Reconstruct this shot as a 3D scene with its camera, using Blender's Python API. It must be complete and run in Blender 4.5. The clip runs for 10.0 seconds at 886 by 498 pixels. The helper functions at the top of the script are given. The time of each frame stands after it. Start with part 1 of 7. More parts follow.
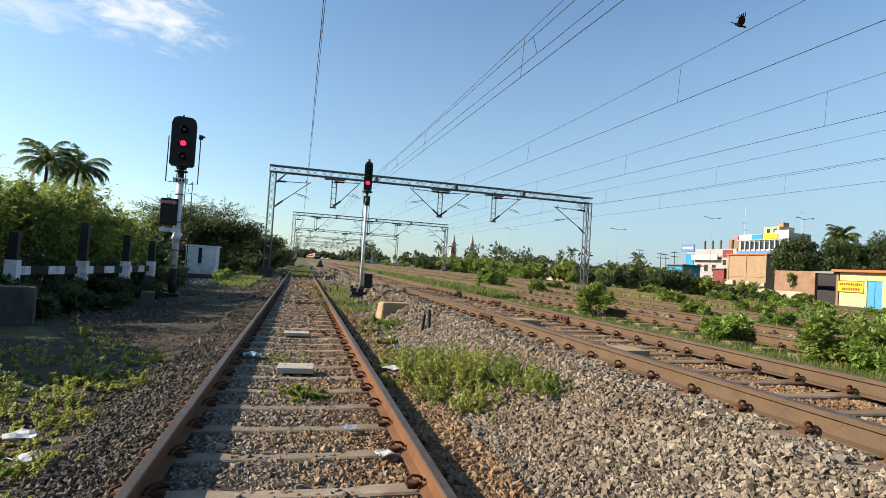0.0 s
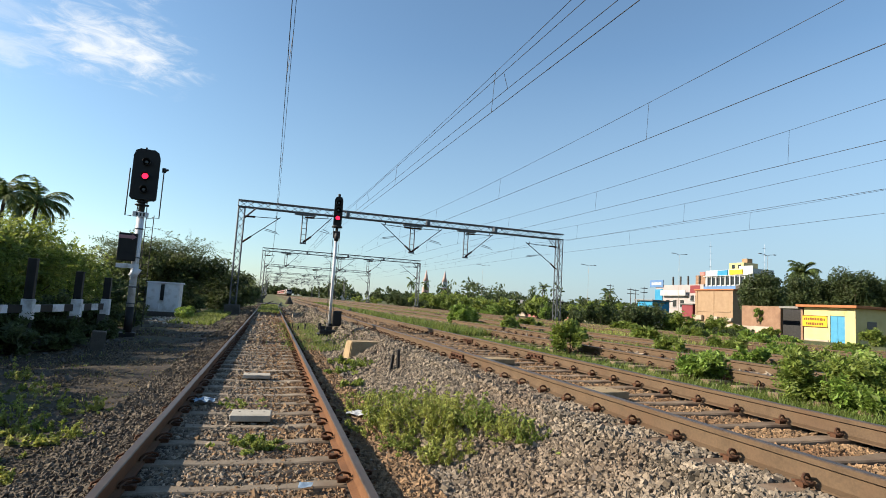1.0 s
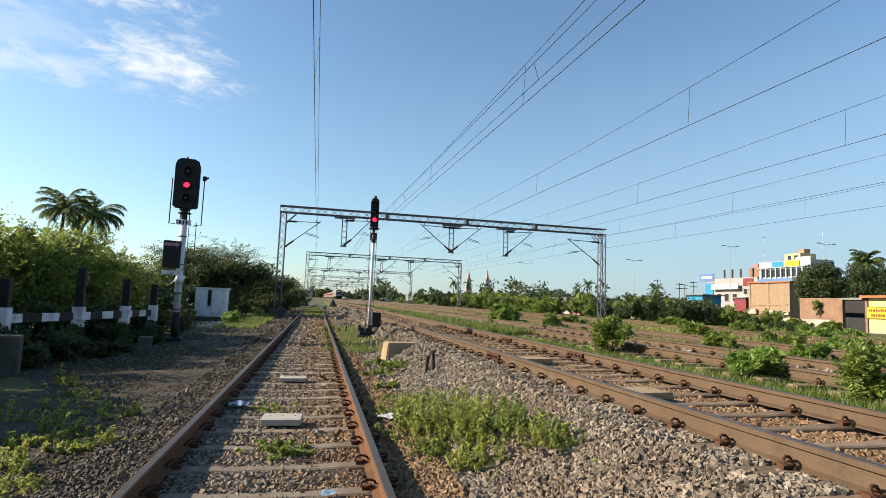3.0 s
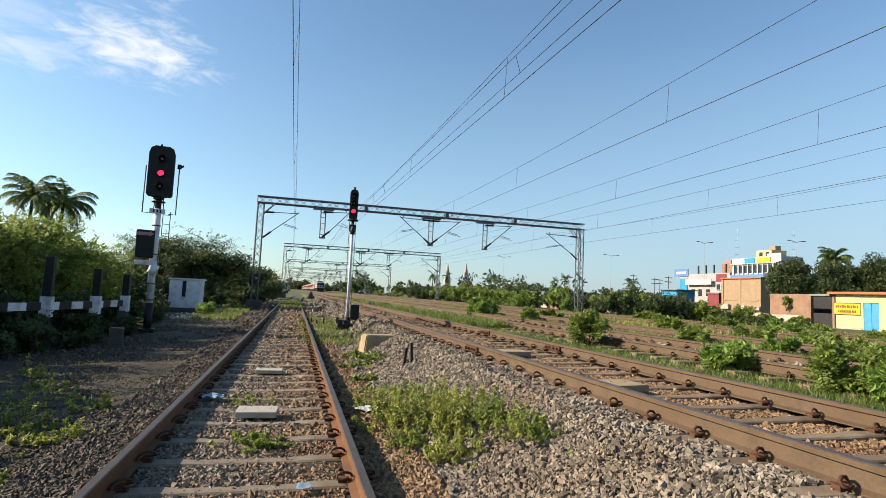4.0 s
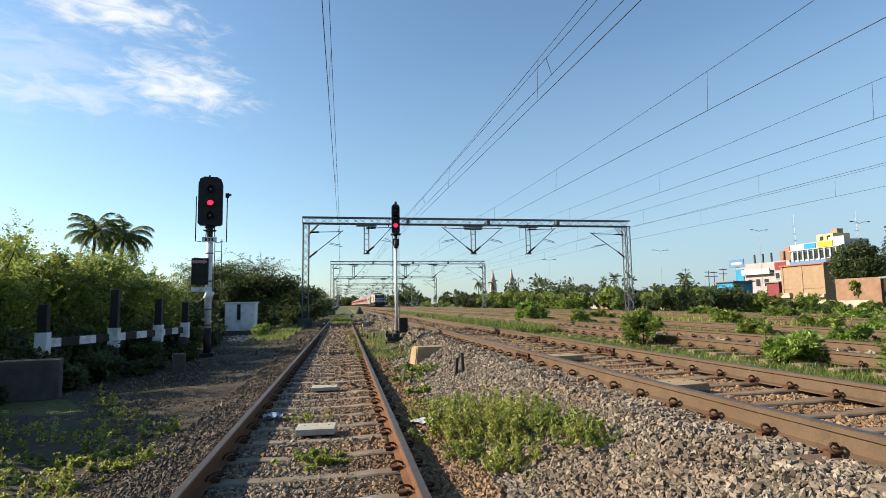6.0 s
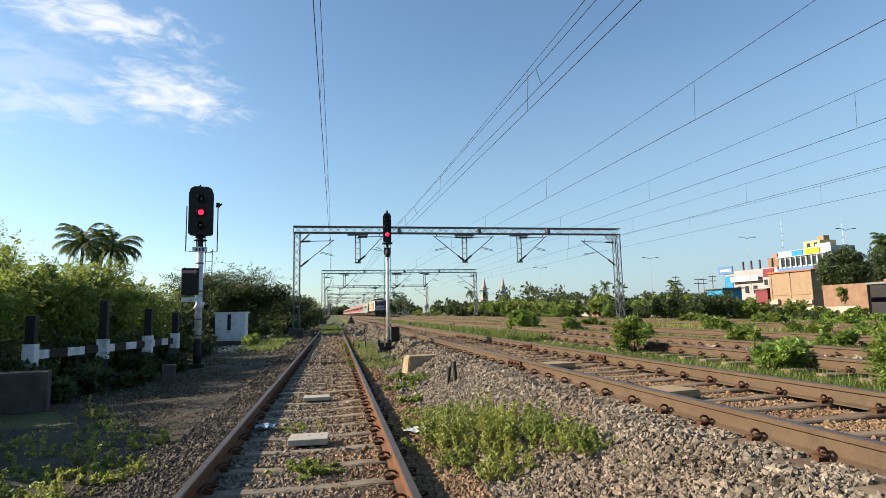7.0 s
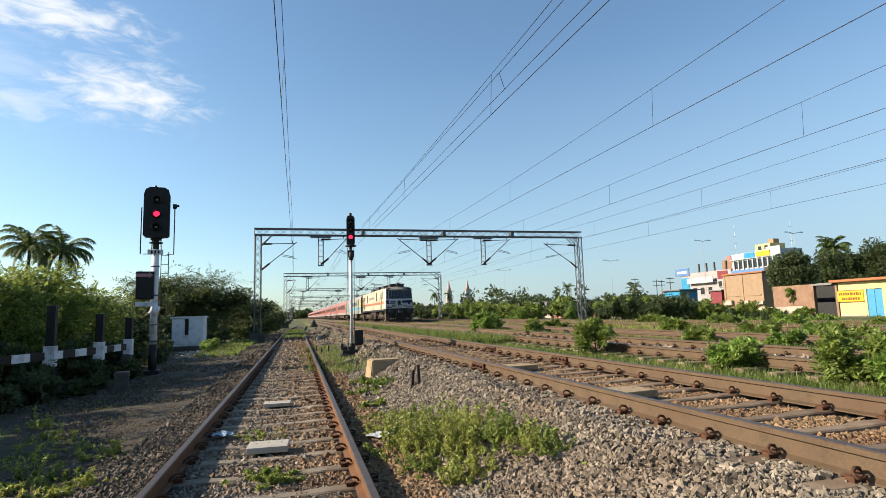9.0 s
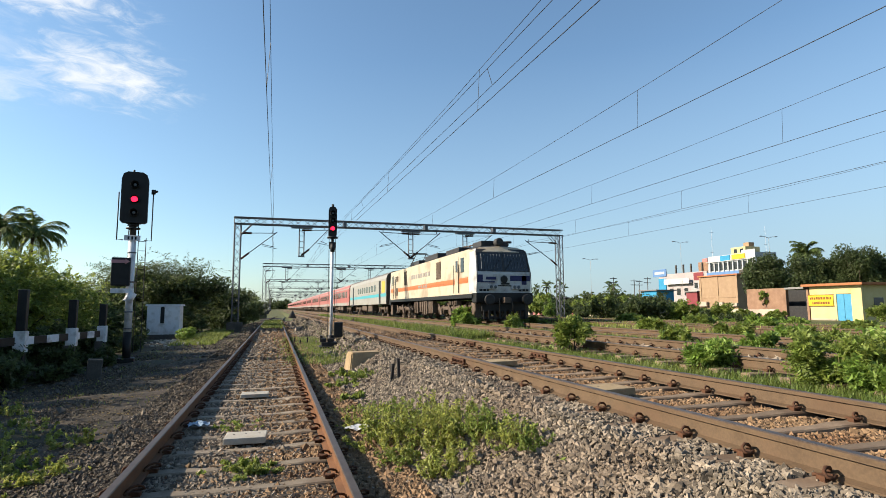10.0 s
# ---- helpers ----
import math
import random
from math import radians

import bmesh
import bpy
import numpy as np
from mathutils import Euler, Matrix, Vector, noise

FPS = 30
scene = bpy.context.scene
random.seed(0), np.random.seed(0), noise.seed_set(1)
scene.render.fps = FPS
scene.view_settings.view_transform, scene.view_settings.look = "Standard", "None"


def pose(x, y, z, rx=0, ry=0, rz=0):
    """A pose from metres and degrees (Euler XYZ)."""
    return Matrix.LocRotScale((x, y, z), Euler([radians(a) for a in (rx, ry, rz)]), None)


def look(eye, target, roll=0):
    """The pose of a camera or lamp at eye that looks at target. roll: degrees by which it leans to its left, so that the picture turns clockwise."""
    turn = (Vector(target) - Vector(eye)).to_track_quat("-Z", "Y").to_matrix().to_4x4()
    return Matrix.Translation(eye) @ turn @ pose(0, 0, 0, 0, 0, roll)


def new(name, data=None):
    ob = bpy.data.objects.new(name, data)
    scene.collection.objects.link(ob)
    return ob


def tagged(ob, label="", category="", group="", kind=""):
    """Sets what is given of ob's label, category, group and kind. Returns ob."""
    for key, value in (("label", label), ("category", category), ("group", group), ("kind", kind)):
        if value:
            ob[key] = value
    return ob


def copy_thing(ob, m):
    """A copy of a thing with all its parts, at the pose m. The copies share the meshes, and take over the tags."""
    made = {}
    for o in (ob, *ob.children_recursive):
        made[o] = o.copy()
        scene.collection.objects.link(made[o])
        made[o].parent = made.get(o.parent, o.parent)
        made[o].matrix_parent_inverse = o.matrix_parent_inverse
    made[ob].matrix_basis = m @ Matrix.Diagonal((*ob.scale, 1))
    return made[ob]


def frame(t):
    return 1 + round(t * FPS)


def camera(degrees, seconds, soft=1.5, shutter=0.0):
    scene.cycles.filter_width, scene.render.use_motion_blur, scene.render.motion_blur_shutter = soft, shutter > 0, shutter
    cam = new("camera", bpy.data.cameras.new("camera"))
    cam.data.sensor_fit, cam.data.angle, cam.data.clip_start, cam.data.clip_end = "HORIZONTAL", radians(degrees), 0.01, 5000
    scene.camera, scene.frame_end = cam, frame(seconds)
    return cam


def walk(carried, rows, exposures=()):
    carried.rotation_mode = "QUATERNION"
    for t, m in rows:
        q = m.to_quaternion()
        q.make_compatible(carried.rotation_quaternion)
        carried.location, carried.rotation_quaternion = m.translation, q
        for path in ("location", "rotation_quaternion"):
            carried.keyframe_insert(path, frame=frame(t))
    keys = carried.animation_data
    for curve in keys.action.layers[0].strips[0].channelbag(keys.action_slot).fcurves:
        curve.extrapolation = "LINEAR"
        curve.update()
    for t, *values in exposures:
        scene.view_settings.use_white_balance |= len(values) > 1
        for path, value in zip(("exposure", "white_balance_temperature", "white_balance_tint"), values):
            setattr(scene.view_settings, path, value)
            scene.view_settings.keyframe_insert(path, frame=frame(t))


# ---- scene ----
cam = camera(77.7, 10.0, soft=0.8)
PATH = [
    (0, (-0.433, -0.682, 1.459), (0.071, 1.252, 1.521), 3.7),
    (0.5, (-0.349, -0.437, 1.484), (0.218, 1.478, 1.583), 3.7),
    (1, (-0.299, -0.37, 1.475), (0.29, 1.531, 1.674), 3.5),
    (1.5, (-0.182, -0.271, 1.475), (0.343, 1.65, 1.663), 3.2),
    (2, (-0.114, -0.259, 1.461), (0.344, 1.677, 1.665), 2.8),
    (2.5, (-0.088, -0.239, 1.48), (0.329, 1.707, 1.681), 2.1),
    (4, (-0.077, -0.163, 1.466), (0.441, 1.762, 1.635), 2.7),
    (4.5, (-0.054, -0.191, 1.47), (0.404, 1.746, 1.664), 1.6),
    (5, (-0.054, -0.181, 1.472), (0.371, 1.766, 1.64), -0.9),
    (5.5, (-0.065, -0.182, 1.479), (0.295, 1.777, 1.657), -0.8),
    (7, (-0.101, -0.228, 1.479), (0.293, 1.719, 1.707), -1.3),
    (7.5, (-0.1, -0.228, 1.485), (0.336, 1.71, 1.71), -1.4),
    (8, (-0.086, -0.211, 1.485), (0.407, 1.715, 1.708), -1.7),
    (8.5, (-0.084, -0.213, 1.49), (0.415, 1.711, 1.711), -1.7),
    (9, (-0.078, -0.211, 1.488), (0.441, 1.706, 1.722), -1.7),
    (9.5, (-0.086, -0.218, 1.49), (0.466, 1.69, 1.726), -1.0),
    (10, (-0.113, -0.197, 1.488), (0.472, 1.704, 1.701), -0.3),
]
walk(cam, [(t, look(eye, target, roll)) for t, eye, target, roll in PATH])

# ---- world, sun, exposure ----
SUN_AZ, SUN_EL = radians(-77), radians(27)      # bearing from +y (left is negative), height
SUN_DIR = Vector((math.sin(SUN_AZ) * math.cos(SUN_EL), math.cos(SUN_AZ) * math.cos(SUN_EL), math.sin(SUN_EL)))
scene.view_settings.exposure = 1.05
world = bpy.data.worlds.new("sky")
scene.world = world
world.use_nodes = True
wn, wl = world.node_tree.nodes, world.node_tree.links
wn.clear()
w_out = wn.new("ShaderNodeOutputWorld")
w_bg = wn.new("ShaderNodeBackground")
w_sky = wn.new("ShaderNodeTexSky")
w_sky.sky_type = "NISHITA"
w_sky.sun_disc = False
w_sky.sun_elevation = SUN_EL
w_sky.sun_rotation = SUN_AZ
w_sky.air_density, w_sky.dust_density, w_sky.ozone_density = 1.0, 0.5, 2.2
w_bg.inputs["Strength"].default_value = 0.0914


# thin cirrus, high up on the side of the sun: three ragged patches
def wmath(op, a, b=None, kind="ShaderNodeMath"):
    n = wn.new(kind)
    n.operation = op
    for i, v in enumerate((a, b)):
        if v is None:
            continue
        if isinstance(v, bpy.types.NodeSocket):
            wl.new(v, n.inputs[i])
        else:
            n.inputs[i].default_value = v
    return n.outputs["Value"] if op in ("DOT_PRODUCT", "LENGTH") or kind == "ShaderNodeMath" else n.outputs["Vector"]


VM = "ShaderNodeVectorMath"
w_dir = wn.new("ShaderNodeTexCoord").outputs["Generated"]
w_uv = wn.new("ShaderNodeCombineXYZ")
wl.new(wmath("DOT_PRODUCT", w_dir, (0.949, 0.316, 0.0), VM), w_uv.inputs[0])
wl.new(wmath("DOT_PRODUCT", w_dir, (0.111, -0.332, 0.937), VM), w_uv.inputs[1])
w_uv = w_uv.outputs["Vector"]
w_noise = wn.new("ShaderNodeTexNoise")
w_noise.inputs["Scale"].default_value, w_noise.inputs["Detail"].default_value = 1.0, 8.0
w_noise.inputs["Roughness"].default_value, w_noise.inputs["Distortion"].default_value = 0.62, 0.6
wl.new(wmath("MULTIPLY", w_uv, (17.0, 48.0, 1.0), VM), w_noise.inputs["Vector"])
w_rag = wmath("MULTIPLY", wmath("SUBTRACT", w_noise.outputs["Fac"], 0.5), 2.6)
w_total = None
for cu, cv, a, b, most in ((0.045, 0.004, 0.125, 0.062, 0.95), (-0.05, 0.094, 0.17, 0.04, 0.95), (-0.10, -0.032, 0.19, 0.036, 0.5), (-0.16, 0.0, 0.2, 0.09, 0.28)):
    off = wmath("MULTIPLY", wmath("SUBTRACT", w_uv, (cu, cv, 0), VM), (1 / a, 1 / b, 0), VM)
    inside = wmath("SUBTRACT", 1.0, wmath("LENGTH", off, None, VM))
    dens = wn.new("ShaderNodeMapRange")
    dens.interpolation_type = "SMOOTHSTEP"
    dens.inputs["From Min"].default_value, dens.inputs["From Max"].default_value, dens.inputs["To Max"].default_value = 0.0, 1.15, most
    wl.new(wmath("ADD", inside, w_rag), dens.inputs["Value"])
    near = wn.new("ShaderNodeMapRange")
    near.inputs["From Min"].default_value, near.inputs["From Max"].default_value = -0.5, 0.3
    wl.new(inside, near.inputs["Value"])
    d = wmath("MULTIPLY", dens.outputs["Result"], near.outputs["Result"])
    w_total = d if w_total is None else wmath("MAXIMUM", w_total, d)
w_mix = wn.new("ShaderNodeMix")
w_mix.data_type = "RGBA"
w_mix.inputs["B"].default_value = (5.2, 5.4, 5.6, 1)
wl.new(w_total, w_mix.inputs["Factor"])
# pale blue haze low over the horizon
w_sep = wn.new("ShaderNodeSeparateXYZ")
wl.new(w_dir, w_sep.inputs[0])
w_low = wn.new("ShaderNodeMapRange")
w_low.inputs["From Min"].default_value, w_low.inputs["From Max"].default_value = 0.42, 0.0
w_low.inputs["To Max"].default_value = 0.9
wl.new(w_sep.outputs["Z"], w_low.inputs["Value"])
w_haze = wn.new("ShaderNodeMix")
w_haze.data_type = "RGBA"
w_haze.inputs["B"].default_value = (2.0, 2.75, 3.5, 1)
# humid tropical air: a little greener than the clear-sky model
w_tint = wn.new("ShaderNodeMix")
w_tint.data_type, w_tint.blend_type = "RGBA", "MULTIPLY"
w_tint.inputs["Factor"].default_value = 1.0
w_tint.inputs["B"].default_value = (0.94, 1.04, 1.03, 1)
wl.new(w_sky.outputs["Color"], w_tint.inputs["A"])
w_away = wn.new("ShaderNodeMapRange")
w_away.inputs["From Min"].default_value, w_away.inputs["From Max"].default_value = 0.45, -0.55
w_away.inputs["To Min"].default_value, w_away.inputs["To Max"].default_value = 0.25, 1.0
wl.new(wmath("DOT_PRODUCT", w_dir, (math.sin(SUN_AZ), math.cos(SUN_AZ), 0.0), VM), w_away.inputs["Value"])
wl.new(wmath("MULTIPLY", w_low.outputs["Result"], w_away.outputs["Result"]), w_haze.inputs["Factor"])
wl.new(w_tint.outputs["Result"], w_haze.inputs["A"])
wl.new(w_haze.outputs["Result"], w_mix.inputs["A"])
wl.new(w_mix.outputs["Result"], w_bg.inputs["Color"])
wl.new(w_bg.outputs["Background"], w_out.inputs["Surface"])

sun_data = bpy.data.lights.new("sun", "SUN")
sun_data.energy, sun_data.angle, sun_data.color = 5.0, radians(0.53), (1.0, 0.86, 0.68)
sun = new("sun", sun_data)
sun.matrix_world = look((0, 0, 60), Vector((0, 0, 60)) - SUN_DIR)

# ---- materials ----
BASE_DARKEN = 0.58      # darkens every base colour below so shade stays deep at this exposure


def material(name, colors, rough=0.8, metal=0.0, scale=6.0, fine=60.0, bump=0.15, coord="Object", random=0.0, spec=0.3, dirt=None, dirt_scale=1.5, dirt_amount=0.5, stretch=None):
    """colors: two base colours mixed by a fine noise; dirt: a third one in large stains; random: brightness spread between pieces."""
    colors = [[v * BASE_DARKEN for v in c] for c in colors]
    dirt = dirt and [v * BASE_DARKEN for v in dirt]
    m = bpy.data.materials.new(name)
    m.use_nodes = True
    n, l = m.node_tree.nodes, m.node_tree.links
    b = n["Principled BSDF"]
    b.inputs["Metallic"].default_value = metal
    b.inputs["Specular IOR Level"].default_value = spec
    tc = n.new("ShaderNodeTexCoord")
    src = tc.outputs[coord]
    if stretch:
        mp = n.new("ShaderNodeMapping")
        mp.inputs["Scale"].default_value = stretch
        l.new(src, mp.inputs["Vector"])
        src = mp.outputs["Vector"]
    big, small = n.new("ShaderNodeTexNoise"), n.new("ShaderNodeTexNoise")
    for node, s, d in ((big, scale, 5.0), (small, fine, 4.0)):
        node.inputs["Scale"].default_value, node.inputs["Detail"].default_value = s, d
        l.new(src, node.inputs["Vector"])
    mixf = n.new("ShaderNodeMix")
    mixf.inputs["Factor"].default_value = 0.5
    l.new(big.outputs["Fac"], mixf.inputs["A"])
    l.new(small.outputs["Fac"], mixf.inputs["B"])
    ramp = n.new("ShaderNodeMapRange")
    ramp.inputs["From Min"].default_value, ramp.inputs["From Max"].default_value = 0.36, 0.64
    l.new(mixf.outputs["Result"], ramp.inputs["Value"])
    col = n.new("ShaderNodeMix")
    col.data_type = "RGBA"
    col.inputs["A"].default_value, col.inputs["B"].default_value = (*colors[0], 1), (*colors[1], 1)
    l.new(ramp.outputs["Result"], col.inputs["Factor"])
    out = col.outputs["Result"]
    if dirt:
        dn = n.new("ShaderNodeTexNoise")
        dn.inputs["Scale"].default_value, dn.inputs["Detail"].default_value = dirt_scale, 6.0
        l.new(src, dn.inputs["Vector"])
        dr = n.new("ShaderNodeMapRange")
        dr.inputs["From Min"].default_value, dr.inputs["From Max"].default_value = 0.5, 0.68
        dr.inputs["To Max"].default_value = dirt_amount
        l.new(dn.outputs["Fac"], dr.inputs["Value"])
        dm = n.new("ShaderNodeMix")
        dm.data_type = "RGBA"
        dm.inputs["B"].default_value = (*dirt, 1)
        l.new(dr.outputs["Result"], dm.inputs["Factor"])
        l.new(out, dm.inputs["A"])
        out = dm.outputs["Result"]
    if random:
        info = n.new("ShaderNodeNewGeometry" if random < 0 else "ShaderNodeObjectInfo")
        pick = info.outputs["Random Per Island" if random < 0 else "Random"]
        rr = n.new("ShaderNodeMapRange")
        rr.inputs["To Min"].default_value, rr.inputs["To Max"].default_value = 1 - abs(random), 1 + abs(random)
        l.new(pick, rr.inputs["Value"])
        hs = n.new("ShaderNodeHueSaturation")
        l.new(rr.outputs["Result"], hs.inputs["Value"])
        l.new(out, hs.inputs["Color"])
        out = hs.outputs["Color"]
    l.new(out, b.inputs["Base Color"])
    rg = n.new("ShaderNodeMapRange")
    rg.inputs["To Min"].default_value, rg.inputs["To Max"].default_value = max(0.03, rough - 0.12), min(1, rough + 0.12)
    l.new(small.outputs["Fac"], rg.inputs["Value"])
    l.new(rg.outputs["Result"], b.inputs["Roughness"])
    if bump:
        bp = n.new("ShaderNodeBump")
        bp.inputs["Strength"].default_value, bp.inputs["Distance"].default_value = min(1, bump * 2), 0.01
        l.new(mixf.outputs["Result"], bp.inputs["Height"])
        l.new(bp.outputs["Normal"], b.inputs["Normal"])
    return m


def leaf_material(name, c1, c2, spread=0.45):
    m = material(name, (c1, c2), rough=0.55, scale=0.7, fine=9.0, bump=0, random=-spread, spec=0.35)
    n, l = m.node_tree.nodes, m.node_tree.links
    b = n["Principled BSDF"]
    tr = n.new("ShaderNodeBsdfTranslucent")
    mx = n.new("ShaderNodeMixShader")
    mx.inputs["Fac"].default_value = 0.38
    src = b.inputs["Base Color"].links[0].from_socket
    hs = n.new("ShaderNodeHueSaturation")
    hs.inputs["Hue"].default_value, hs.inputs["Value"].default_value = 0.485, 1.5
    l.new(src, hs.inputs["Color"])
    l.new(hs.outputs["Color"], tr.inputs["Color"])
    l.new(b.outputs["BSDF"], mx.inputs[1])
    l.new(tr.outputs["BSDF"], mx.inputs[2])
    l.new(mx.outputs["Shader"], n["Material Output"].inputs["Surface"])
    return m


def glow(name, color, strength):
    m = bpy.data.materials.new(name)
    m.use_nodes = True
    b = m.node_tree.nodes["Principled BSDF"]
    b.inputs["Base Color"].default_value = (*color, 1)
    b.inputs["Emission Color"].default_value = (*color, 1)
    b.inputs["Emission Strength"].default_value = strength
    return m


M = {
    # bed colour kept very dark: it holds the shade of the stone gaps
    "ballast": material("gap_shaded_ballast_bed", ((0.034, 0.026, 0.019), (0.09, 0.07, 0.052)), 0.95, scale=9, fine=42, bump=0.5, dirt=(0.10, 0.075, 0.055), dirt_scale=0.7),
    "stone": material("ballast_stone", ((0.20, 0.165, 0.125), (0.40, 0.33, 0.25)), 0.9, scale=11, fine=70, bump=0.3, random=-0.6, dirt=(0.22, 0.135, 0.08), dirt_scale=0.9, dirt_amount=0.4),
    "stone_rusty": material("rusty_ballast_stone", ((0.26, 0.16, 0.088), (0.43, 0.285, 0.16)), 0.9, scale=11, fine=70, bump=0.3, random=-0.45, dirt=(0.15, 0.06, 0.025), dirt_scale=1.5),
    # earth-brown copy of the ballast stone, its colour darkened for the hedge's shade
    "stone_dark": material("shade_toned_ballast_stone", ((0.095, 0.076, 0.056), (0.23, 0.19, 0.142)), 0.95, scale=11, fine=70, bump=0.3, random=-0.45),
    "earth": material("earth", ((0.032, 0.025, 0.017), (0.105, 0.08, 0.053)), 0.97, scale=2.2, fine=34, bump=0.7, dirt=(0.07, 0.072, 0.03), dirt_scale=0.45, dirt_amount=0.8),
    "grass_ground": material("grassy_ground", ((0.085, 0.105, 0.028), (0.16, 0.17, 0.055)), 0.97, scale=0.5, fine=14, bump=0.5, dirt=(0.20, 0.15, 0.075), dirt_scale=0.12, dirt_amount=0.5),
    "rail_rust": material("rusty_rail_steel", ((0.17, 0.075, 0.032), (0.29, 0.135, 0.058)), 0.8, scale=5, fine=60, bump=0.12, dirt=(0.10, 0.05, 0.028), dirt_scale=2.5),
    "rail_top": material("worn_rail_head", ((0.13, 0.09, 0.065), (0.22, 0.16, 0.12)), 0.45, metal=0.6, scale=8, fine=60, bump=0.04),
    "rail_dull": material("brown_rail_steel", ((0.125, 0.08, 0.045), (0.20, 0.132, 0.076)), 0.75, scale=5, fine=60, bump=0.1, dirt=(0.14, 0.075, 0.04), dirt_scale=2.5),
    "sleeper": material("old_concrete_sleeper", ((0.27, 0.22, 0.16), (0.42, 0.345, 0.26)), 0.92, scale=6, fine=55, bump=0.25, random=0.22, dirt=(0.20, 0.12, 0.07), dirt_scale=2.2),
    "sleeper_brown": material("rust_stained_sleeper", ((0.25, 0.18, 0.12), (0.38, 0.28, 0.19)), 0.92, scale=6, fine=55, bump=0.25, random=0.25, dirt=(0.15, 0.08, 0.045), dirt_scale=2.2),
    "clip": material("rusty_clip", ((0.07, 0.032, 0.018), (0.15, 0.065, 0.03)), 0.85, scale=20, fine=120, bump=0.1),
    "concrete": material("weathered_concrete", ((0.33, 0.27, 0.20), (0.48, 0.41, 0.32)), 0.92, scale=4, fine=50, bump=0.3, dirt=(0.16, 0.125, 0.09), dirt_scale=2.5),
    "concrete_tan": material("tan_concrete", ((0.42, 0.30, 0.16), (0.56, 0.43, 0.26)), 0.92, scale=5, fine=50, bump=0.25, dirt=(0.24, 0.16, 0.09), dirt_scale=3.0),
    "concrete_pale": material("pale_concrete", ((0.50, 0.47, 0.40), (0.66, 0.62, 0.53)), 0.9, scale=4, fine=50, bump=0.2, dirt=(0.33, 0.28, 0.21), dirt_scale=3.0),
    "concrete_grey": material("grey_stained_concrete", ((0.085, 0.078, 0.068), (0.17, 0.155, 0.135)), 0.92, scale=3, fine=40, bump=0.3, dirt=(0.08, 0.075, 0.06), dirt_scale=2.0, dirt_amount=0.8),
    "steel": material("galvanised_steel", ((0.13, 0.145, 0.165), (0.22, 0.24, 0.265)), 0.5, metal=0.4, scale=2, fine=30, bump=0.05, dirt=(0.12, 0.105, 0.095), dirt_scale=1.0),
    "iron": material("dark_iron", ((0.018, 0.018, 0.02), (0.05, 0.048, 0.046)), 0.6, scale=6, fine=50, bump=0.08),
    "black": material("black_paint", ((0.008, 0.008, 0.009), (0.022, 0.021, 0.02)), 0.55, scale=6, fine=50, bump=0.05),
    "white": material("white_paint", ((1.0, 1.01, 1.03), (1.15, 1.16, 1.18)), 0.6, scale=4, fine=40, bump=0.06, dirt=(0.35, 0.31, 0.26), dirt_scale=4.0, dirt_amount=0.6),
    "box_white": material("enclosure_paint", ((0.95, 0.97, 1.01), (1.08, 1.10, 1.14)), 0.6, scale=3, fine=40, bump=0.05, dirt=(0.48, 0.46, 0.42), dirt_scale=3.0, dirt_amount=0.5),
    "wire": material("dark_wire", ((0.02, 0.02, 0.022), (0.04, 0.04, 0.042)), 0.6, scale=10, fine=50, bump=0),
    "insulator": material("brown_porcelain", ((0.05, 0.022, 0.014), (0.09, 0.04, 0.025)), 0.25, scale=10, fine=50, bump=0),
    "bark": material("bark", ((0.06, 0.045, 0.032), (0.14, 0.11, 0.08)), 0.95, scale=6, fine=60, bump=0.5),
    "leaf": leaf_material("leaf_green", (0.17, 0.26, 0.04), (0.35, 0.42, 0.095)),
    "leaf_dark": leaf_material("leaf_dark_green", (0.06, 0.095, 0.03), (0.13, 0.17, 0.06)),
    "leaf_bright": leaf_material("leaf_fresh_green", (0.20, 0.34, 0.05), (0.36, 0.49, 0.11)),
    "leaf_yellow": leaf_material("weed_yellow_green", (0.30, 0.37, 0.06), (0.52, 0.54, 0.15)),
    "leaf_palm": leaf_material("palm_frond_green", (0.09, 0.15, 0.035), (0.19, 0.25, 0.08)),
    "grass": leaf_material("grass_blade_green", (0.15, 0.23, 0.04), (0.28, 0.33, 0.085), 0.4),
    "dry": leaf_material("dry_stalk", (0.22, 0.17, 0.07), (0.36, 0.29, 0.14), 0.35),
    "glass": material("dark_glass", ((0.012, 0.014, 0.017), (0.03, 0.033, 0.038)), 0.12, scale=1, fine=8, bump=0, spec=0.6),
    "red_glow": glow("red_signal_lamp", (1.0, 0.012, 0.045), 1.9),
    "lens_off": material("unlit_lens", ((0.012, 0.012, 0.014), (0.02, 0.02, 0.022)), 0.15, scale=1, fine=8, bump=0, spec=0.6),
}

# ---- mesh helpers ----


def mesh_np(name, verts, faces, mat, smooth=False):
    """A mesh from arrays: faces all with the same number of corners."""
    verts, faces = np.asarray(verts, np.float32), np.asarray(faces, np.int32)
    me = bpy.data.meshes.new(name)
    k = faces.shape[1]
    me.vertices.add(len(verts))
    me.vertices.foreach_set("co", verts.ravel())
    me.loops.add(faces.size)
    me.loops.foreach_set("vertex_index", faces.ravel())
    me.polygons.add(len(faces))
    me.polygons.foreach_set("loop_start", np.arange(0, faces.size, k, dtype=np.int32))
    me.polygons.foreach_set("loop_total", np.full(len(faces), k, np.int32))
    me.polygons.foreach_set("use_smooth", np.full(len(faces), smooth, bool))
    me.update(calc_edges=True)
    for mm in mat if isinstance(mat, (list, tuple)) else [mat]:
        me.materials.append(mm)
    return me


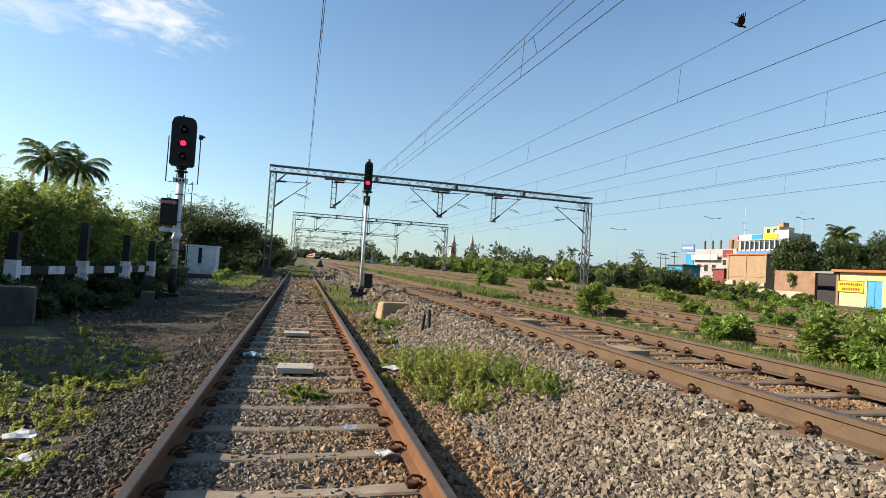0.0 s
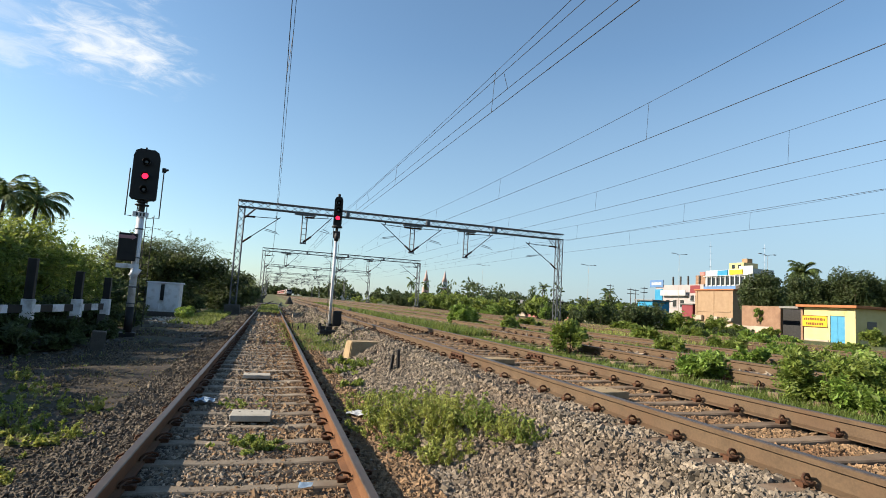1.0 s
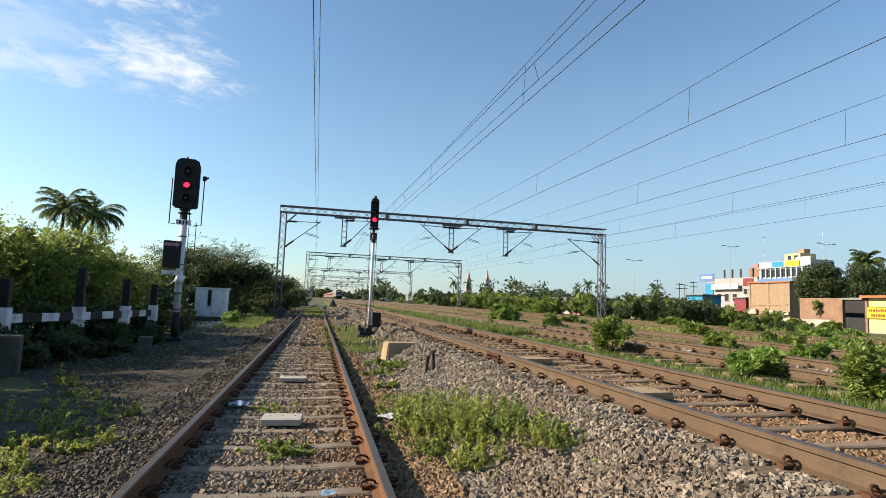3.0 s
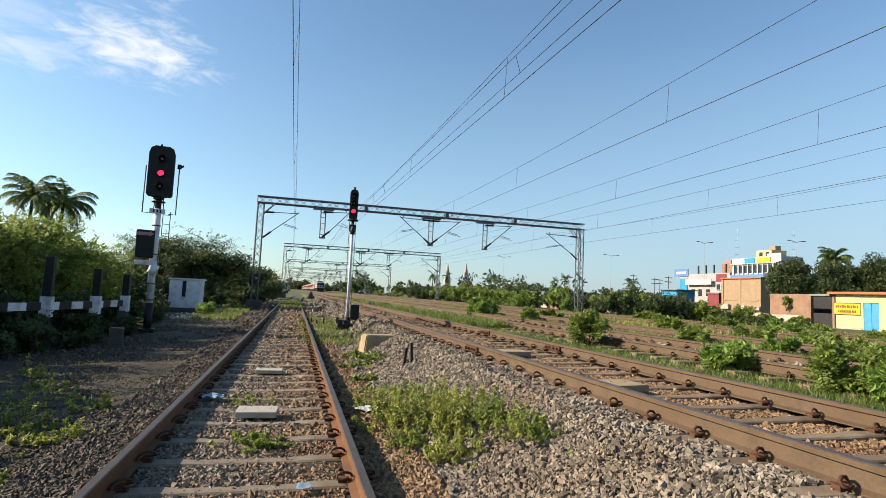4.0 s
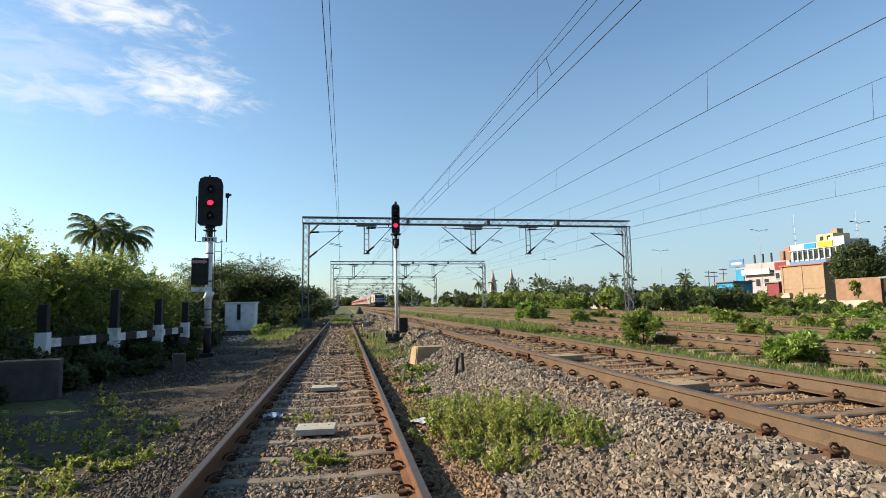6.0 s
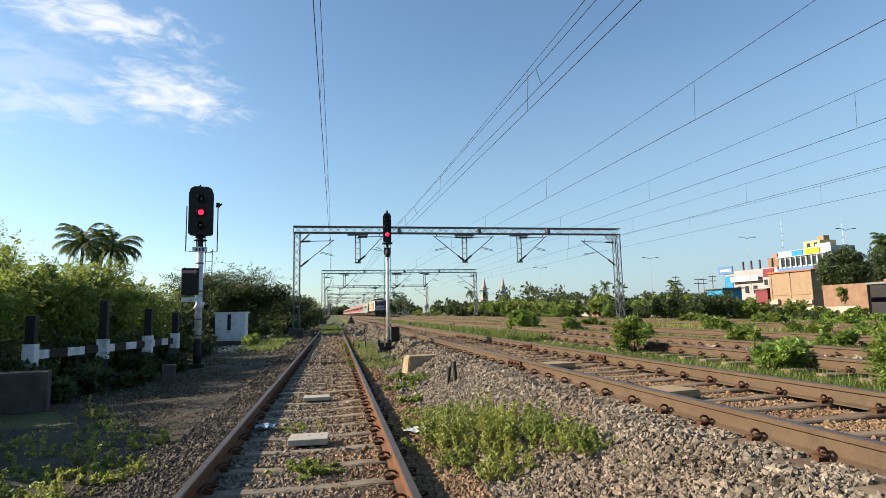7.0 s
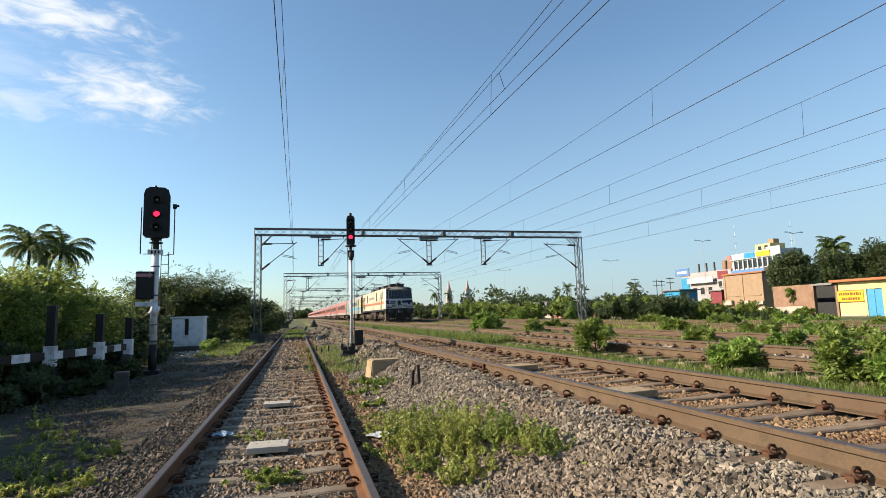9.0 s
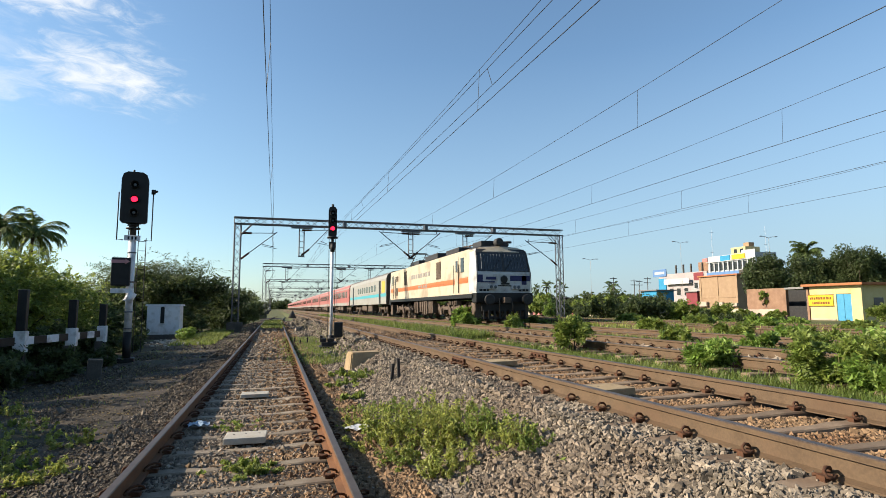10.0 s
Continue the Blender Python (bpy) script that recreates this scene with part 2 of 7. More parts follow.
def part(name, bm, mat, parent=None, label=""):
    """Links a bmesh or a mesh as one object, under its thing."""
    if isinstance(bm, bpy.types.Mesh):
        me = bm
    else:
        me = bpy.data.meshes.new(name)
        bm.to_mesh(me)
        bm.free()
        for mm in mat if isinstance(mat, (list, tuple)) else [mat]:
            me.materials.append(mm)
    ob = new(name, me)
    ob.parent = parent
    if label:
        ob["label"] = label
    return ob


def thing(name, label, category, m=None, group="", kind=""):
    ob = new(name)
    ob.empty_display_size = 0.2
    if m is not None:
        ob.matrix_world = m
    return tagged(ob, label, category, group, kind)


def box(bm, x0, x1, y0, y1, z0, z1, bevel=0.0, m=None, mi=0):
    vs = [bm.verts.new((x, y, z)) for x in (x0, x1) for y in (y0, y1) for z in (z0, z1)]
    if m is not None:
        for v in vs:
            v.co = m @ v.co
    fs = [bm.faces.new([vs[i] for i in q]) for q in ((0, 1, 3, 2), (4, 6, 7, 5), (0, 4, 5, 1), (2, 3, 7, 6), (0, 2, 6, 4), (1, 5, 7, 3))]
    for q in fs:
        q.material_index = mi
    if bevel:
        bmesh.ops.bevel(bm, geom=list({e for q in fs for e in q.edges}), offset=bevel, segments=2, profile=0.6, affect="EDGES", clamp_overlap=True)
    return fs


def bar(bm, a, b, r, sides=6, r2=None, mi=0):
    """A round bar from a to b."""
    a, b = Vector(a), Vector(b)
    q = (b - a).to_track_quat("Z", "Y")
    rings = []
    for p, rad in ((a, r), (b, r if r2 is None else r2)):
        rings.append([bm.verts.new(p + q @ Vector((rad * math.cos(6.2832 * i / sides), rad * math.sin(6.2832 * i / sides), 0))) for i in range(sides)])
    out = []
    for i in range(sides):
        j = (i + 1) % sides
        out.append(bm.faces.new((rings[0][i], rings[0][j], rings[1][j], rings[1][i])))
    out += [bm.faces.new(rings[0][::-1]), bm.faces.new(rings[1])]
    for q2 in out:
        q2.material_index = mi
        q2.smooth = sides > 7
    return out


def flat_bar(bm, a, b, w):
    """A square bar from a to b."""
    return bar(bm, a, b, w * 0.7071, 4)


def lathe(bm, profile, sides=16, m=None, mi=0):
    """A turned form: profile of (radius, height)."""
    m = m or Matrix()
    rings = [[bm.verts.new(m @ Vector((r * math.cos(6.2832 * i / sides), r * math.sin(6.2832 * i / sides), z))) for i in range(sides)] for r, z in profile]
    for a, b in zip(rings, rings[1:]):
        for i in range(sides):
            j = (i + 1) % sides
            q = bm.faces.new((a[i], a[j], b[j], b[i]))
            q.smooth, q.material_index = True, mi
    for ring, back in ((rings[0], True), (rings[-1], False)):
        q = bm.faces.new(ring[::-1] if back else ring)
        q.material_index = mi


def prism(bm, outline, y0, y1, mi=0):
    """An outline in x, z drawn along y."""
    a = [bm.verts.new((x, y0, z)) for x, z in outline]
    b = [bm.verts.new((x, y1, z)) for x, z in outline]
    n = len(outline)
    fs = [bm.faces.new((a[i], a[(i + 1) % n], b[(i + 1) % n], b[i])) for i in range(n)] + [bm.faces.new(a[::-1]), bm.faces.new(b)]
    for q in fs:
        q.material_index = mi
    return fs


def sweep(bm, path, r, sides=6):
    """A round bar through points."""
    pts = [Vector(p) for p in path]
    rings = []
    for i, p in enumerate(pts):
        d = pts[min(i + 1, len(pts) - 1)] - pts[max(i - 1, 0)]
        q = d.to_track_quat("Z", "Y")
        rad = r[i] if isinstance(r, (list, tuple)) else r
        rings.append([bm.verts.new(p + q @ Vector((rad * math.cos(6.2832 * k / sides), rad * math.sin(6.2832 * k / sides), 0))) for k in range(sides)])
    for a, b in zip(rings, rings[1:]):
        off = min(range(sides), key=lambda o: (a[0].co - b[o].co).length)
        for k in range(sides):
            j = (k + 1) % sides
            bm.faces.new((a[k], a[j], b[(j + off) % sides], b[(k + off) % sides])).smooth = True
    bm.faces.new(rings[0][::-1])
    bm.faces.new(rings[-1])


# ---- the lie of the land ----
T1, T2, T3, T4, T5, T6 = -0.37, 3.86, 7.55, 10.7, 15.6, 20.0
RZ = {T1: 0.155, T2: 0.68, T3: 0.74, T4: 0.75, T5: 0.8, T6: 0.75}          # rail tops
LX = [-400, -60, -9, -4.2, -2.4, -1.75, 1.0, 1.35, 2.15, 2.45, 5.3, 5.9, 6.3, 8.9, 9.2, 9.5, 12.2, 13.2, 14.2, 17.2, 18.4, 21.6, 24, 32, 60, 400]
LZ = [0.0, -0.1, -0.06, -0.10, -0.08, -0.045, -0.045, 0.0, 0.35, 0.47, 0.455, 0.40, 0.44, 0.555, 0.52, 0.565, 0.565, 0.48, 0.61, 0.61, 0.5, 0.56, 0.4, 0.35, 0.35, 0.3]


def t1_x(y):
    """The siding bends towards the next line far off."""
    return T1 + 0.004 * max(0, y - 4) + (0.00046 * (y - 48) ** 2 if y > 48 else 0)


def land(x, y):
    s = 0.6 * np.clip((y - 10) / 8, 0, 1)
    toe = 1.35 + s                                  # the ballast slope steps back farther off
    low = np.where(x < toe, 0.9 + (x - 0.9) * 0.45 / (toe - 0.9), 1.35 + (x - toe) * 1.1 / (2.45 - toe))
    z = np.interp(np.where((x > 0.9) & (x < 2.45), low, x), LX, LZ)
    far = np.clip((y - 70) / 120, 0, 1)
    return z * (1 - far) + far * 0.55


def lump(x, y, s, k=0.0):
    return noise.noise(Vector((x * s, y * s, k)))


def graded(stops):
    out = []
    for a, b, step in stops:
        out += list(np.arange(a, b, step))
    return np.array(out + [stops[-1][1]])


gx = graded([(-3000, -400, 400), (-400, -60, 40), (-60, -14, 4), (-14, -5, 0.5), (-5, 7, 0.12), (7, 24, 0.4), (24, 60, 3), (60, 400, 40), (400, 3000, 400)])
gy = graded([(-3000, -300, 450), (-300, -20, 40), (-20, 1.5, 1.5), (1.5, 13, 0.12), (13, 24, 0.4), (24, 60, 1.5), (60, 200, 10), (200, 3000, 200)])
X, Y = np.meshgrid(gx, gy)
Z = land(X, Y)
for j in range(Z.shape[0]):
    for i in range(Z.shape[1]):
        x, y = X[j, i], Y[j, i]
        if -16 < x < 30 and -5 < y < 70:
            rough = 0.035 if (x < -1.9 or 5.5 < x < 6.6) else 0.014
            Z[j, i] += rough * (lump(x, y, 1.1) + 0.6 * lump(x, y, 3.3, 5)) + (0.08 * lump(x, y, 0.35, 9) if x < -3 else 0)
nx, ny = len(gx), len(gy)
idx = np.arange(nx * ny).reshape(ny, nx)
quads = np.stack([idx[:-1, :-1], idx[:-1, 1:], idx[1:, 1:], idx[1:, :-1]], -1).reshape(-1, 4)
me = mesh_np("ground", np.stack([X, Y, Z], -1).reshape(-1, 3), quads, [M["earth"], M["ballast"], M["grass_ground"]], smooth=True)
cx, cy = ((gx[:-1] + gx[1:]) / 2), ((gy[:-1] + gy[1:]) / 2)
kinds = np.zeros((ny - 1, nx - 1), np.int32)
for j, y in enumerate(cy):
    for i, x in enumerate(cx):
        w = 0.35 * lump(x, y, 0.8, 3)
        k = 2
        if x < 26 and y < 95:
            k = 1 if -2.3 + w < x < 5.5 + 0.4 * w or 6.4 + w < x < 8.8 or 9.6 < x < 12.0 or 14.6 < x < 16.8 else 2
            if 5.5 + 0.4 * w <= x <= 6.5 + w:
                k = 2
        if y > 26 and (1.0 + w < x < 2.7 + w or x < -1.7 + w) and lump(x, y, 0.3, 13) > -0.3:
            k = 2
        if -14 < x <= -2.3 + w and y < 60:
            k = 0 if lump(x, y, 0.5, 7) > -0.25 or x > -4 else 2
        kinds[j, i] = k
me.polygons.foreach_set("material_index", kinds.ravel())
tagged(new("ground", me), "flat railway land with ballast, bare earth and rough grass", "ground", kind="structure")

# ---- tracks ----
RAIL = [(-0.068, -0.172), (0.068, -0.172), (0.068, -0.160), (0.012, -0.145), (0.009, -0.05), (0.034, -0.04), (0.035, -0.008), (0.028, 0.0), (-0.028, 0.0), (-0.035, -0.008), (-0.034, -0.04), (-0.009, -0.05), (-0.012, -0.145), (-0.068, -0.160)]


def rail_mesh(points, top, side):
    """A flat-bottomed rail through (x, y, z) of its head's middle."""
    bm = bmesh.new()
    rings = []
    for x, y, z in points:
        rings.append([bm.verts.new((x + dx, y, z + dz)) for dx, dz in RAIL])
    n = len(RAIL)
    for a, b in zip(rings, rings[1:]):
        for i in range(n):
            q = bm.faces.new((a[i], a[(i + 1) % n], b[(i + 1) % n], b[i]))
            q.material_index = 1 if i in (6, 7, 8) else 0
    bm.faces.new(rings[0][::-1])
    bm.faces.new(rings[-1])
    bmesh.ops.recalc_face_normals(bm, faces=bm.faces)
    me = bpy.data.meshes.new("rail")
    bm.to_mesh(me)
    bm.free()
    me.materials.append(side)
    me.materials.append(top)
    return me


def sleeper_mesh(mat):
    """A prestressed sleeper: thick under the rails, waisted and lower in the middle."""
    bm = bmesh.new()
    secs = [(-1.37, 0.085, 0.0), (-0.55, 0.085, 0.0), (-0.35, 0.07, -0.012), (0.35, 0.07, -0.012), (0.55, 0.085, 0.0), (1.37, 0.085, 0.0)]
    rings = []
    for x, w, z in secs:
        rings.append([bm.verts.new((x, y, zz)) for y, zz in ((-w - 0.025, z - 0.2), (-w, z - 0.012), (-w + 0.014, z), (w - 0.014, z), (w, z - 0.012), (w + 0.025, z - 0.2))])
    for a, b in zip(rings, rings[1:]):
        for i in range(6):
            bm.faces.new((a[i], a[(i + 1) % 6], b[(i + 1) % 6], b[i]))
    bm.faces.new(rings[0][::-1])
    bm.faces.new(rings[-1])
    bmesh.ops.recalc_face_normals(bm, faces=bm.faces)
    me = bpy.data.meshes.new("sleeper")
    bm.to_mesh(me)
    bm.free()
    me.materials.append(mat)
    return me


def clip_mesh():
    """An elastic rail clip: a bent round bar on a small insert; it points to +x, away from the rail."""
    bm = bmesh.new()
    pts = [(-0.035, -0.05, 0.012), (-0.03, -0.02, 0.03), (0.0, 0.0, 0.052), (0.045, 0.012, 0.062), (0.085, 0.03, 0.045), (0.09, 0.055, 0.022), (0.055, 0.065, 0.014), (0.01, 0.045, 0.02), (0.005, 0.01, 0.012), (0.06, -0.03, 0.012), (0.08, -0.045, 0.012)]
    sweep(bm, pts, 0.0105, 5)
    box(bm, -0.01, 0.075, -0.028, 0.028, -0.02, 0.016)
    me = bpy.data.meshes.new("clip")
    bm.to_mesh(me)
    bm.free()
    me.materials.append(M["clip"])
    return me


CLIP = clip_mesh()
GAUGE = 0.872


def track(x_of, rz, spacing, y0, y1, near, mats, label, first=0.0, clips=True, step=4.0):
    """near: up to this y the sleepers and clips are parts; past it they are joined."""
    t = thing("railway_track", label, "railway track", group="tracks", kind="structure")
    ys = list(np.arange(y0, min(y1, 140), step)) + list(np.arange(140, y1 + 1, 20.0))
    for s in (-1, 1):
        part("rail", rail_mesh([(x_of(y) + s * GAUGE, y, rz) for y in ys], mats[1], mats[0]), None, t)
    sm = sleeper_mesh(mats[2])
    rest_v, rest_f, base = [], [], 0
    co = np.array([v.co for v in sm.vertices])
    fc = [tuple(p.vertices) for p in sm.polygons if len(p.vertices) == 4]
    y = y0 + first
    rng = random.Random(int(rz * 1000))
    while y < min(y1, 110):
        x = x_of(y)
        if y < near and y > -7:
            o = part("sleeper", sm, None, t)
            o.matrix_world = pose(x + rng.uniform(-0.015, 0.015), y + rng.uniform(-0.012, 0.012), rz - 0.172 + rng.uniform(-0.004, 0.002), 0, 0, rng.uniform(-0.6, 0.6))
            if clips and y < near * 0.8:
                for s in (-1, 1):
                    for side in (-1, 1):
                        c = part("clip", CLIP, None, t)
                        c.matrix_world = pose(x + s * GAUGE + side * 0.062, y, rz - 0.155, 0, 0, 0 if side > 0 else 180)
        elif y > -7:
            rest_v.append(co + (x, y, rz - 0.172))
            rest_f += [tuple(i + base for i in q) for q in fc]
            base += len(co)
        y += spacing
    if rest_f:
        o = part("far_sleepers", mesh_np("far_sleepers", np.concatenate(rest_v), rest_f, mats[2]), None, t)
        tagged(o, kind="stuff")
    return t


rusty, dull = (M["rail_rust"], M["rail_top"], M["sleeper"]), (M["rail_dull"], M["rail_top"], M["sleeper_brown"])
siding = track(t1_x, RZ[T1], 0.684, -12, 170, 34, rusty, "rusty siding track on grey concrete sleepers in stony ballast", first=(12 + 4.30) % 0.684)
main_near = track(lambda y: T2 + (0.0002 * (y - 25) ** 2 if y > 25 else 0) * (y < 60) + (0.245 if y >= 60 else 0), RZ[T2], 0.56, -12, 420, 26, dull, "brown curved running track on rust-stained sleepers with elastic clips", first=(12 + 5.05) % 0.56)
track(lambda y: T3, RZ[T3], 0.6, -12, 420, 26, dull, "brown running track half hidden behind weeds", clips=True)
track(lambda y: T4, RZ[T4], 0.6, -12, 800, 3, dull, "running track of the express train", clips=False)
track(lambda y: T5, RZ[T5], 0.6, -12, 420, 3, dull, "outer track overgrown with dry grass", clips=False)
track(lambda y: T6, RZ[T6], 0.6, -12, 420, 3, dull, "outermost rusty track in dry grass", clips=False)

# fishplates at a rail joint of the near running line
for x, y in ((T2 - GAUGE, 8.9), (T2 + GAUGE, 9.35), (T2 + GAUGE, 13.1)):
    bm = bmesh.new()
    for s in (-1, 1):
        box(bm, x + s * 0.035 - 0.013, x + s * 0.035 + 0.013, y - 0.3, y + 0.3, RZ[T2] - 0.14, RZ[T2] - 0.045, 0.006)
        for k in (-0.22, -0.08, 0.08, 0.22):
            bar(bm, (x + s * 0.04, y + k, RZ[T2] - 0.09), (x + s * 0.085, y + k, RZ[T2] - 0.09), 0.02, 6)
    part("fishplate", bm, M["clip"], main_near, "rusty bolted fishplate")


def slab(x, y, z, w, d, h, turn, mat, label):
    bm = bmesh.new()
    box(bm, -w / 2, w / 2, -d / 2, d / 2, max(0, h - 0.075), h, 0.012)
    if h > 0.12:                                    # lies on two bearers over a cable pit
        for k in (-0.42, 0.34):
            box(bm, k * w, (k + 0.08) * w, -d * 0.2, d * 0.45, 0, h - 0.077)
        box(bm, -w * 0.5, w * 0.5, d * 0.46, d * 0.52, 0, h - 0.077)
    for k in (-0.3, 0.0, 0.32):
        bar(bm, (k * w, 0.1 * d, h - 0.004), (k * w, 0.1 * d, h + 0.002), 0.012, 8, mi=1)
    ob = part("concrete_slab", bm, [mat, M["iron"]])
    ob.matrix_world = pose(x, y, z, 0, 0, turn)
    return tagged(ob, label, "slab", "concrete slabs")


slab(-0.37, 6.62, 0.0, 0.45, 0.36, 0.07, -3, M["concrete_pale"], "pale concrete cover slab lying between the siding's rails")
slab(-0.37, 9.95, 0.0, 0.45, 0.32, 0.06, -1, M["concrete_pale"], "pale concrete cover slab lying between the siding's rails")
slab(3.42, 5.3, 0.42, 0.62, 0.42, 0.18, 8, M["concrete_tan"], "tan concrete cover slab raised over a cable pit between rails")
slab(3.52, 8.6, 0.42, 0.62, 0.40, 0.18, 6, M["concrete_tan"], "tan concrete cover slab raised over a cable pit between rails")

# ---- overhead line ----
CONTACT, MESSENGER = 5.85, 6.95
PORTALS = [-12.0, 41.0, 87.0, 134.0, 180.0, 226.0, 272.0, 318.0]


def lattice(bm, a, b, w, d, panels, chord=0.035, brace=0.02, updir=Vector((0, 1, 0))):
    """Four chords from a to b with zigzag lacing on all faces; w across, d along updir."""
    a, b = Vector(a), Vector(b)
    u = (b - a).normalized()
    side = u.cross(updir).normalized()
    cor = [side * (sx * w / 2) + updir * (sy * d / 2) for sx, sy in ((-1, -1), (1, -1), (1, 1), (-1, 1))]
    for c in cor:
        flat_bar(bm, a + c, b + c, chord)
    for k in range(4):
        c0, c1 = cor[k], cor[(k + 1) % 4]
        for i in range(panels):
            p, q = a + (b - a) * (i / panels), a + (b - a) * ((i + 1) / panels)
            flat_bar(bm, p + (c0 if i % 2 else c1), q + (c1 if i % 2 else c0), brace)
            if i == 0:
                flat_bar(bm, p + c0, p + c1, brace)


XL, XR, TOP = -2.65, 22.8, 7.95


def cantilever(bm, x, y, tip, z0):
    """Stay tube, bracket tube and steady arm from a mast at x out to the wire at tip."""
    s = 1 if tip > x else -1
    bar(bm, (x, y, z0 + 1.85), (x + s * 0.7, y, z0 + 1.87), 0.07, 8, mi=1)
    bar(bm, (x + s * 0.6, y, z0 + 1.87), (tip + s * 0.25, y, z0 + 1.92), 0.028, 6)
    bar(bm, (x, y, z0), (x + s * 0.55, y, z0 + 0.45), 0.07, 8, mi=1)
    bar(bm, (x + s * 0.5, y, z0 + 0.41), (tip + s * 0.3, y, z0 + 2.0), 0.032, 6)
    bar(bm, (x + s * 1.35, y, z0 + 1.1), (tip + s * 0.15, y, z0 + 0.9), 0.022, 6)
    bar(bm, (tip - s * 0.7, y, z0 + 0.98), (tip + s * 0.3, y, z0 + 0.78), 0.018, 6)
    bar(bm, (tip, y, z0 + 1.95), (tip, y, z0 + 2.1), 0.03, 6, mi=1)


def portal(y, near, left=XL):
    p = thing("catenary_portal", "grey lattice steel portal carrying overhead wires across the tracks", "catenary portal", pose(0, y, 0), "catenary portals")
    for x, s in ((left, 1), (XR, -1)):
        bm = bmesh.new()
        lattice(bm, (x, 0, 0.1), (x, 0, TOP - 0.45), 0.42, 0.5, 13 if near else 8, 0.06, 0.03)
        flat_bar(bm, (x + s * 0.2, 0.2, TOP - 1.25), (x + s * 0.95, 0.2, TOP - 0.45), 0.05)
        flat_bar(bm, (x + s * 0.2, -0.2, TOP - 1.25), (x + s * 0.95, -0.2, TOP - 0.45), 0.05)
        part("leg", bm, M["steel"], p)
        bm = bmesh.new()
        box(bm, x - 0.5, x + 0.5, -0.5, 0.5, -0.3, 0.55, 0.03)
        part("footing", bm, M["concrete_grey"], p)
    bm = bmesh.new()
    lattice(bm, (left - 0.25, 0, TOP - 0.22), (XR + 0.25, 0, TOP - 0.22), 0.45, 0.5, 44 if near else 20, 0.065, 0.026)
    for x in (XL + 7.5, XL + 13.8, XL + 19.5):
        box(bm, x - 0.12, x + 0.12, -0.28, 0.28, TOP - 0.46, TOP + 0.02)
    part("beam", bm, M["steel"], p)
    arms = {1.75: [(3.4, 1)], 9.95: [(7.77, -1), (12.03, 1)], 14.4: [(16.4, 1)]}
    for x, tips in arms.items():
        bm = bmesh.new()
        box(bm, x - 0.75, x + 0.75, -0.2, 0.2, TOP - 0.62, TOP - 0.5)
        for dx in (-0.17, 0.17):
            flat_bar(bm, (x + dx, 0, TOP - 0.6), (x + dx, 0, CONTACT - 0.55), 0.06)
        for k in range(5):
            z = TOP - 0.75 - k * 0.42
            flat_bar(bm, (x - 0.17, 0, z), (x + 0.17, 0, z - (0.0 if k else 0.2)), 0.03)
        box(bm, x - 0.22, x + 0.22, -0.1, 0.1, CONTACT - 0.62, CONTACT - 0.52)
        part("drop_arm", bm, M["steel"], p)
        for tip, _ in tips:
            bm = bmesh.new()
            cantilever(bm, x, 0, tip, CONTACT - 0.85 + 0.35)
            part("cantilever", bm, [M["steel"], M["insulator"]], p)
    for x, tip in ((left + 0.25, T1 + 0.1), (XR - 0.25, T6)):
        bm = bmesh.new()
        cantilever(bm, x, 0, tip, CONTACT - 0.85)
        part("cantilever", bm, [M["steel"], M["insulator"]], p)
    return p


near_portal = portal(41.0, True)
far_portal = portal(87.0, False, -1.5)
far_portal.location.z = 0.35
copy_thing(near_portal, pose(0, -12.0, 0))
for y in PORTALS[3:]:
    copy_thing(far_portal, pose(0, y, 0.35))


def wire_z(y):
    return CONTACT - 0.42 * (1 - min(1, max(0, y / 41)))


def overhead_wire(x_at, label):
    """Contact wire, sagging messenger and droppers over one track."""
    w = thing("overhead_wire", label, "overhead wire", group="overhead wires")
    bmc, bmm = bmesh.new(), bmesh.new()
    spans = [-62.0] + PORTALS
    pts_c, pts_m = [], []
    for a, b in zip(spans, spans[1:]):
        steps = 16 if b < 100 else 6
        for i in range(steps):
            u = i / steps
            y = a + (b - a) * u
            pts_c.append((x_at(y), y, wire_z(y)))
            pts_m.append((x_at(y) + 0.05, y, MESSENGER - 4 * 0.55 * u * (1 - u)))
        for i in range(6):
            u = (i + 0.5) / 6
            y = a + (b - a) * u
            if y < 90:
                bmd = bmesh.new()
                bar(bmd, (x_at(y), y, wire_z(y)), (x_at(y) + 0.05, y, MESSENGER - 4 * 0.55 * u * (1 - u)), 0.005, 4)
                part("dropper", bmd, M["wire"], w)
    sweep(bmc, pts_c, 0.007, 5)
    sweep(bmm, pts_m, 0.0065, 5)
    part("contact_wire", bmc, M["wire"], w)
    part("messenger_wire", bmm, M["wire"], w)
    return w


def stagger(x):
    if 3 < x < 4:
        return lambda y: 3.95 - 0.55 * min(1, max(0, y / 41))
    return lambda y: x + (0.18 if x > 0 else 0.05) * math.cos((y - 41) / 46 * math.pi)


for x in (T1, 3.4, 7.77, 12.03, 16.4, T6):
    overhead_wire(stagger(x + (0.06 if x < 0 else 0.0)), "thin dark contact wire hung by droppers below its messenger")


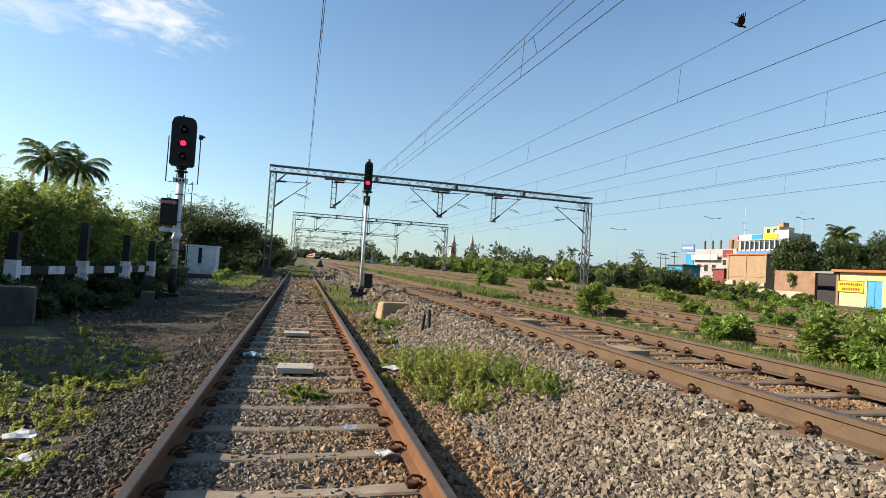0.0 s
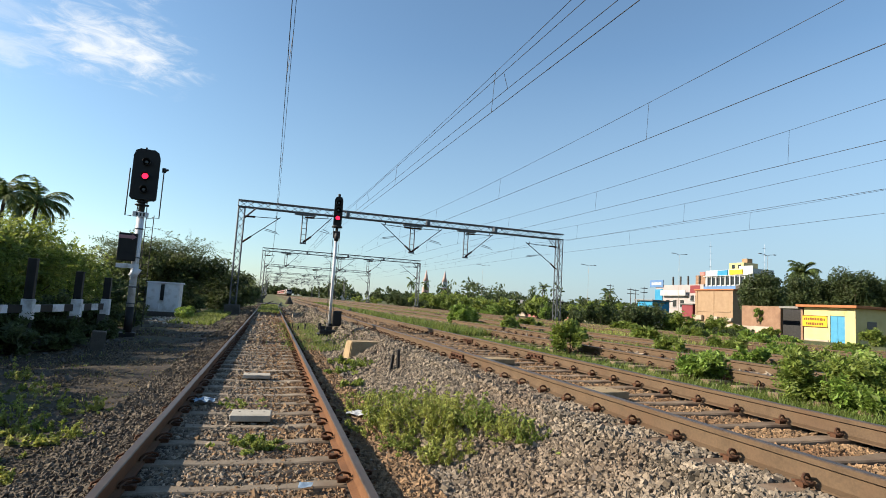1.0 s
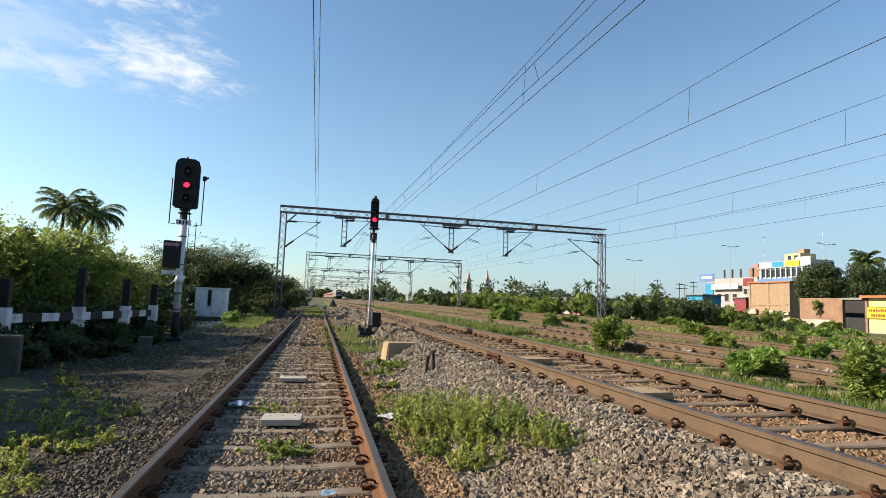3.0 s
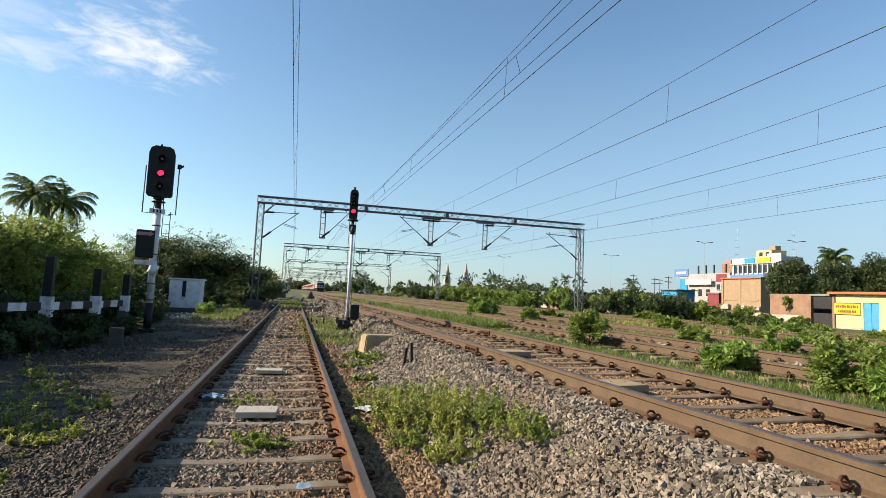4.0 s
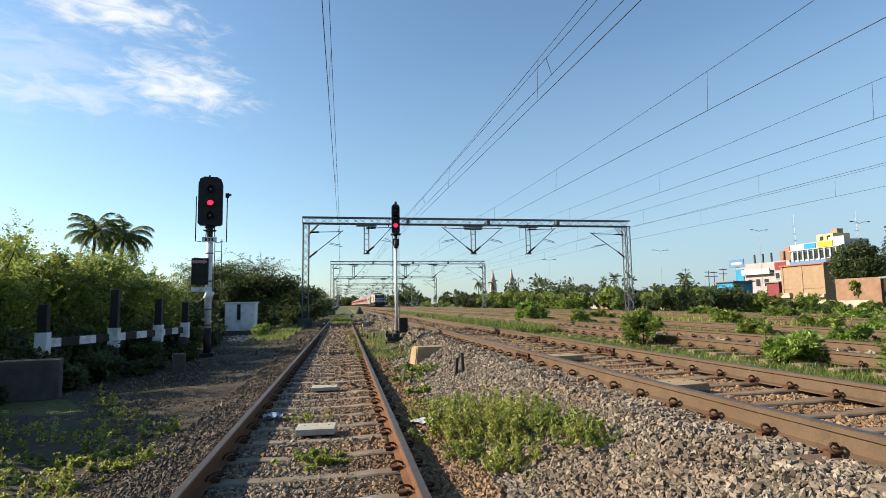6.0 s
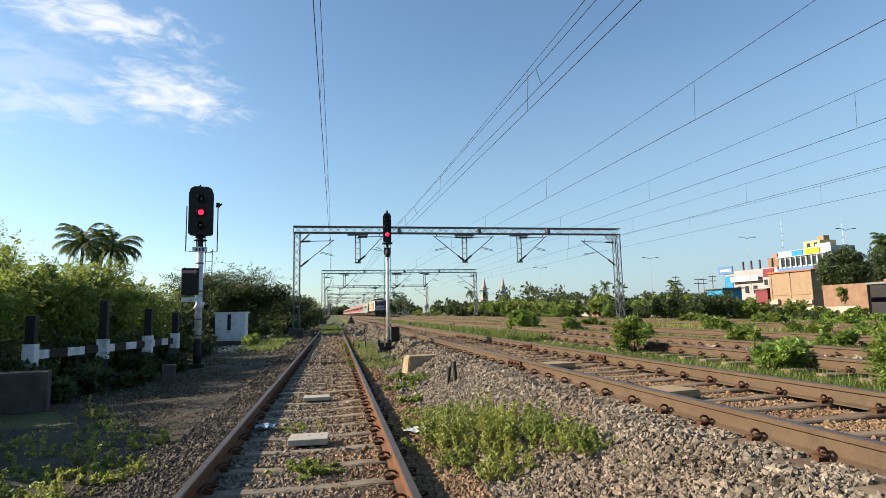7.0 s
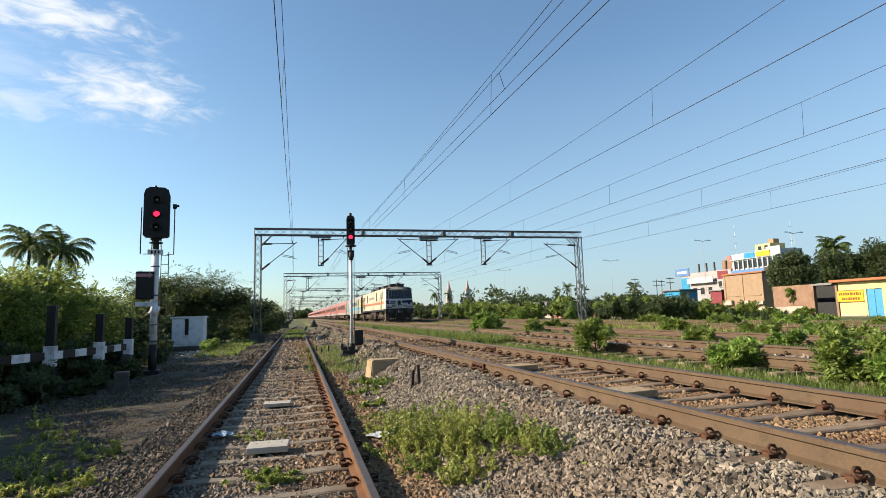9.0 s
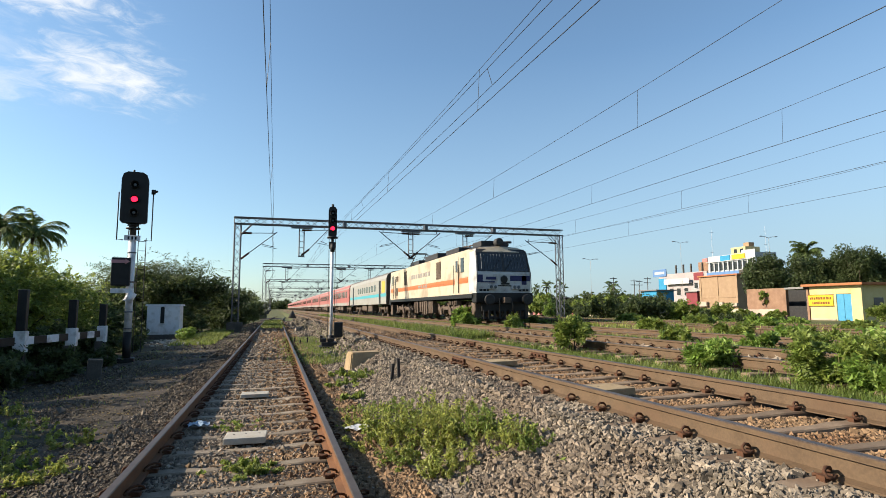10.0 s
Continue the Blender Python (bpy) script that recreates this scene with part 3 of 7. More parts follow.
def crossover_wires(x_at):
    """Two taut wires of the crossover, clipped to each other."""
    w = thing("overhead_wire", "two taut dark crossover wires joined by short clips", "overhead wire", group="overhead wires")
    for dx, dz in ((0.0, 0.24), (-0.1, 0.56)):
        bm = bmesh.new()
        sweep(bm, [(x_at(y) + dx, y, wire_z(y) + dz) for y in (-62.0, -40, -12, 0, 10, 20, 30, 41.0, 64, 87, 134, 180)], 0.006, 5)
        part("wire", bm, M["wire"], w)
    for y in (9.3, 24.0, 60.0):
        bm = bmesh.new()
        bar(bm, (x_at(y), y, wire_z(y) + 0.24), (x_at(y) - 0.1, y, wire_z(y) + 0.56), 0.006, 4)
        part("clip", bm, M["wire"], w)


crossover_wires(stagger(3.4))

# ---- signals ----


def lamp_row(parent, z_list, lit, r, y):
    for z in z_list:
        bm = bmesh.new()
        lathe(bm, [(r * 1.18, 0.0), (r * 1.18, 0.16), (r * 1.1, 0.16), (r * 1.08, 0.02)], 20, Matrix.Translation((0, y, z)) @ pose(0, 0, 0, 90, 0, 0))
        part("hood", bm, M["black"], parent)
        bm = bmesh.new()
        lathe(bm, [(r, 0.0), (r * 0.9, 0.02), (r * 0.4, 0.035)], 20, Matrix.Translation((0, y - 0.004, z)) @ pose(0, 0, 0, 90, 0, 0))
        part("lens", bm, M["red_glow"] if z == lit else M["lens_off"], parent, "glowing red signal lens" if z == lit else "unlit dark lens")


def signal_large():
    s = thing("railway_signal", "tall colour-light signal showing red on a white and black post", "railway signal", pose(-4.3, 18.65, 0.0, 0, 0, 8))
    bm = bmesh.new()
    bar(bm, (0, 0, 0.82), (0, 0, 3.75), 0.105, 18)
    part("post", bm, M["white"], s, "white painted steel post")
    bm = bmesh.new()
    bar(bm, (0, 0, -0.15), (0, 0, 0.82), 0.115, 18)
    box(bm, -0.22, 0.22, -0.22, 0.22, -0.2, 0.04, 0.02)
    part("post_base", bm, M["black"], s, "black painted foot of the post")
    bm = bmesh.new()
    bar(bm, (0, 0, 3.75), (0, 0, 4.12), 0.09, 14)
    for z, r in ((3.95, 0.2), (4.05, 0.16), (4.12, 0.22)):
        bar(bm, (0, 0, z), (0, 0, z + 0.035), r, 14)
    part("neck", bm, M["iron"], s)
    bm = bmesh.new()
    prism(bm, [(-0.37, 4.2), (-0.31, 4.14), (0.31, 4.14), (0.37, 4.2), (0.37, 5.5), (0.32, 5.66), (0.2, 5.73), (-0.2, 5.73), (-0.32, 5.66), (-0.37, 5.5)], -0.10, 0.16)
    head = part("head", bm, M["black"], s, "black signal head with three lamps")
    lamp_row(head, (4.45, 4.87, 5.32), 4.87, 0.098, -0.10)
    bm = bmesh.new()
    bar(bm, (-0.05, 0, 5.73), (-0.05, 0, 5.8), 0.03, 8)
    part("cap", bm, M["iron"], s)
    bm = bmesh.new()
    for sx in (-0.44, 0.5):
        sweep(bm, [(sx * 0.6, 0.1, 3.62), (sx, 0.12, 3.62), (sx, 0.12, 5.1)], 0.018, 6)
        bar(bm, (sx * 0.3, 0.1, 3.62), (sx * 0.25, 0.1, 4.15), 0.016, 6)
    bar(bm, (0.5, 0.1, 5.1), (0.5, 0.1, 5.24), 0.06, 8)
    bar(bm, (0.5, 0.1, 5.14), (0.62, 0.06, 5.2), 0.035, 8)
    part("service_frame", bm, M["iron"], s, "thin dark access frame and microphone-like lamp")
    bm = bmesh.new()
    for sx in (0.15, 0.36):
        bar(bm, (sx, 0.12, 0.2), (sx, 0.12, 3.7), 0.012, 6)
    for k in range(12):
        bar(bm, (0.15, 0.12, 0.4 + 0.29 * k), (0.36, 0.12, 0.4 + 0.29 * k), 0.009, 6)
    part("ladder", bm, M["iron"], s)
    bm = bmesh.new()
    box(bm, -0.22, 0.22, -0.14, -0.11, 3.58, 3.74, 0.01)
    part("number_plate", bm, M["white"], s, "small white plate with dark marks")
    bm = bmesh.new()
    for k in (-0.1, 0.0, 0.09):
        box(bm, k - 0.025, k + 0.025, -0.147, -0.141, 3.61, 3.71)
    part("plate_marks", bm, M["iron"], s)
    bm = bmesh.new()
    box(bm, -0.50, 0.0, -0.24, -0.0, 2.2, 3.05, 0.03)
    rep = part("lower_unit", bm, M["black"], s, "dark box of a subsidiary signal")
    bm = bmesh.new()
    box(bm, -0.50, -0.12, -0.262, -0.246, 2.88, 2.98)
    tri = [bm.verts.new((-0.14, -0.262, 2.84)), bm.verts.new((-0.02, -0.262, 2.93)), bm.verts.new((-0.14, -0.262, 3.02))]
    bm.faces.new(tri)
    part("arrow", bm, material("faded_pink_arrow", ((0.55, 0.25, 0.28), (0.68, 0.36, 0.38)), 0.6, bump=0), rep, "faded pink arrow")
    bm = bmesh.new()
    box(bm, -0.5, 0.12, -0.16, -0.12, 1.98, 2.12, 0.01)
    bar(bm, (-0.05, -0.1, 1.72), (0.1, -0.1, 2.0), 0.12, 12)
    part("bracket_plate", bm, M["white"], s)
    bm = bmesh.new()
    for z in (0.9, 1.4, 2.3, 3.2):
        bar(bm, (0, 0, z), (0, 0, z + 0.04), 0.125, 16)
    part("band", bm, M["steel"], s)


def signal_small():
    s = thing("railway_signal", "slim colour-light signal showing red on a white pole with black base", "railway signal", pose(1.96, 20.72, 0.0, 0, 0, -4))
    bm = bmesh.new()
    bar(bm, (0, 0, 0.35), (0, 0, 3.75), 0.056, 14)
    part("post", bm, M["white"], s, "white steel pole")
    bm = bmesh.new()
    prism(bm, [(-0.13, 4.18), (0.13, 4.18), (0.155, 4.26), (0.155, 5.2), (0.1, 5.3), (-0.1, 5.3), (-0.155, 5.2), (-0.155, 4.26)], -0.1, 0.1)
    head = part("head", bm, M["black"], s, "black signal head")
    lamp_row(head, (4.48, 4.78, 5.06), 4.48, 0.085, -0.1)
    bm = bmesh.new()
    bar(bm, (0, 0, 3.7), (0, 0, 4.2), 0.055, 10)
    box(bm, -0.13, 0.13, -0.1, 0.1, 3.72, 3.98, 0.03)
    bar(bm, (0, -0.12, 3.6), (0.02, -0.16, 3.9), 0.09, 8)
    bar(bm, (0, 0, 4.12), (0, 0, 4.18), 0.2, 10)
    bar(bm, (0, 0, 5.28), (0, 0, 5.42), 0.05, 8)
    part("neck", bm, M["iron"], s)
    bm = bmesh.new()
    box(bm, -0.42, 0.40, -0.36, 0.36, -0.1, 0.12, 0.02)
    box(bm, -0.34, 0.32, -0.28, 0.28, 0.12, 0.26, 0.02)
    for k in (-0.26, 0.0):
        box(bm, k - 0.1, k + 0.1, -0.24, 0.1, 0.26, 0.40, 0.02)
    box(bm, -0.40, -0.30, -0.2, 0.2, 0.26, 0.5, 0.02)
    bar(bm, (0, 0, 0.2), (0, 0, 0.5), 0.11, 12)
    part("base", bm, M["iron"], s, "dark stepped base")
    bm = bmesh.new()
    box(bm, 0.1, 0.42, -0.2, 0.12, 0.42, 0.98, 0.03)
    part("junction_box", bm, M["black"], s, "dark cable junction box")
    bm = bmesh.new()
    for x in (-0.12, 0.12):
        bar(bm, (x, 0.3, 0.2), (x, 0.06, 4.1), 0.01, 5)
    part("ladder", bm, M["iron"], s)


signal_large()
signal_small()

# block beside the running line, iron stakes, marker
bm = bmesh.new()
box(bm, -0.56, 0.56, -0.32, 0.32, -0.1, 0.46)
for v in bm.verts:
    if v.co.z > 0.2:
        v.co.x *= 0.86
        v.co.y *= 0.75
bmesh.ops.bevel(bm, geom=list(bm.edges), offset=0.025, segments=2, affect="EDGES")
ob = part("concrete_block", bm, M["concrete_tan"])
ob.matrix_world = pose(2.12, 13.15, 0.0, 0, 0, 7)
tagged(ob, "tapered tan concrete block sunk into the ballast", "concrete block")
for x, y, h in ((1.88, 9.35, 0.30), (2.0, 9.3, 0.34), (1.32, 24.2, 0.3), (1.0, 23.6, 0.25), (0.8, 24.4, 0.3)):
    bm = bmesh.new()
    box(bm, -0.026, 0.026, -0.018, 0.018, -0.3, h, 0.006)
    ob = part("iron_stake", bm, M["iron"])
    ob.matrix_world = pose(x, y, float(land(x, y)), random.uniform(-6, 6), random.uniform(-6, 6), 20)
    tagged(ob, "short rusty iron stake driven into the ballast", "stake", "iron stakes")
bm = bmesh.new()
lathe(bm, [(0.55, 0.0), (0.06, 0.85)], 4)
ob = part("fouling_marker", bm, M["concrete_grey"])
ob.matrix_world = pose(1.9, 62, 0.45, 0, 0, 30)
tagged(ob, "small dark pyramid-shaped stone marker between tracks", "marker")

# ---- equipment cabinet ----
cab = thing("equipment_cabinet", "white metal trackside equipment cabinet on a plinth", "cabinet", pose(-5.75, 33.3, 0.0, 0, 0, -4))
bm = bmesh.new()
box(bm, -0.82, 0.82, -0.4, 0.4, 0.12, 1.68, 0.03)
part("body", bm, M["box_white"], cab)
bm = bmesh.new()
prism(bm, [(-0.9, 1.68), (0.9, 1.68), (0.86, 1.76), (-0.86, 1.76)], -0.47, 0.47)
part("roof", bm, M["box_white"], cab)
bm = bmesh.new()
box(bm, -0.75, -0.14, -0.43, -0.4, 0.25, 1.6, 0.01)
part("door", bm, M["box_white"], cab)
bm = bmesh.new()
box(bm, 0.06, 0.74, -0.43, -0.4, 0.25, 1.6, 0.01)
d2 = part("door", bm, M["box_white"], cab)
bm = bmesh.new()
box(bm, -0.13, 0.05, -0.46, -0.42, 0.75, 1.62, 0.01)
part("dark_panel", bm, M["black"], cab, "dark vertical slot between the doors")
bm = bmesh.new()
box(bm, -0.9, 0.9, -0.5, 0.5, -0.2, 0.14, 0.02)
part("plinth", bm, M["concrete_grey"], cab)

# ---- fence of rail posts with painted bars ----
fence = thing("fence", "low black and white barred fence on rail posts", "fence")
POSTS = [(-6.1, 12.5, 1.6), (-5.5, 14.5, 1.95), (-5.08, 16.4, 1.75), (-4.88, 18.3, 1.65)]
for x, y, h in POSTS:
    bm = bmesh.new()
    box(bm, x - 0.09, x + 0.09, y - 0.08, y + 0.08, -0.2, h, 0.015)
    pst = part("post", bm, M["black"], fence, "black painted post with a white band")
    bm = bmesh.new()
    box(bm, x - 0.118, x + 0.118, y - 0.098, y + 0.098, 0.55, 1.02, 0.015)
    part("white_band", bm, M["white"], pst)
    bm = bmesh.new()
    box(bm, x - 0.15, x + 0.06, y - 0.13, y - 0.09, -0.1, 0.58, 0.01)
    part("stub", bm, M["concrete_grey"], pst)
for (xa, ya, _), (xb, yb, _) in zip(POSTS, POSTS[1:]):
    a, b = Vector((xa, ya - 0.14, 0.80)), Vector((xb, yb - 0.14, 0.80))
    cuts = [0.06, 0.26, 0.5, 0.74, 0.94]
    for k, (u, v) in enumerate(zip(cuts, cuts[1:])):
        bm = bmesh.new()
        p, q = a.lerp(b, u), a.lerp(b, v)
        mid, ln = (p + q) / 2, (q - p).length
        box(bm, -ln / 2, ln / 2, -0.03, 0.03, -0.09, 0.09, 0.008, Matrix.Translation(mid) @ Matrix.Rotation(math.atan2(q.y - p.y, q.x - p.x), 4, "Z"))
        part("bar", bm, M["white"] if k % 2 == 0 else M["black"], fence)
bm = bmesh.new()
box(bm, -0.15, 0.15, -0.15, 0.15, -0.15, 0.40, 0.03)
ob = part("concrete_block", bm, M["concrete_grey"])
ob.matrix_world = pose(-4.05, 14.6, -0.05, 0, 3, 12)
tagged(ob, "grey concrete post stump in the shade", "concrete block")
bm = bmesh.new()
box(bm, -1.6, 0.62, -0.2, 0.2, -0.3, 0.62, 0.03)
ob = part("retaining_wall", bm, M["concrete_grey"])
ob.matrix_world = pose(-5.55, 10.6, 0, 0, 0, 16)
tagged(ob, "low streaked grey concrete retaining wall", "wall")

# ---- train ----
CREAM = material("cream_loco_paint", ((0.68, 0.57, 0.41), (0.80, 0.69, 0.52)), 0.5, scale=2, fine=30, bump=0.04, dirt=(0.42, 0.33, 0.23), dirt_scale=0.9, dirt_amount=0.75)
WHITE_L = material("white_loco_paint", ((0.66, 0.66, 0.66), (0.76, 0.76, 0.75)), 0.5, scale=2, fine=30, bump=0.04, dirt=(0.34, 0.31, 0.28), dirt_scale=2.2, dirt_amount=0.8)
ORANGE = material("orange_band_paint", ((0.60, 0.17, 0.05), (0.70, 0.24, 0.08)), 0.5, scale=3, fine=30, bump=0.03)
NAVY = material("navy_paint", ((0.02, 0.025, 0.11), (0.035, 0.04, 0.16)), 0.5, scale=3, fine=30, bump=0.03)
UNDER = material("grimy_underframe", ((0.09, 0.066, 0.05), (0.21, 0.155, 0.115)), 0.85, scale=4, fine=40, bump=0.2, dirt=(0.20, 0.15, 0.11), dirt_scale=2.5)
SOOT = material("sooty_dark_grey_paint", ((0.03, 0.03, 0.032), (0.075, 0.072, 0.07)), 0.6, scale=3, fine=30, bump=0.06)
ROOF = material("grey_roof", ((0.16, 0.155, 0.15), (0.27, 0.26, 0.25)), 0.75, scale=2, fine=20, bump=0.1, dirt=(0.08, 0.07, 0.06), dirt_scale=1.0)
RED_C = material("faded_red_coach_paint", ((0.46, 0.13, 0.115), (0.56, 0.19, 0.165)), 0.5, scale=2, fine=20, bump=0.03, dirt=(0.40, 0.14, 0.11), dirt_scale=0.7, dirt_amount=0.5)
GREY_C = material("pale_grey_coach_paint", ((0.39, 0.38, 0.345), (0.48, 0.47, 0.43)), 0.5, scale=2, fine=20, bump=0.03, dirt=(0.36, 0.32, 0.26), dirt_scale=0.9, dirt_amount=0.5)
CYAN = material("cyan_band_paint", ((0.06, 0.42, 0.52), (0.09, 0.52, 0.62)), 0.5, scale=3, fine=30, bump=0.03)
YELLOW = material("yellow_paint", ((0.70, 0.50, 0.06), (0.80, 0.60, 0.10)), 0.55, scale=3, fine=30, bump=0.03)


def wheel(bm, x, y, r=0.53):
    for s in (-1, 1):
        lathe(bm, [(r + 0.03, -0.07), (r + 0.03, -0.04), (r, -0.03), (r, 0.06), (r * 0.82, 0.065), (r * 0.78, 0.02), (0.16, 0.03), (0.14, 0.1)], 20, Matrix.Translation((x + s * 0.86, y, r)) @ pose(0, 0, 0, 0, 90 * s, 0))
    bar(bm, (x - 0.8, y, r), (x + 0.8, y, r), 0.09, 8)


def bogie(parent, y, axles, side_x=1.08, r=0.53):
    for dy in axles:
        bm = bmesh.new()
        wheel(bm, 0, y + dy, r)
        part("wheelset", bm, UNDER, parent)
    lo, hi = y + min(axles) - 0.8, y + max(axles) + 0.8
    bm = bmesh.new()
    for s in (-1, 1):
        box(bm, s * side_x - 0.07, s * side_x + 0.07, lo, hi, 0.62, 0.82, 0.03)
        for dy in axles:
            box(bm, s * side_x - 0.14, s * side_x + 0.14, y + dy - 0.2, y + dy + 0.2, 0.34, 0.74, 0.03)
            for k in (-0.42, 0.42):
                bar(bm, (s * (side_x + 0.02), y + dy + k, 0.4), (s * (side_x + 0.02), y + dy + k, 0.9), 0.11, 10)
            bar(bm, (s * (side_x + 0.16), y + dy - 0.35, 0.5), (s * (side_x + 0.12), y + dy + 0.4, 0.95), 0.05, 8)
        box(bm, s * side_x - 0.03, s * side_x + 0.05, lo + 0.25, lo + 0.5, 0.2, 0.65, 0.01)
    part("bogie_frame", bm, UNDER, parent)


def sheet(bm, pts, x):
    bm.faces.new([bm.verts.new((x, y, z)) for y, z in pts])


def locomotive():
    """Nose towards -y at 0; rails at z 0; length 20.2."""
    L, W = 20.8, 1.56
    t = thing("locomotive", "cream and white electric locomotive with an orange waist band", "locomotive")
    bm = bmesh.new()
    # rings along the body: y, half width, shoulder, crown
    rings = []
    secs = [(0.10, 1.30, 2.42, 2.42), (0.38, 1.36, 3.45, 3.50), (0.62, 1.46, 3.62, 3.78), (0.95, W, 3.66, 3.86), (L - 0.95, W, 3.66, 3.86), (L - 0.62, 1.46, 3.62, 3.78), (L - 0.38, 1.36, 3.45, 3.50), (L - 0.10, 1.30, 2.42, 2.42)]
    for y, w, sh, cr in secs:
        rings.append([bm.verts.new(v) for v in ((-w if sh > 3 else -1.42, y, 1.36), (-w if sh > 3 else -1.42, y, 2.4 if sh > 3 else 2.38), (-w, y, sh - 0.02), (-w * 0.72, y, (sh + cr) / 2 + 0.03), (0, y, cr + 0.03), (w * 0.72, y, (sh + cr) / 2 + 0.03), (w, y, sh - 0.02), (w if sh > 3 else 1.42, y, 2.4 if sh > 3 else 2.38), (w if sh > 3 else 1.42, y, 1.36))])
    for a, b in zip(rings, rings[1:]):
        for i in range(9):
            q = bm.faces.new((a[i], a[(i + 1) % 9], b[(i + 1) % 9], b[i]))
            q.material_index = 1 if 2 <= i <= 5 and a[0].co.y > 0.5 and b[0].co.y < L - 0.5 else 0
    bm.faces.new(rings[0][::-1])
    bm.faces.new(rings[-1])
    bmesh.ops.recalc_face_normals(bm, faces=bm.faces)
    part("body", bm, [CREAM, SOOT], t, "cream painted body sides")
    # white cab ends: a skin just proud of the body, nose and cab sides
    for y0, s in ((0.0, 1), (L, -1)):
        bm = bmesh.new()
        P = lambda y: y0 + s * y
        face = [[(-1.43, 0.085, 1.46), (1.43, 0.085, 1.46)], [(-1.44, 0.06, 2.38), (1.44, 0.06, 2.38)], [(-1.38, 0.345, 3.46), (1.38, 0.345, 3.46)], [(-1.30, 0.52, 3.66), (1.30, 0.52, 3.66)]]
        vs = [[bm.verts.new((x, P(y), z)) for x, y, z in row] for row in face]
        for k_, (a, b) in enumerate(zip(vs, vs[1:])):
            bm.faces.new((a[0], a[1], b[1], b[0])).material_index = 1 if k_ == 2 else 0
        for sx in (-1, 1):
            side = [(sx * 1.43, 0.085, 1.46), (sx * 1.44, 0.06, 2.38), (sx * 1.38, 0.345, 3.46), (sx * 1.30, 0.52, 3.66), (sx * 1.545, 0.95, 3.62), (sx * 1.55, 0.95, 1.46)]
            b1 = [bm.verts.new((x, P(y), z)) for x, y, z in side]
            bm.faces.new((b1[0], b1[1], b1[5]))
            bm.faces.new((b1[1], b1[4], b1[5]))
            bm.faces.new((b1[1], b1[2], b1[4]))
            bm.faces.new((b1[2], b1[3], b1[4]))
        bmesh.ops.remove_doubles(bm, verts=bm.verts, dist=0.002)
        bmesh.ops.recalc_face_normals(bm, faces=bm.faces)
        c = part("cab_front", bm, [WHITE_L, SOOT], t, "white cab front with raked windscreen")
        slope = lambda z: 0.06 + (z - 2.38) * (0.285 / 1.08)
        bm = bmesh.new()
        sur = [bm.verts.new((x, P(slope(z) - 0.006), z)) for x, z in ((-1.40, 2.5), (1.40, 2.5), (1.36, 3.46), (-1.36, 3.46))]
        back = [bm.verts.new(v.co + Vector((0, s * 0.03, 0))) for v in sur]
        bm.faces.new(sur)
        for i in range(4):
            bm.faces.new((sur[i], sur[(i + 1) % 4], back[(i + 1) % 4], back[i]))
        part("windscreen_surround", bm, SOOT, c, "black surround of the windscreen")
        for x0, x1 in ((-1.24, -0.05), (0.05, 1.24)):
            bm = bmesh.new()
            f = [bm.verts.new((x, P(slope(z) - 0.012), z)) for x, z in ((x0 * 1.06, 2.54), (x1 * 1.06, 2.54), (x1 * 1.02, 3.42), (x0 * 1.02, 3.42))]
            g = [bm.verts.new(v.co + Vector((0, s * 0.03, 0))) for v in f]
            bm.faces.new(f)
            for i in range(4):
                bm.faces.new((f[i], f[(i + 1) % 4], g[(i + 1) % 4], g[i]))
            part("windscreen", bm, M["glass"], c, "dark windscreen pane with a grille")
            bm = bmesh.new()
            for k in range(7):
                x = x0 + (k + 0.5) * (x1 - x0) / 7
                bar(bm, (x, P(slope(2.64) - 0.03), 2.64), (x * 0.97, P(slope(3.38) - 0.03), 3.38), 0.008, 4)
            part("window_grille", bm, M["steel"], c)
            bm = bmesh.new()
            bar(bm, (x0 * 0.5, P(slope(2.5) - 0.05), 2.5), (x0 * 0.5 + 0.45, P(slope(3.1) - 0.06), 3.1), 0.012, 5)
            part("wiper", bm, M["black"], c)
        # lower front: navy band with wings, grey lines, black skirt
        bm = bmesh.new()
        for x0, x1, z0, z1 in ((-1.40, -1.12, 1.98, 2.34), (-0.95, -0.42, 2.10, 2.24), (0.32, 1.40, 2.04, 2.30), (0.95, 1.2, 1.86, 2.3), (-1.2, -0.5, 1.96, 2.02)):
            box(bm, x0, x1, *sorted((P(0.048), P(0.07))), z0, z1)
        part("front_band", bm, NAVY, c, "dark navy band across the nose")
        bm = bmesh.new()
        lathe(bm, [(0.19, 0.0), (0.19, 0.012), (0.13, 0.014)], 24, Matrix.Translation((0, P(0.06), 2.12)) @ pose(0, 0, 0, 90 * s, 0, 0))
        box(bm, -0.62, 0.62, *sorted((P(0.046), P(0.062))), 1.78, 1.83)
        box(bm, -0.18, 0.28, *sorted((P(0.04), P(0.062))), 1.86, 1.95)
        part("emblem", bm, M["black"], c, "dark round emblem and lettering bars")
        bm = bmesh.new()
        for x0, x1 in ((-1.30, -1.14), (-1.1, -0.96), (-0.92, -0.8), (0.78, 0.92), (0.98, 1.12), (1.16, 1.3)):
            box(bm, x0, x1, *sorted((P(0.05), P(0.072))), 1.54, 1.64)
        part("number_bars", bm, M["black"], c, "dark bars in place of the running number")
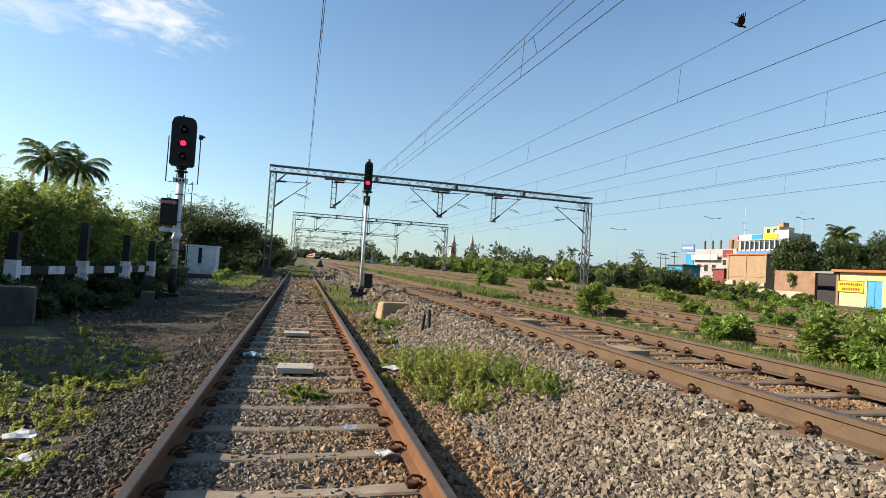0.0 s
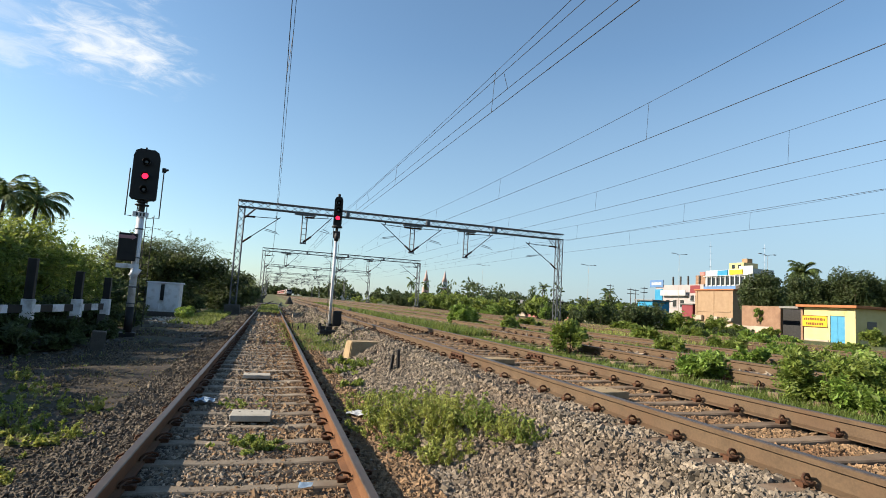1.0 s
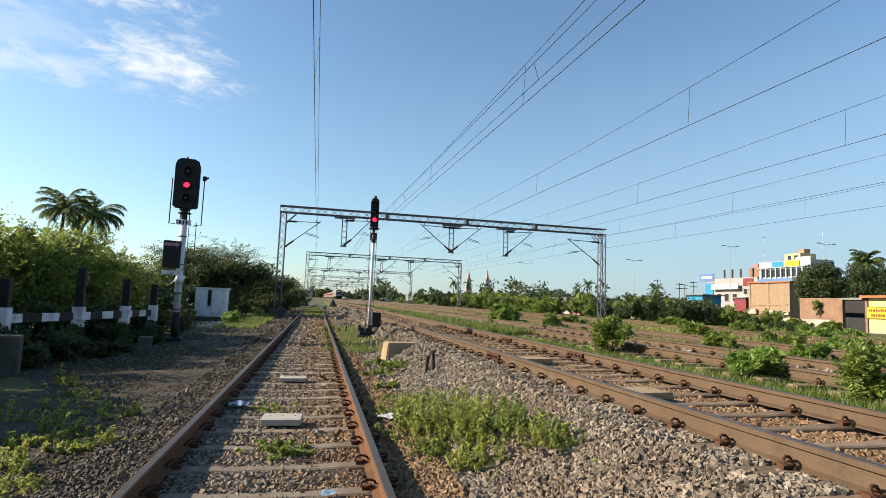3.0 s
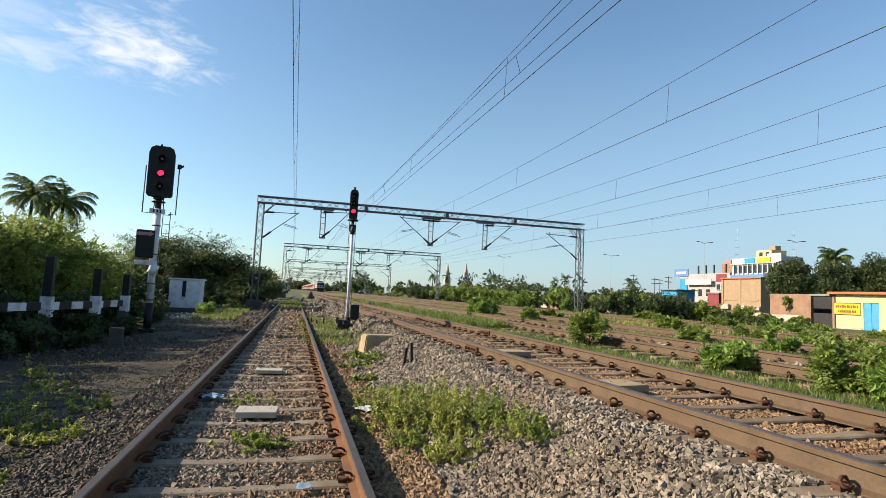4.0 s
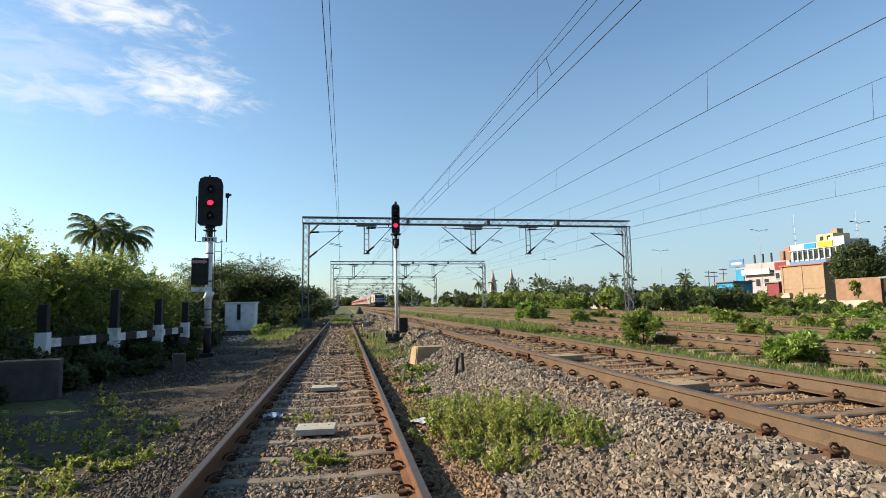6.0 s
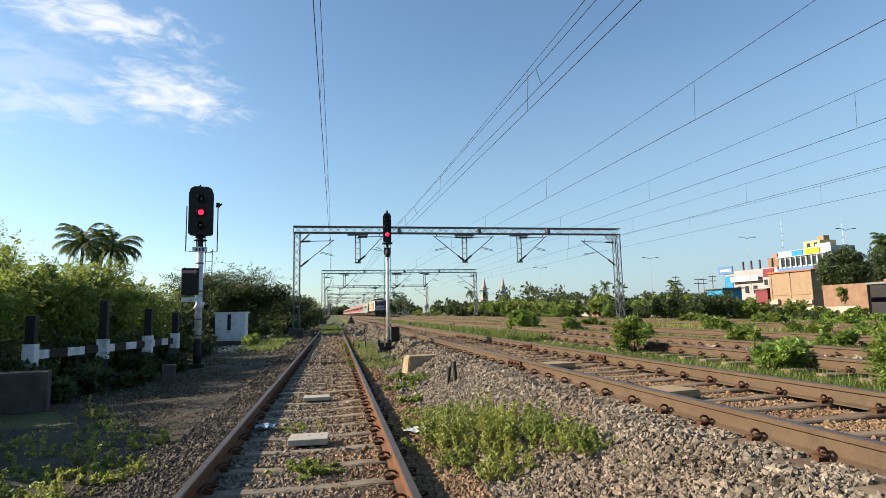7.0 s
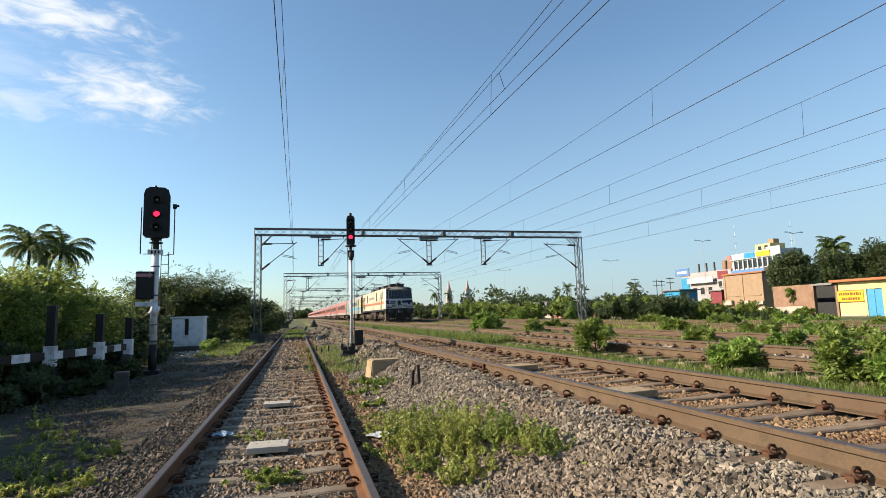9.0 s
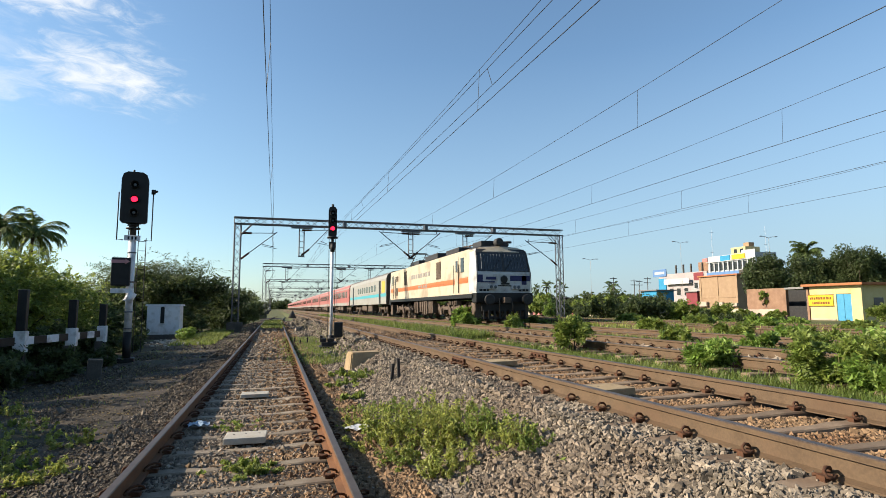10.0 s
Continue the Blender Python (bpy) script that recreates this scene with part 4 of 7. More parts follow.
        for x in (-0.62, 0.62):
            bm = bmesh.new()
            box(bm, x - 0.24, x + 0.24, *sorted((P(-0.06), P(0.1))), 1.62, 1.86, 0.03)
            h = part("headlight", bm, WHITE_L, c, "twin headlight housing")
            bm = bmesh.new()
            for dx in (-0.1, 0.11):
                lathe(bm, [(0.085, 0.0), (0.07, 0.02), (0.02, 0.028)], 14, Matrix.Translation((x + dx, P(-0.06), 1.74)) @ pose(0, 0, 0, 90 * s, 0, 0))
            part("lamp", bm, M["steel"], h)
        for sx in (-1, 1):
            bm = bmesh.new()
            sweep(bm, [(sx * 1.46, P(0.02), 1.5), (sx * 1.42, P(0.02), 2.4), (sx * 1.34, P(0.26), 3.3)], 0.018, 6)
            part("handrail", bm, M["steel"], c)
        bm = bmesh.new()
        box(bm, -1.50, 1.50, *sorted((P(-0.02), P(0.6))), 0.98, 1.46, 0.03)
        box(bm, -1.15, 1.15, *sorted((P(0.12), P(0.3))), 0.55, 0.98, 0.04)
        for k in range(9):
            box(bm, -1.12 + 0.27 * k, -1.04 + 0.27 * k, *sorted((P(0.0), P(0.1))), 0.2, 0.6)
        box(bm, -1.2, 1.2, *sorted((P(0.1), P(0.16))), 0.18, 0.3)
        part("buffer_beam", bm, M["black"], c, "black buffer beam and cattle guard")
        for x in (-0.98, 0.98):
            bm = bmesh.new()
            lathe(bm, [(0.12, 0.0), (0.12, 0.42), (0.26, 0.43), (0.27, 0.49), (0.2, 0.51)], 20, Matrix.Translation((x, P(0.0), 1.12)) @ pose(0, 0, 0, 90 * s, 0, 0))
            part("buffer", bm, M["iron"], c)
        bm = bmesh.new()
        box(bm, -0.16, 0.16, *sorted((P(-0.35), P(0.0))), 0.95, 1.25, 0.05)
        sweep(bm, [(0.3, P(-0.02), 1.2), (0.34, P(-0.16), 0.85), (0.36, P(-0.1), 0.5)], 0.03, 6)
        sweep(bm, [(-0.3, P(-0.02), 1.2), (-0.36, P(-0.16), 0.85), (-0.34, P(-0.1), 0.5)], 0.03, 6)
        part("coupler", bm, UNDER, c, "rusty coupler with hoses")
        for x in (-1.25, 1.25):
            bm = bmesh.new()
            box(bm, x - 0.16, x + 0.16, *sorted((P(0.35), P(0.95))), 0.2, 1.0, 0.02)
            part("step_box", bm, UNDER, c)
    # side bands, windows, doors, louvres on both flanks
    for s in (-1, 1):
        x = s * (W + 0.008)
        for name, mat_, rects, lab in (
            ("orange_band", ORANGE, [(0.95, L - 0.95, 1.98, 2.26)], "orange waist band"),
            ("sole_bar", M["black"], [(0.4, L - 0.4, 1.22, 1.42)], "black sole bar"),
            ("lettering", material("grey_lettering", ((0.36, 0.33, 0.30), (0.45, 0.42, 0.38)), 0.6, bump=0), [(8.0 + 0.62 * k, 8.42 + 0.62 * k, 2.72, 3.0) for k in range(8)] + [(8.6 + 0.6 * k, 8.95 + 0.6 * k, 2.02, 2.22) for k in range(4)], "pale bars of faded lettering"),
        ):
            bm = bmesh.new()
            for y0, y1, z0, z1 in rects:
                box(bm, *sorted((x - s * 0.02, x + s * (0.006 if name != "lettering" else 0.012))), y0, y1, z0, z1)
            part(name, bm, mat_, t, lab)
        for y0, y1, z0, z1 in ((1.55, 2.05, 2.55, 3.3), (L - 2.05, L - 1.55, 2.55, 3.3)):
            bm = bmesh.new()
            box(bm, *sorted((x - s * 0.03, x + s * 0.012)), y0, y1, z0, z1, 0.01)
            part("cab_window", bm, M["glass"], t)
        for y0 in (2.35, L - 3.0):
            bm = bmesh.new()
            box(bm, *sorted((x - s * 0.03, x + s * 0.014)), y0, y0 + 0.65, 1.45, 3.42, 0.012)
            d = part("door", bm, CREAM, t)
            bm = bmesh.new()
            box(bm, *sorted((x, x + s * 0.02)), y0 + 0.15, y0 + 0.5, 2.6, 3.2, 0.01)
            part("door_window", bm, M["glass"], d)
            bm = bmesh.new()
            for dy in (-0.06, 0.71):
                bar(bm, (x + s * 0.05, y0 + dy, 1.5), (x + s * 0.05, y0 + dy, 3.0), 0.018, 6)
            part("grab_rail", bm, M["black"], d)
        for y0, y1, z0, z1 in ((5.6, 6.5, 2.4, 3.42), (14.2, 15.0, 2.4, 3.4), (17.1, 18.0, 1.7, 2.3), (17.0, 17.7, 2.8, 3.2)):
            bm = bmesh.new()
            box(bm, *sorted((x - s * 0.02, x + s * 0.01)), y0, y1, z0, z1)
            k = z0 + 0.06
            while k < z1 - 0.04:
                box(bm, *sorted((x, x + s * 0.03)), y0 + 0.03, y1 - 0.03, k, k + 0.03)
                k += 0.09
            part("louvre", bm, UNDER, t, "dark louvred ventilation grille")
        for ya, yb, xa, xb, za, zb in ((7.9, 9.0, 1.1, 1.42, 0.4, 1.18), (9.1, 10.2, 1.1, 1.46, 0.32, 1.18), (10.35, 11.3, 1.05, 1.4, 0.5, 1.18), (11.45, 12.4, 1.1, 1.44, 0.38, 1.18)):
            bm = bmesh.new()
            box(bm, *sorted((s * xa, s * xb)), ya, yb, za, zb, 0.04)
            for k in (0.25, 0.7):
                bar(bm, (s * (xb + 0.02), ya + k * (yb - ya), za + 0.05), (s * (xb + 0.02), ya + k * (yb - ya), zb - 0.05), 0.04, 8)
            part("underfloor_box", bm, UNDER, t)
        for k in range(5):
            bm = bmesh.new()
            box(bm, *sorted((s * 1.2, s * 1.5)), 3.0 + 0.3 * k, 3.12 + 0.3 * k, 0.9, 1.1)
            part("bracket", bm, UNDER, t)
    for y in (4.6, L - 4.6):
        bogie(t, y, (-1.85, 0.0, 1.85), 1.2, 0.546)
    # roof gear
    for y0, y1, w, h in ((1.2, 2.5, 0.75, 0.30), (4.2, 6.6, 0.95, 0.28), (8.2, 11.2, 1.0, 0.34), (13.0, 15.6, 0.95, 0.28)):
        bm = bmesh.new()
        box(bm, -w, w, y0, y1, 3.82, 3.86 + h, 0.06)
        part("roof_box", bm, SOOT, t)
    bm = bmesh.new()
    lathe(bm, [(0.19, 0.0), (0.2, 0.4), (0.15, 0.42)], 18, Matrix.Translation((0, 0.95, 4.04)) @ pose(0, 0, 0, 90, 0, 0))
    bar(bm, (0.55, 0.75, 3.85), (0.55, 0.75, 4.02), 0.03, 8)
    bar(bm, (0.42, 0.7, 4.04), (0.7, 0.7, 4.04), 0.06, 8)
    part("roof_headlamp", bm, SOOT, t, "central roof headlamp and horns")
    bm = bmesh.new()
    for x in (-0.5, 0.5):
        for y in (2.9, 3.5, 12.0, 12.5, 16.4, 17.0):
            for k in range(4):
                bar(bm, (x, y, 3.85 + 0.07 * k), (x, y, 3.89 + 0.07 * k), 0.075, 8)
    part("roof_insulators", bm, M["insulator"], t)
    bm = bmesh.new()
    for x in (-0.42, 0.42):
        sweep(bm, [(x, 17.6, 4.1), (x * 0.9, 16.0, 4.85)], 0.03, 6)
        sweep(bm, [(x * 0.9, 16.0, 4.85), (x * 0.75, 17.2, 4.99)], 0.022, 6)
        sweep(bm, [(x, 3.2, 4.15), (x, 5.4, 4.22)], 0.03, 6)
    for y, z in ((16.0, 4.85), (17.6, 4.1), (3.2, 4.15), (5.4, 4.22)):
        bar(bm, (-0.5, y, z), (0.5, y, z), 0.025, 6)
    for y in (17.0, 17.3):
        sweep(bm, [(-0.95, y, 4.88), (-0.7, y, 5.03), (0.7, y, 5.03), (0.95, y, 4.88)], 0.02, 6)
    part("pantograph", bm, UNDER, t, "raised rear pantograph, front one folded")
    return t


def coach(kind):
    """Front end at y 0, length 23.2; rails at z 0."""
    L, W = 23.2, 1.62
    if kind == "red":
        t = thing("passenger_coach", "faded red passenger coach with pale grey window band", "railway coach", group="red coaches")
        main, band = RED_C, GREY_C
    else:
        t = thing("power_car", "pale grey luggage coach with cyan band and yellow end panel", "railway coach")
        main, band = GREY_C, CYAN
    bm = bmesh.new()
    out = [(-W, 1.1), (-W, 3.3), (-W + 0.12, 3.62), (-W * 0.66, 3.88), (-W * 0.3, 3.99), (0, 4.02), (W * 0.3, 3.99), (W * 0.66, 3.88), (W - 0.12, 3.62), (W, 3.3), (W, 1.1)]
    fs = prism(bm, out, 0.0, L)
    for i, q in enumerate(fs):
        q.material_index = 1 if 2 <= i <= 7 else (2 if i >= 11 else 0)
    part("body", bm, [main, ROOF if kind != "red" else material("pale_coach_roof", ((0.44, 0.34, 0.32), (0.55, 0.45, 0.42)), 0.7, scale=1, fine=12, bump=0.05), UNDER], t)
    for s in (-1, 1):
        x = s * (W + 0.004)
        if kind == "red":
            strips, wins = [(0.1, L - 0.1, 1.12, 1.5), (0.1, L - 0.1, 3.2, 3.3)], [(2.6 + 1.55 * k, 3.6 + 1.55 * k, 2.15, 2.95) for k in range(12)]
            doors = (0.9, L - 1.7)
        else:
            strips, wins = [(0.1, L - 0.1, 1.75, 2.02)], [(5.2 + 1.5 * k, 6.1 + 1.5 * k, 2.3, 2.9) for k in range(8)]
            doors = (2.6, L - 3.4)
        bm = bmesh.new()
        for y0, y1, z0, z1 in strips:
            box(bm, *sorted((x - s * 0.02, x + s * 0.005)), y0, y1, z0, z1)
        part("band", bm, band, t)
        for y0, y1, z0, z1 in wins:
            bm = bmesh.new()
            box(bm, *sorted((x - s * 0.03, x + s * 0.012)), y0, y1, z0, z1, 0.02)
            part("window", bm, M["glass"], t)
        for y0 in doors:
            bm = bmesh.new()
            box(bm, *sorted((x - s * 0.03, x + s * 0.014)), y0, y0 + 0.8, 1.15, 3.2, 0.02)
            part("door", bm, M["black"] if kind != "red" else main, t)
        if kind != "red":
            bm = bmesh.new()
            box(bm, *sorted((x - s * 0.02, x + s * 0.012)), 0.5, 2.1, 2.1, 3.1)
            part("end_panel", bm, YELLOW, t, "yellow end panel")
        bm = bmesh.new()
        box(bm, *sorted((s * 0.8, s * 1.4)), 8.2, 10.6, 0.45, 1.1, 0.04)
        box(bm, *sorted((s * 0.8, s * 1.4)), 11.4, 14.6, 0.5, 1.1, 0.04)
        part("underfloor_box", bm, UNDER, t)
    bm = bmesh.new()
    for y in (-0.28, L):
        box(bm, -0.75, 0.75, y, y + 0.3, 1.2, 3.6, 0.05)
    part("gangway", bm, M["black"], t)
    for y in (4.0, L - 4.0):
        bogie(t, y, (-1.28, 1.28), 1.05, 0.457)
    bm = bmesh.new()
    for k in range(4):
        bar(bm, (0, 3 + 5.6 * k, 4.0), (0, 3 + 5.6 * k, 4.1), 0.28, 12)
    part("roof_vent", bm, ROOF, t)
    return t


loco = locomotive()
power = coach("power")
red = coach("red")
TRAIN = [(loco, 0.0), (power, 21.5)] + [(red, 21.5 + 23.9)]
TRAIN += [(copy_thing(red, pose(0, 0, 0)), 21.5 + 23.9 * (k + 2)) for k in range(12)]
NOSE, SPEED = 24.7, 33.4       # metres ahead at 10 s, metres a second

# ---- plants ----


def leaf_cloud(centers, radii, n, size, rng, flat=0.0, shell=0.55, elong=1.7, droop=0.3):
    """Kite-shaped leaves scattered through the outer part of many round clumps."""
    centers, radii = np.asarray(centers, float), np.asarray(radii, float)
    if radii.ndim == 1:
        radii = np.repeat(radii[:, None], 3, 1)
    wgt = (radii[:, 0] * radii[:, 1] * radii[:, 2]) ** 0.67
    pick = rng.choice(len(centers), n, p=wgt / wgt.sum())
    d = rng.normal(size=(n, 3))
    d /= np.linalg.norm(d, axis=1, keepdims=True)
    r = shell + (1.08 - shell) * rng.random(n) ** 0.7
    p = centers[pick] + d * radii[pick] * r[:, None]
    a = rng.normal(size=(n, 3)) + d * 0.8 - np.array([0, 0, droop])
    a /= np.linalg.norm(a, axis=1, keepdims=True)
    b = np.cross(a, rng.normal(size=(n, 3)) + np.array([0, 0, 1.0 + flat]))
    b /= np.linalg.norm(b, axis=1, keepdims=True) + 1e-9
    s = size * rng.uniform(0.6, 1.4, n)[:, None]
    up = np.cross(a, b) * s * 0.18
    v = np.stack([p - a * s * elong / 2, p + b * s * 0.42 + up, p + a * s * elong / 2, p - b * s * 0.42 + up], 1).reshape(-1, 3)
    return v, np.arange(4 * n).reshape(-1, 4)


def spray_cloud(centers, radii, n, size, rng, per=16, reach=0.75, rise=0.25, flat=1.0, droop=0.45):
    """Thin twigs arching out of many clumps, with pairs of narrow leaflets along each."""
    centers, radii = np.asarray(centers, float), np.asarray(radii, float)
    k = max(1, n // per)
    pick = rng.choice(len(centers), k, p=radii ** 2 / (radii ** 2).sum())
    d = rng.normal(size=(k, 3))
    d[:, 2] = d[:, 2] * flat
    d /= np.linalg.norm(d, axis=1, keepdims=True)
    p0 = centers[pick] + d * (radii[pick] * rng.uniform(0.15, 0.85, k))[:, None] * np.array([1, 1, flat])
    a = d + rng.normal(size=(k, 3)) * 0.45 * np.array([1, 1, flat]) + np.array([0, 0, rise])
    a /= np.linalg.norm(a, axis=1, keepdims=True)
    ln = reach * radii[pick] * rng.uniform(0.5, 1.5, k)
    u = (np.arange(per) + 0.5) / per
    p = p0[:, None] + a[:, None] * (ln[:, None] * u)[..., None]
    p[..., 2] -= droop * ln[:, None] * u ** 2 * rng.uniform(0.2, 1.0, k)[:, None]
    side = np.cross(a, np.array([0, 0, 1.0]) + rng.normal(size=(k, 3)) * 0.35)
    side /= np.linalg.norm(side, axis=1, keepdims=True) + 1e-9
    sgn = np.where(np.arange(per) % 2, 1.0, -1.0)[None, :, None]
    ax = side[:, None] * sgn + a[:, None] * 0.5 + rng.normal(size=(k, per, 3)) * 0.35
    ax /= np.linalg.norm(ax, axis=2, keepdims=True)
    up = np.cross(ax, a[:, None] + rng.normal(size=(k, per, 3)) * 0.3)
    wd = np.cross(ax, up)
    wd /= np.linalg.norm(wd, axis=2, keepdims=True) + 1e-9
    s = size * rng.uniform(0.6, 1.3, (k, per, 1))
    v = np.stack([p, p + ax * s * 0.8 + wd * s * 0.3, p + ax * s * 1.7, p + ax * s * 0.8 - wd * s * 0.3], 2).reshape(-1, 3)
    return v, np.arange(len(v)).reshape(-1, 4)


def clumps(cx, cy, cz, rx, ry, rz, n, r, rng):
    out, rad = [], []
    while len(out) < n:
        d = rng.normal(size=3)
        d /= np.linalg.norm(d)
        k = rng.uniform(0.25, 1.0)
        out.append((cx + d[0] * rx * k, cy + d[1] * ry * k, cz + d[2] * rz * k))
        rad.append(r * rng.uniform(0.55, 1.25))
    return out, rad


SHRUB_N = [0]


def shrub(x, y, w, h, leaf=0.07, n=2500, mat="leaf", label="leafy green shrub growing beside the track", group="shrubs", dense=14, base=None, wy=None, low=0.5, feathery=False):
    SHRUB_N[0] += 1
    rng = np.random.default_rng(100 + SHRUB_N[0])
    z0 = float(land(x, y)) if base is None else base
    t = thing("shrub", label, "shrub", pose(x, y, z0), group)
    cs, rs = clumps(0, 0, h * low, w / 2 * 0.95, (wy or w) / 2 * 0.95, h * (1 - low) * 0.98, int(dense * 1.7), 0.175 * min(w, h * 1.2), rng)
    bm = bmesh.new()
    for c in cs[: max(5, dense // 2)]:
        mid = (c[0] * 0.45 + rng.normal() * 0.04, c[1] * 0.45, max(0.05, c[2] * 0.55))
        k = 0.012 + 0.008 * h
        sweep(bm, [(c[0] * 0.1, c[1] * 0.1, -0.05), mid, c], [k, k * 0.7, k * 0.3], 5)
    part("stems", bm, M["bark"], t)
    if feathery:
        v, f = spray_cloud(cs, [r * 1.15 for r in rs], n, leaf, rng)
        core_v, core_f = leaf_cloud(cs, [r * 0.85 for r in rs], n // 4, leaf * 1.6, rng, shell=0.1)
        v, f = np.concatenate([v, core_v]), np.concatenate([f, core_f + len(v)])
    else:
        v, f = leaf_cloud(cs, rs, n, leaf, rng, shell=0.2)
    v[:, 2] = np.maximum(v[:, 2], 0.01)
    part("foliage", mesh_np("foliage", v, f, M[mat]), None, t)
    return t


def limb(bm, a, b, r0, r1, rng, bend=0.15):
    a, b = Vector(a), Vector(b)
    mid = (a + b) / 2 + Vector(rng.normal(size=3) * bend * (b - a).length * 0.5)
    sweep(bm, [a, mid, b], [r0, (r0 + r1) / 2, r1], 7)


def tree(x, y, trunk_h, crown, n, leaf, mat, label, seed, clump_n=40, clump_r=0.7, trunk_r=0.2, group="trees", base=None, layered=False):
    """crown: (cz, rx, ry, rz) round the trunk."""
    rng = np.random.default_rng(seed)
    z0 = float(land(x, y)) if base is None else base
    t = thing("tree", label, "tree", pose(x, y, z0), group)
    cz, rx, ry, rz = crown
    cs, rs = clumps(0, 0, cz, rx, ry, rz, clump_n, clump_r, rng)
    bm = bmesh.new()
    limb(bm, (0, 0, -0.2), (rng.normal() * 0.1, rng.normal() * 0.1, trunk_h), trunk_r, trunk_r * 0.7, rng, 0.06)
    part("trunk", bm, M["bark"], t)
    bm = bmesh.new()
    for c in cs[::2]:
        limb(bm, (0, 0, trunk_h * rng.uniform(0.55, 0.98)), c, trunk_r * 0.4, 0.02, rng)
    part("limbs", bm, M["bark"], t)
    if layered:
        core_v, core_f = leaf_cloud([c for c in cs if c[2] < cz + 0.3 * rz], [r * 0.9 for c, r in zip(cs, rs) if c[2] < cz + 0.3 * rz], n // 4, leaf * 1.5, rng, shell=0.1)
        v, f = spray_cloud(cs, [r * rng.uniform(0.9, 1.9) for r in rs], n, leaf, rng, per=22, reach=1.1, rise=0.05, flat=0.22, droop=0.2)
        v, f = np.concatenate([v, core_v]), np.concatenate([f, core_f + len(v)])
    else:
        v, f = leaf_cloud(cs, rs, n, leaf, rng, shell=0.3)
    part("crown", mesh_np("crown", v, f, M[mat]), None, t)
    return t


def palm(x, y, h, spread, seed, label="coconut palm with a ragged drooping crown", base=None, fronds=38):
    rng = np.random.default_rng(seed)
    t = thing("palm_tree", label, "palm tree", pose(x, y, float(land(x, y)) if base is None else base), "palm trees")
    lean = rng.uniform(-0.6, 0.6)
    bm = bmesh.new()
    sweep(bm, [(0, 0, -0.3), (lean * 0.3, 0, h * 0.4), (lean * 0.8, 0, h * 0.75), (lean, 0, h)], [0.24, 0.17, 0.14, 0.12], 9)
    part("trunk", bm, M["bark"], t)
    for k in range(fronds):
        az = 6.2832 * k / fronds * 2.618 + rng.uniform(-0.3, 0.3)
        rise = rng.uniform(-0.75, 1.5)
        ln = spread * rng.uniform(0.85, 1.2)
        pts, z, r, ang = [], 0.0, 0.0, rise
        for i in range(9):
            pts.append(np.array([lean + r * math.cos(az), r * math.sin(az), h + z]))
            r += ln / 8 * max(0.05, math.cos(ang))
            z += ln / 8 * math.sin(ang)
            ang = max(-1.4, ang - 0.09 - 0.04 * i)
        vs, fs = [], []
        side = np.array([-math.sin(az), math.cos(az), 0])
        per = 6 if fronds > 20 else 3
        for i in range(8):
            for j in range(per):
                u = i + j / per
                p = pts[i] + (pts[i + 1] - pts[i]) * (j / per)
                d = (pts[i + 1] - pts[i]) / np.linalg.norm(pts[i + 1] - pts[i])
                ll = spread * 0.30 * math.sin(min(3.0, 0.4 + u * 0.30)) * rng.uniform(0.75, 1.15)
                for s in (-1, 1):
                    tip = p + (side * s * 0.6 + d * 0.6) * ll - np.array([0, 0, ll * rng.uniform(0.35, 0.8)])
                    b0 = len(vs)
                    q = (0.016 if per == 6 else 0.035) * spread
                    vs += [p - d * q, p + d * q, tip + d * 0.015, tip - d * 0.015]
                    fs.append((b0, b0 + 1, b0 + 2, b0 + 3))
        for i in range(8):
            b0 = len(vs)
            w = 0.03 * (1 - i / 10)
            vs += [pts[i] - side * w, pts[i] + side * w, pts[i + 1] + side * w * 0.8, pts[i + 1] - side * w * 0.8]
            fs.append((b0, b0 + 1, b0 + 2, b0 + 3))
        part("frond", mesh_np("frond", vs, fs, M["leaf_palm"]), None, t)
    return t


def grass(name, spots, height, mat, label, rng, width=0.006, lean=0.35):
    """Blades: bent strips of two quads at the given x, y, z."""
    spots = np.asarray(spots, float)
    n = len(spots)
    az = rng.uniform(0, 6.283, n)
    h = height * rng.uniform(0.5, 1.3, n)
    d = np.stack([np.cos(az), np.sin(az), 0 * az], 1)
    s = np.stack([-np.sin(az), np.cos(az), 0 * az], 1) * width
    mid = spots + d * (h * lean * 0.35)[:, None] + np.stack([0 * h, 0 * h, h * 0.6], 1)
    tip = spots + d * (h * lean)[:, None] * rng.uniform(0.6, 1.6, n)[:, None] + np.stack([0 * h, 0 * h, h], 1)
    v = np.stack([spots - s, spots + s, mid + s * 0.8, mid - s * 0.8, tip + s * 0.1, tip - s * 0.1], 1).reshape(-1, 3)
    b = np.arange(n)[:, None] * 6
    f = np.concatenate([b + [0, 1, 2, 3], b + [3, 2, 4, 5]])
    return tagged(new(name, mesh_np(name, v, f, M[mat])), label, "grass", kind="stuff")


def on_land(x, y):
    return np.stack([x, y, np.array([float(land(a, b)) for a, b in zip(x, y)])], 1)


